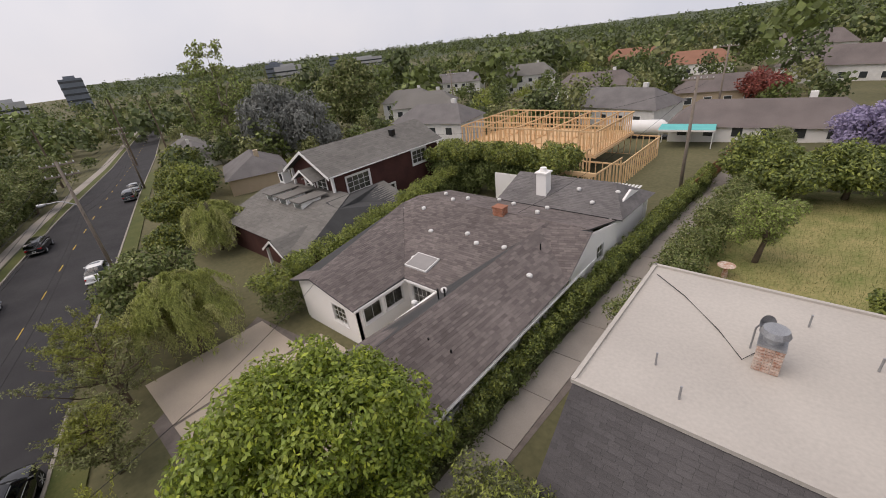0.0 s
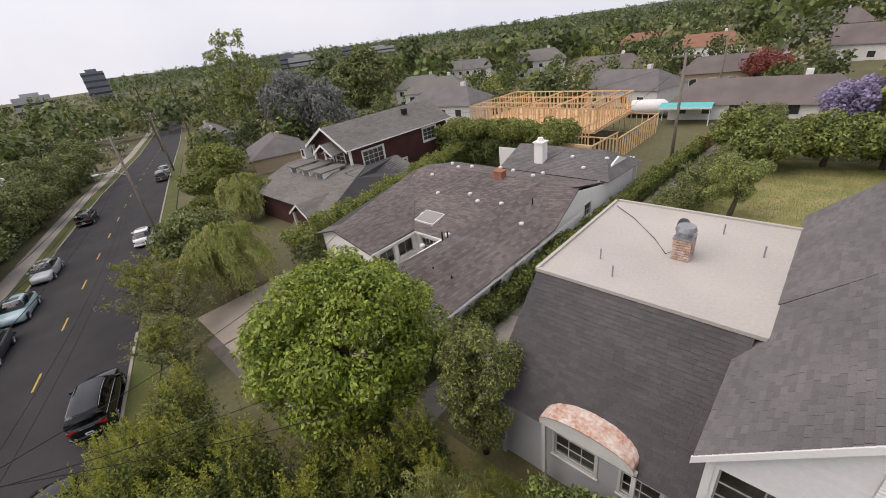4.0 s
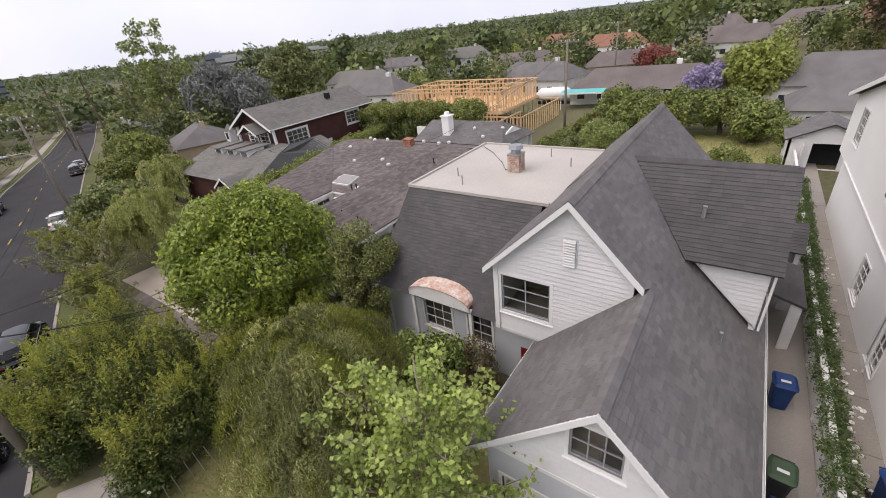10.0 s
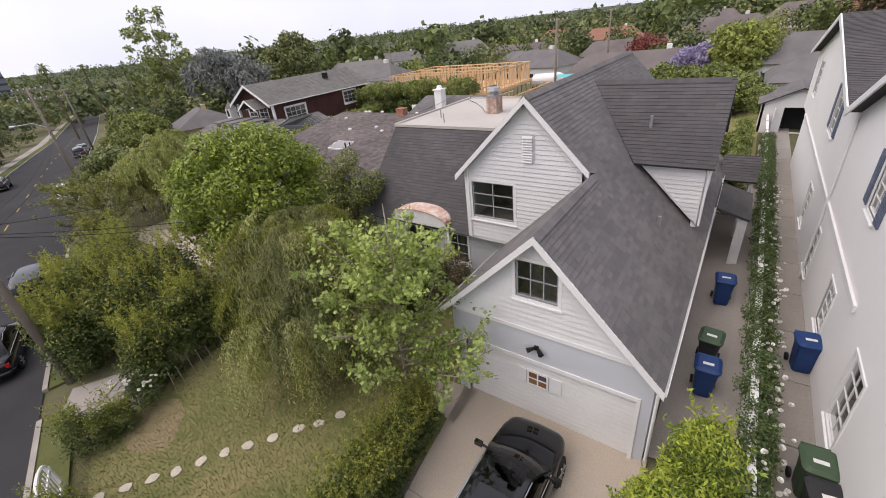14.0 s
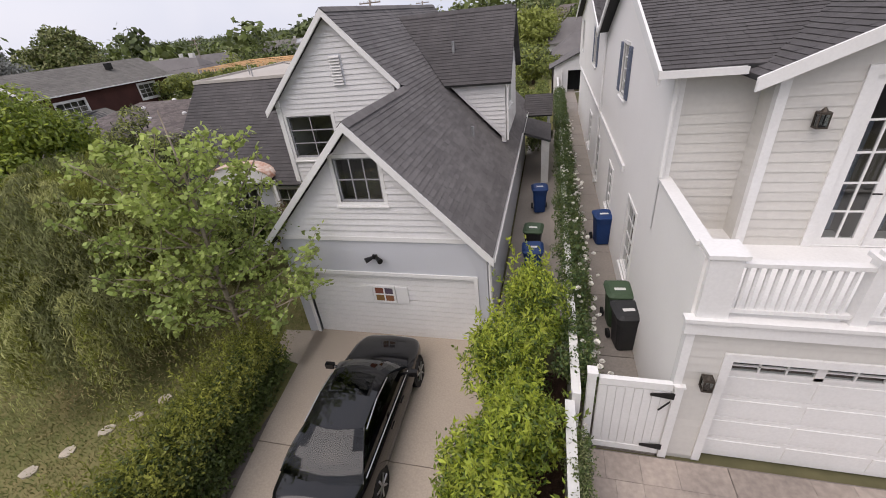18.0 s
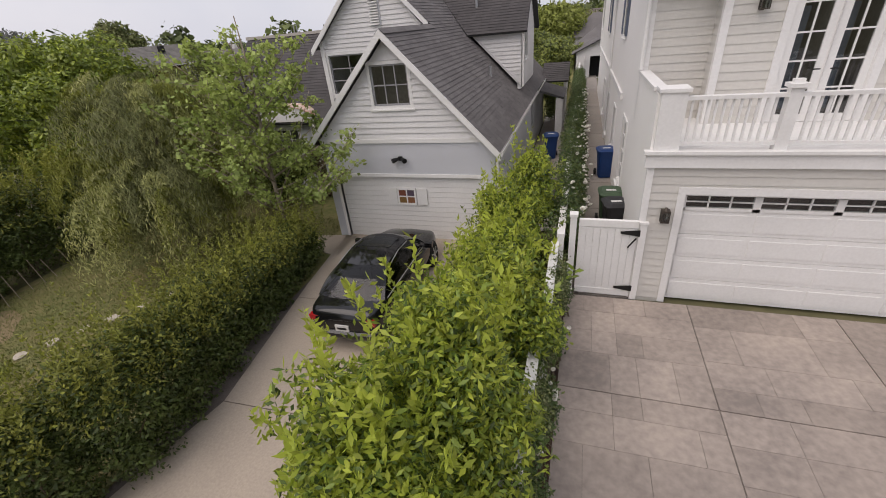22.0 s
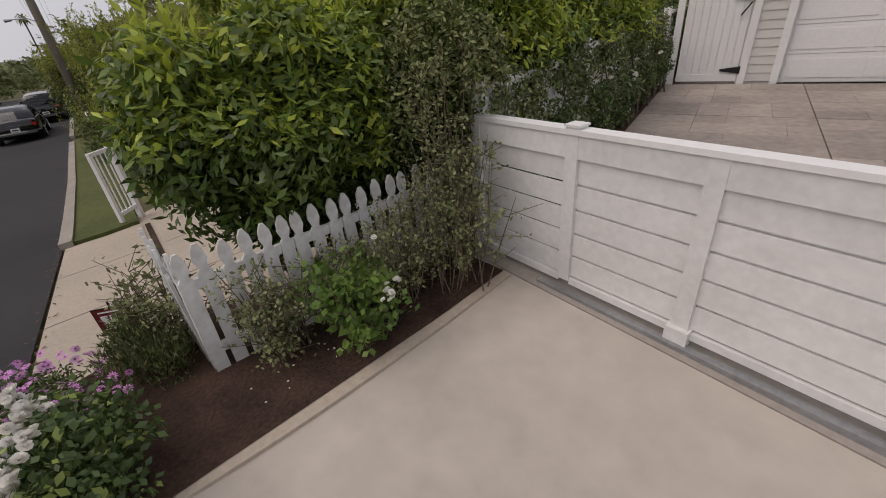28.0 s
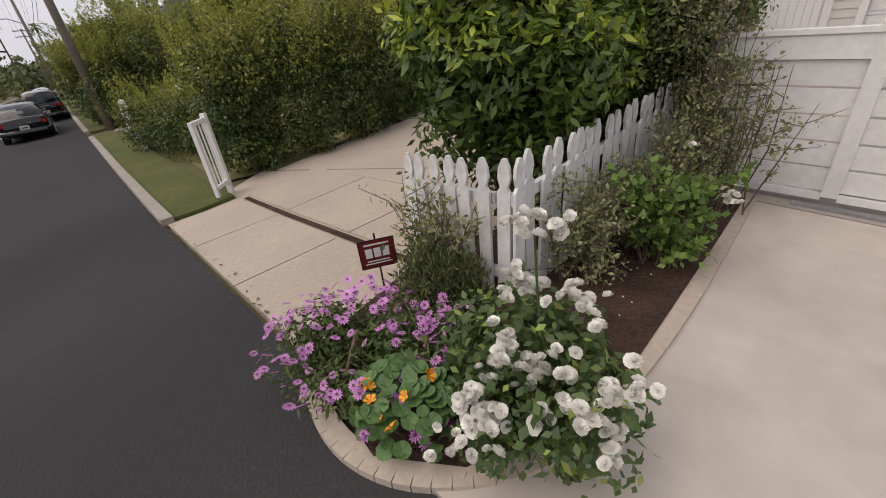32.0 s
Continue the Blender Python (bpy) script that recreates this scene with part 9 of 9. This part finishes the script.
# ---- distance: woods, towers, hills ----
def woods(name, label, n, rmin, rmax, size, quads, lm, seed, a0=-0.75, a1=2.6, grain=0.3, rise=0.0):
    rng = np.random.default_rng(seed)
    t = rng.uniform(0, 1, n)
    r = rmin * (rmax / rmin) ** t
    a = rng.uniform(a0, a1, n)
    x, y = -10 - np.sin(a) * r, 0 + np.cos(a) * r
    s_, n_ = SD.x * x + SD.y * y, SN.x * x + SN.y * y
    keep = ~((n_ > -29) & (n_ < -8) & (s_ < 210)) & ~((x > -78) & (x < 20) & (y < 66)) & ~((x > -40) & (y < 90))
    for hx, hy, hw, *_ in hs:
        keep &= np.hypot(x - hx, y - hy) > hw * 0.5
    x, y, r = x[keep], y[keep], r[keep]
    z = np.interp(x, ZX, ZZ) - 0.008 * np.maximum(0, np.maximum(-x - 150, y - 150)) + rise * np.clip((r - 1500) / 800, 0, 1)
    R = size * rng.uniform(0.6, 1.35, len(x))
    idx = np.repeat(np.arange(len(x)), quads)
    sub_n = 9
    cd = rng.normal(size=(len(x), sub_n, 3))
    cd /= np.linalg.norm(cd, axis=2, keepdims=True)
    cd[:, :, 2] = np.abs(cd[:, :, 2]) * 1.2 - 0.25
    tall = rng.uniform(0.8, 1.6, len(x))
    cc = cd[idx, rng.integers(0, sub_n, len(idx))]
    d = rng.normal(size=(len(idx), 3))
    d /= np.linalg.norm(d, axis=1, keepdims=True)
    off = cc * 0.62 + d * rng.uniform(0.3, 0.48, (len(idx), 1))
    off[:, 2] *= tall[idx]
    p = np.stack([x, y, z + R * 0.75 * tall], 1)[idx] + off * R[idx][:, None]
    nn = d + np.array([0, 0, 0.3])
    q = leaves(p, nn / np.linalg.norm(nn, axis=1, keepdims=True), 1.0, 0.75)
    c = q.mean(1, keepdims=True)
    q = c + (q - c) * (R[idx] * grain)[:, None, None]
    return tagged(new(name, quads_mesh(name, q, lm)), label, "woods", "", "stuff")
woods("near_trees", "mixed green garden trees between the houses", 230, 66, 240, 3.1, 420, L_MID, 21, grain=0.2)
woods("near_trees", "dark green garden trees between the houses", 200, 68, 260, 3.2, 400, L_DARK, 22, grain=0.21)
woods("near_trees", "olive green garden trees between the houses", 170, 68, 250, 3.0, 420, L_OLIVE, 23, grain=0.19)
woods("near_trees", "yellow-green garden trees between the houses", 80, 68, 250, 2.6, 420, L_YEL, 24, grain=0.18)
woods("far_woods", "distant dark tree cover", 1900, 190, 1600, 5.0, 38, L_DARK, 25, grain=0.4)
woods("far_woods", "distant green tree cover", 2200, 190, 1600, 4.8, 38, L_MID, 26, grain=0.4)
woods("far_woods", "distant olive tree cover", 1700, 190, 1600, 4.6, 38, L_OLIVE, 27, grain=0.4)
woods("tall_far_trees", "tall trees standing out of the distant cover", 170, 150, 700, 6.6, 200, L_MID, 31, grain=0.28)
woods("tall_far_trees", "tall dark trees standing out of the distant cover", 150, 160, 900, 7.0, 200, L_DARK, 32, grain=0.28)
# wooded ridge on the horizon
g = Geo()
N = 90
for i in range(N):
    a0, a1 = -0.8 + 2.2 * i / N, -0.8 + 2.2 * (i + 1) / N
    def P(a, r, h):
        return (-10 - math.sin(a) * r, math.cos(a) * r, h)
    hh = lambda a: 17 + 9 * max(0.0, 1 - abs(a - (-0.1)) / 0.9) + 5 * noise.noise((a * 9, 1.3, 0))
    g.face(P(a0, 1500, gz(*P(a0, 1500, 0)[:2]) - 1), P(a1, 1500, gz(*P(a1, 1500, 0)[:2]) - 1), P(a1, 2300, hh(a1)), P(a0, 2300, hh(a0)))
    g.face(P(a0, 2300, hh(a0)), P(a1, 2300, hh(a1)), P(a1, 2900, -120), P(a0, 2900, -120))
setting("backdrop_hills", g, mat("wooded_hill", (0.05, 0.066, 0.036), (0.10, 0.115, 0.065), 0.02, 0.09, 0.95, 0.0), "low wooded hills on the horizon", "hills")
woods("ridge_trees", "dark tree line on the horizon", 3000, 1450, 2300, 10, 16, L_DARK, 28, -0.8, 1.4, 0.5, 34.0)
woods("ridge_trees", "green tree line on the horizon", 2200, 1450, 2300, 9, 16, L_MID, 29, -0.8, 1.4, 0.5, 34.0)
M_TOWER = mat("tower_glass", (0.12, 0.14, 0.17), (0.18, 0.2, 0.23), 0.05, 0.5, 0.4, 0)
M_TOWER2 = mat("tower_concrete", (0.42, 0.42, 0.42), (0.34, 0.34, 0.35), 0.05, 0.5, 0.8, 0)
def tower(x, y, w, d, h, m, label, rz=0):
    ob = thing("office_tower", label, "tower", "distant towers", (x, y, gz(x, y)), rz)
    part("block", Geo().box(-w / 2, -d / 2, -10, w / 2, d / 2, h), m, ob)
    for k in range(int(h / 9)):
        part("window_band", Geo().box(-w / 2 - 0.3, -d / 2 - 0.3, 4 + k * 9, w / 2 + 0.3, d / 2 + 0.3, 7 + k * 9), M_FARGLASS, ob)
    part("roof_plant", Geo().box(-w / 4, -d / 4, h, w / 4, d / 4, h + 4), m, ob)
for az, r, w, h, m, label in ((81.2, 900, 30, 46, M_TOWER, "dark glass office tower in the distance"), (61.6, 1100, 40, 33, M_TOWER, "dark office block in the distance"), (60.1, 1090, 60, 26, M_TOWER2, "pale office block in the distance"), (54.3, 1250, 34, 29, M_TOWER, "small dark office block in the distance"), (86.7, 800, 40, 24, M_TOWER2, "pale apartment block in the distance"), (51.0, 1300, 110, 22, M_TOWER2, "long low pale block in the distance")):
    a = radians(az)
    tower(-10 - math.sin(a) * r, math.cos(a) * r, w, 26, h, m, label, az)
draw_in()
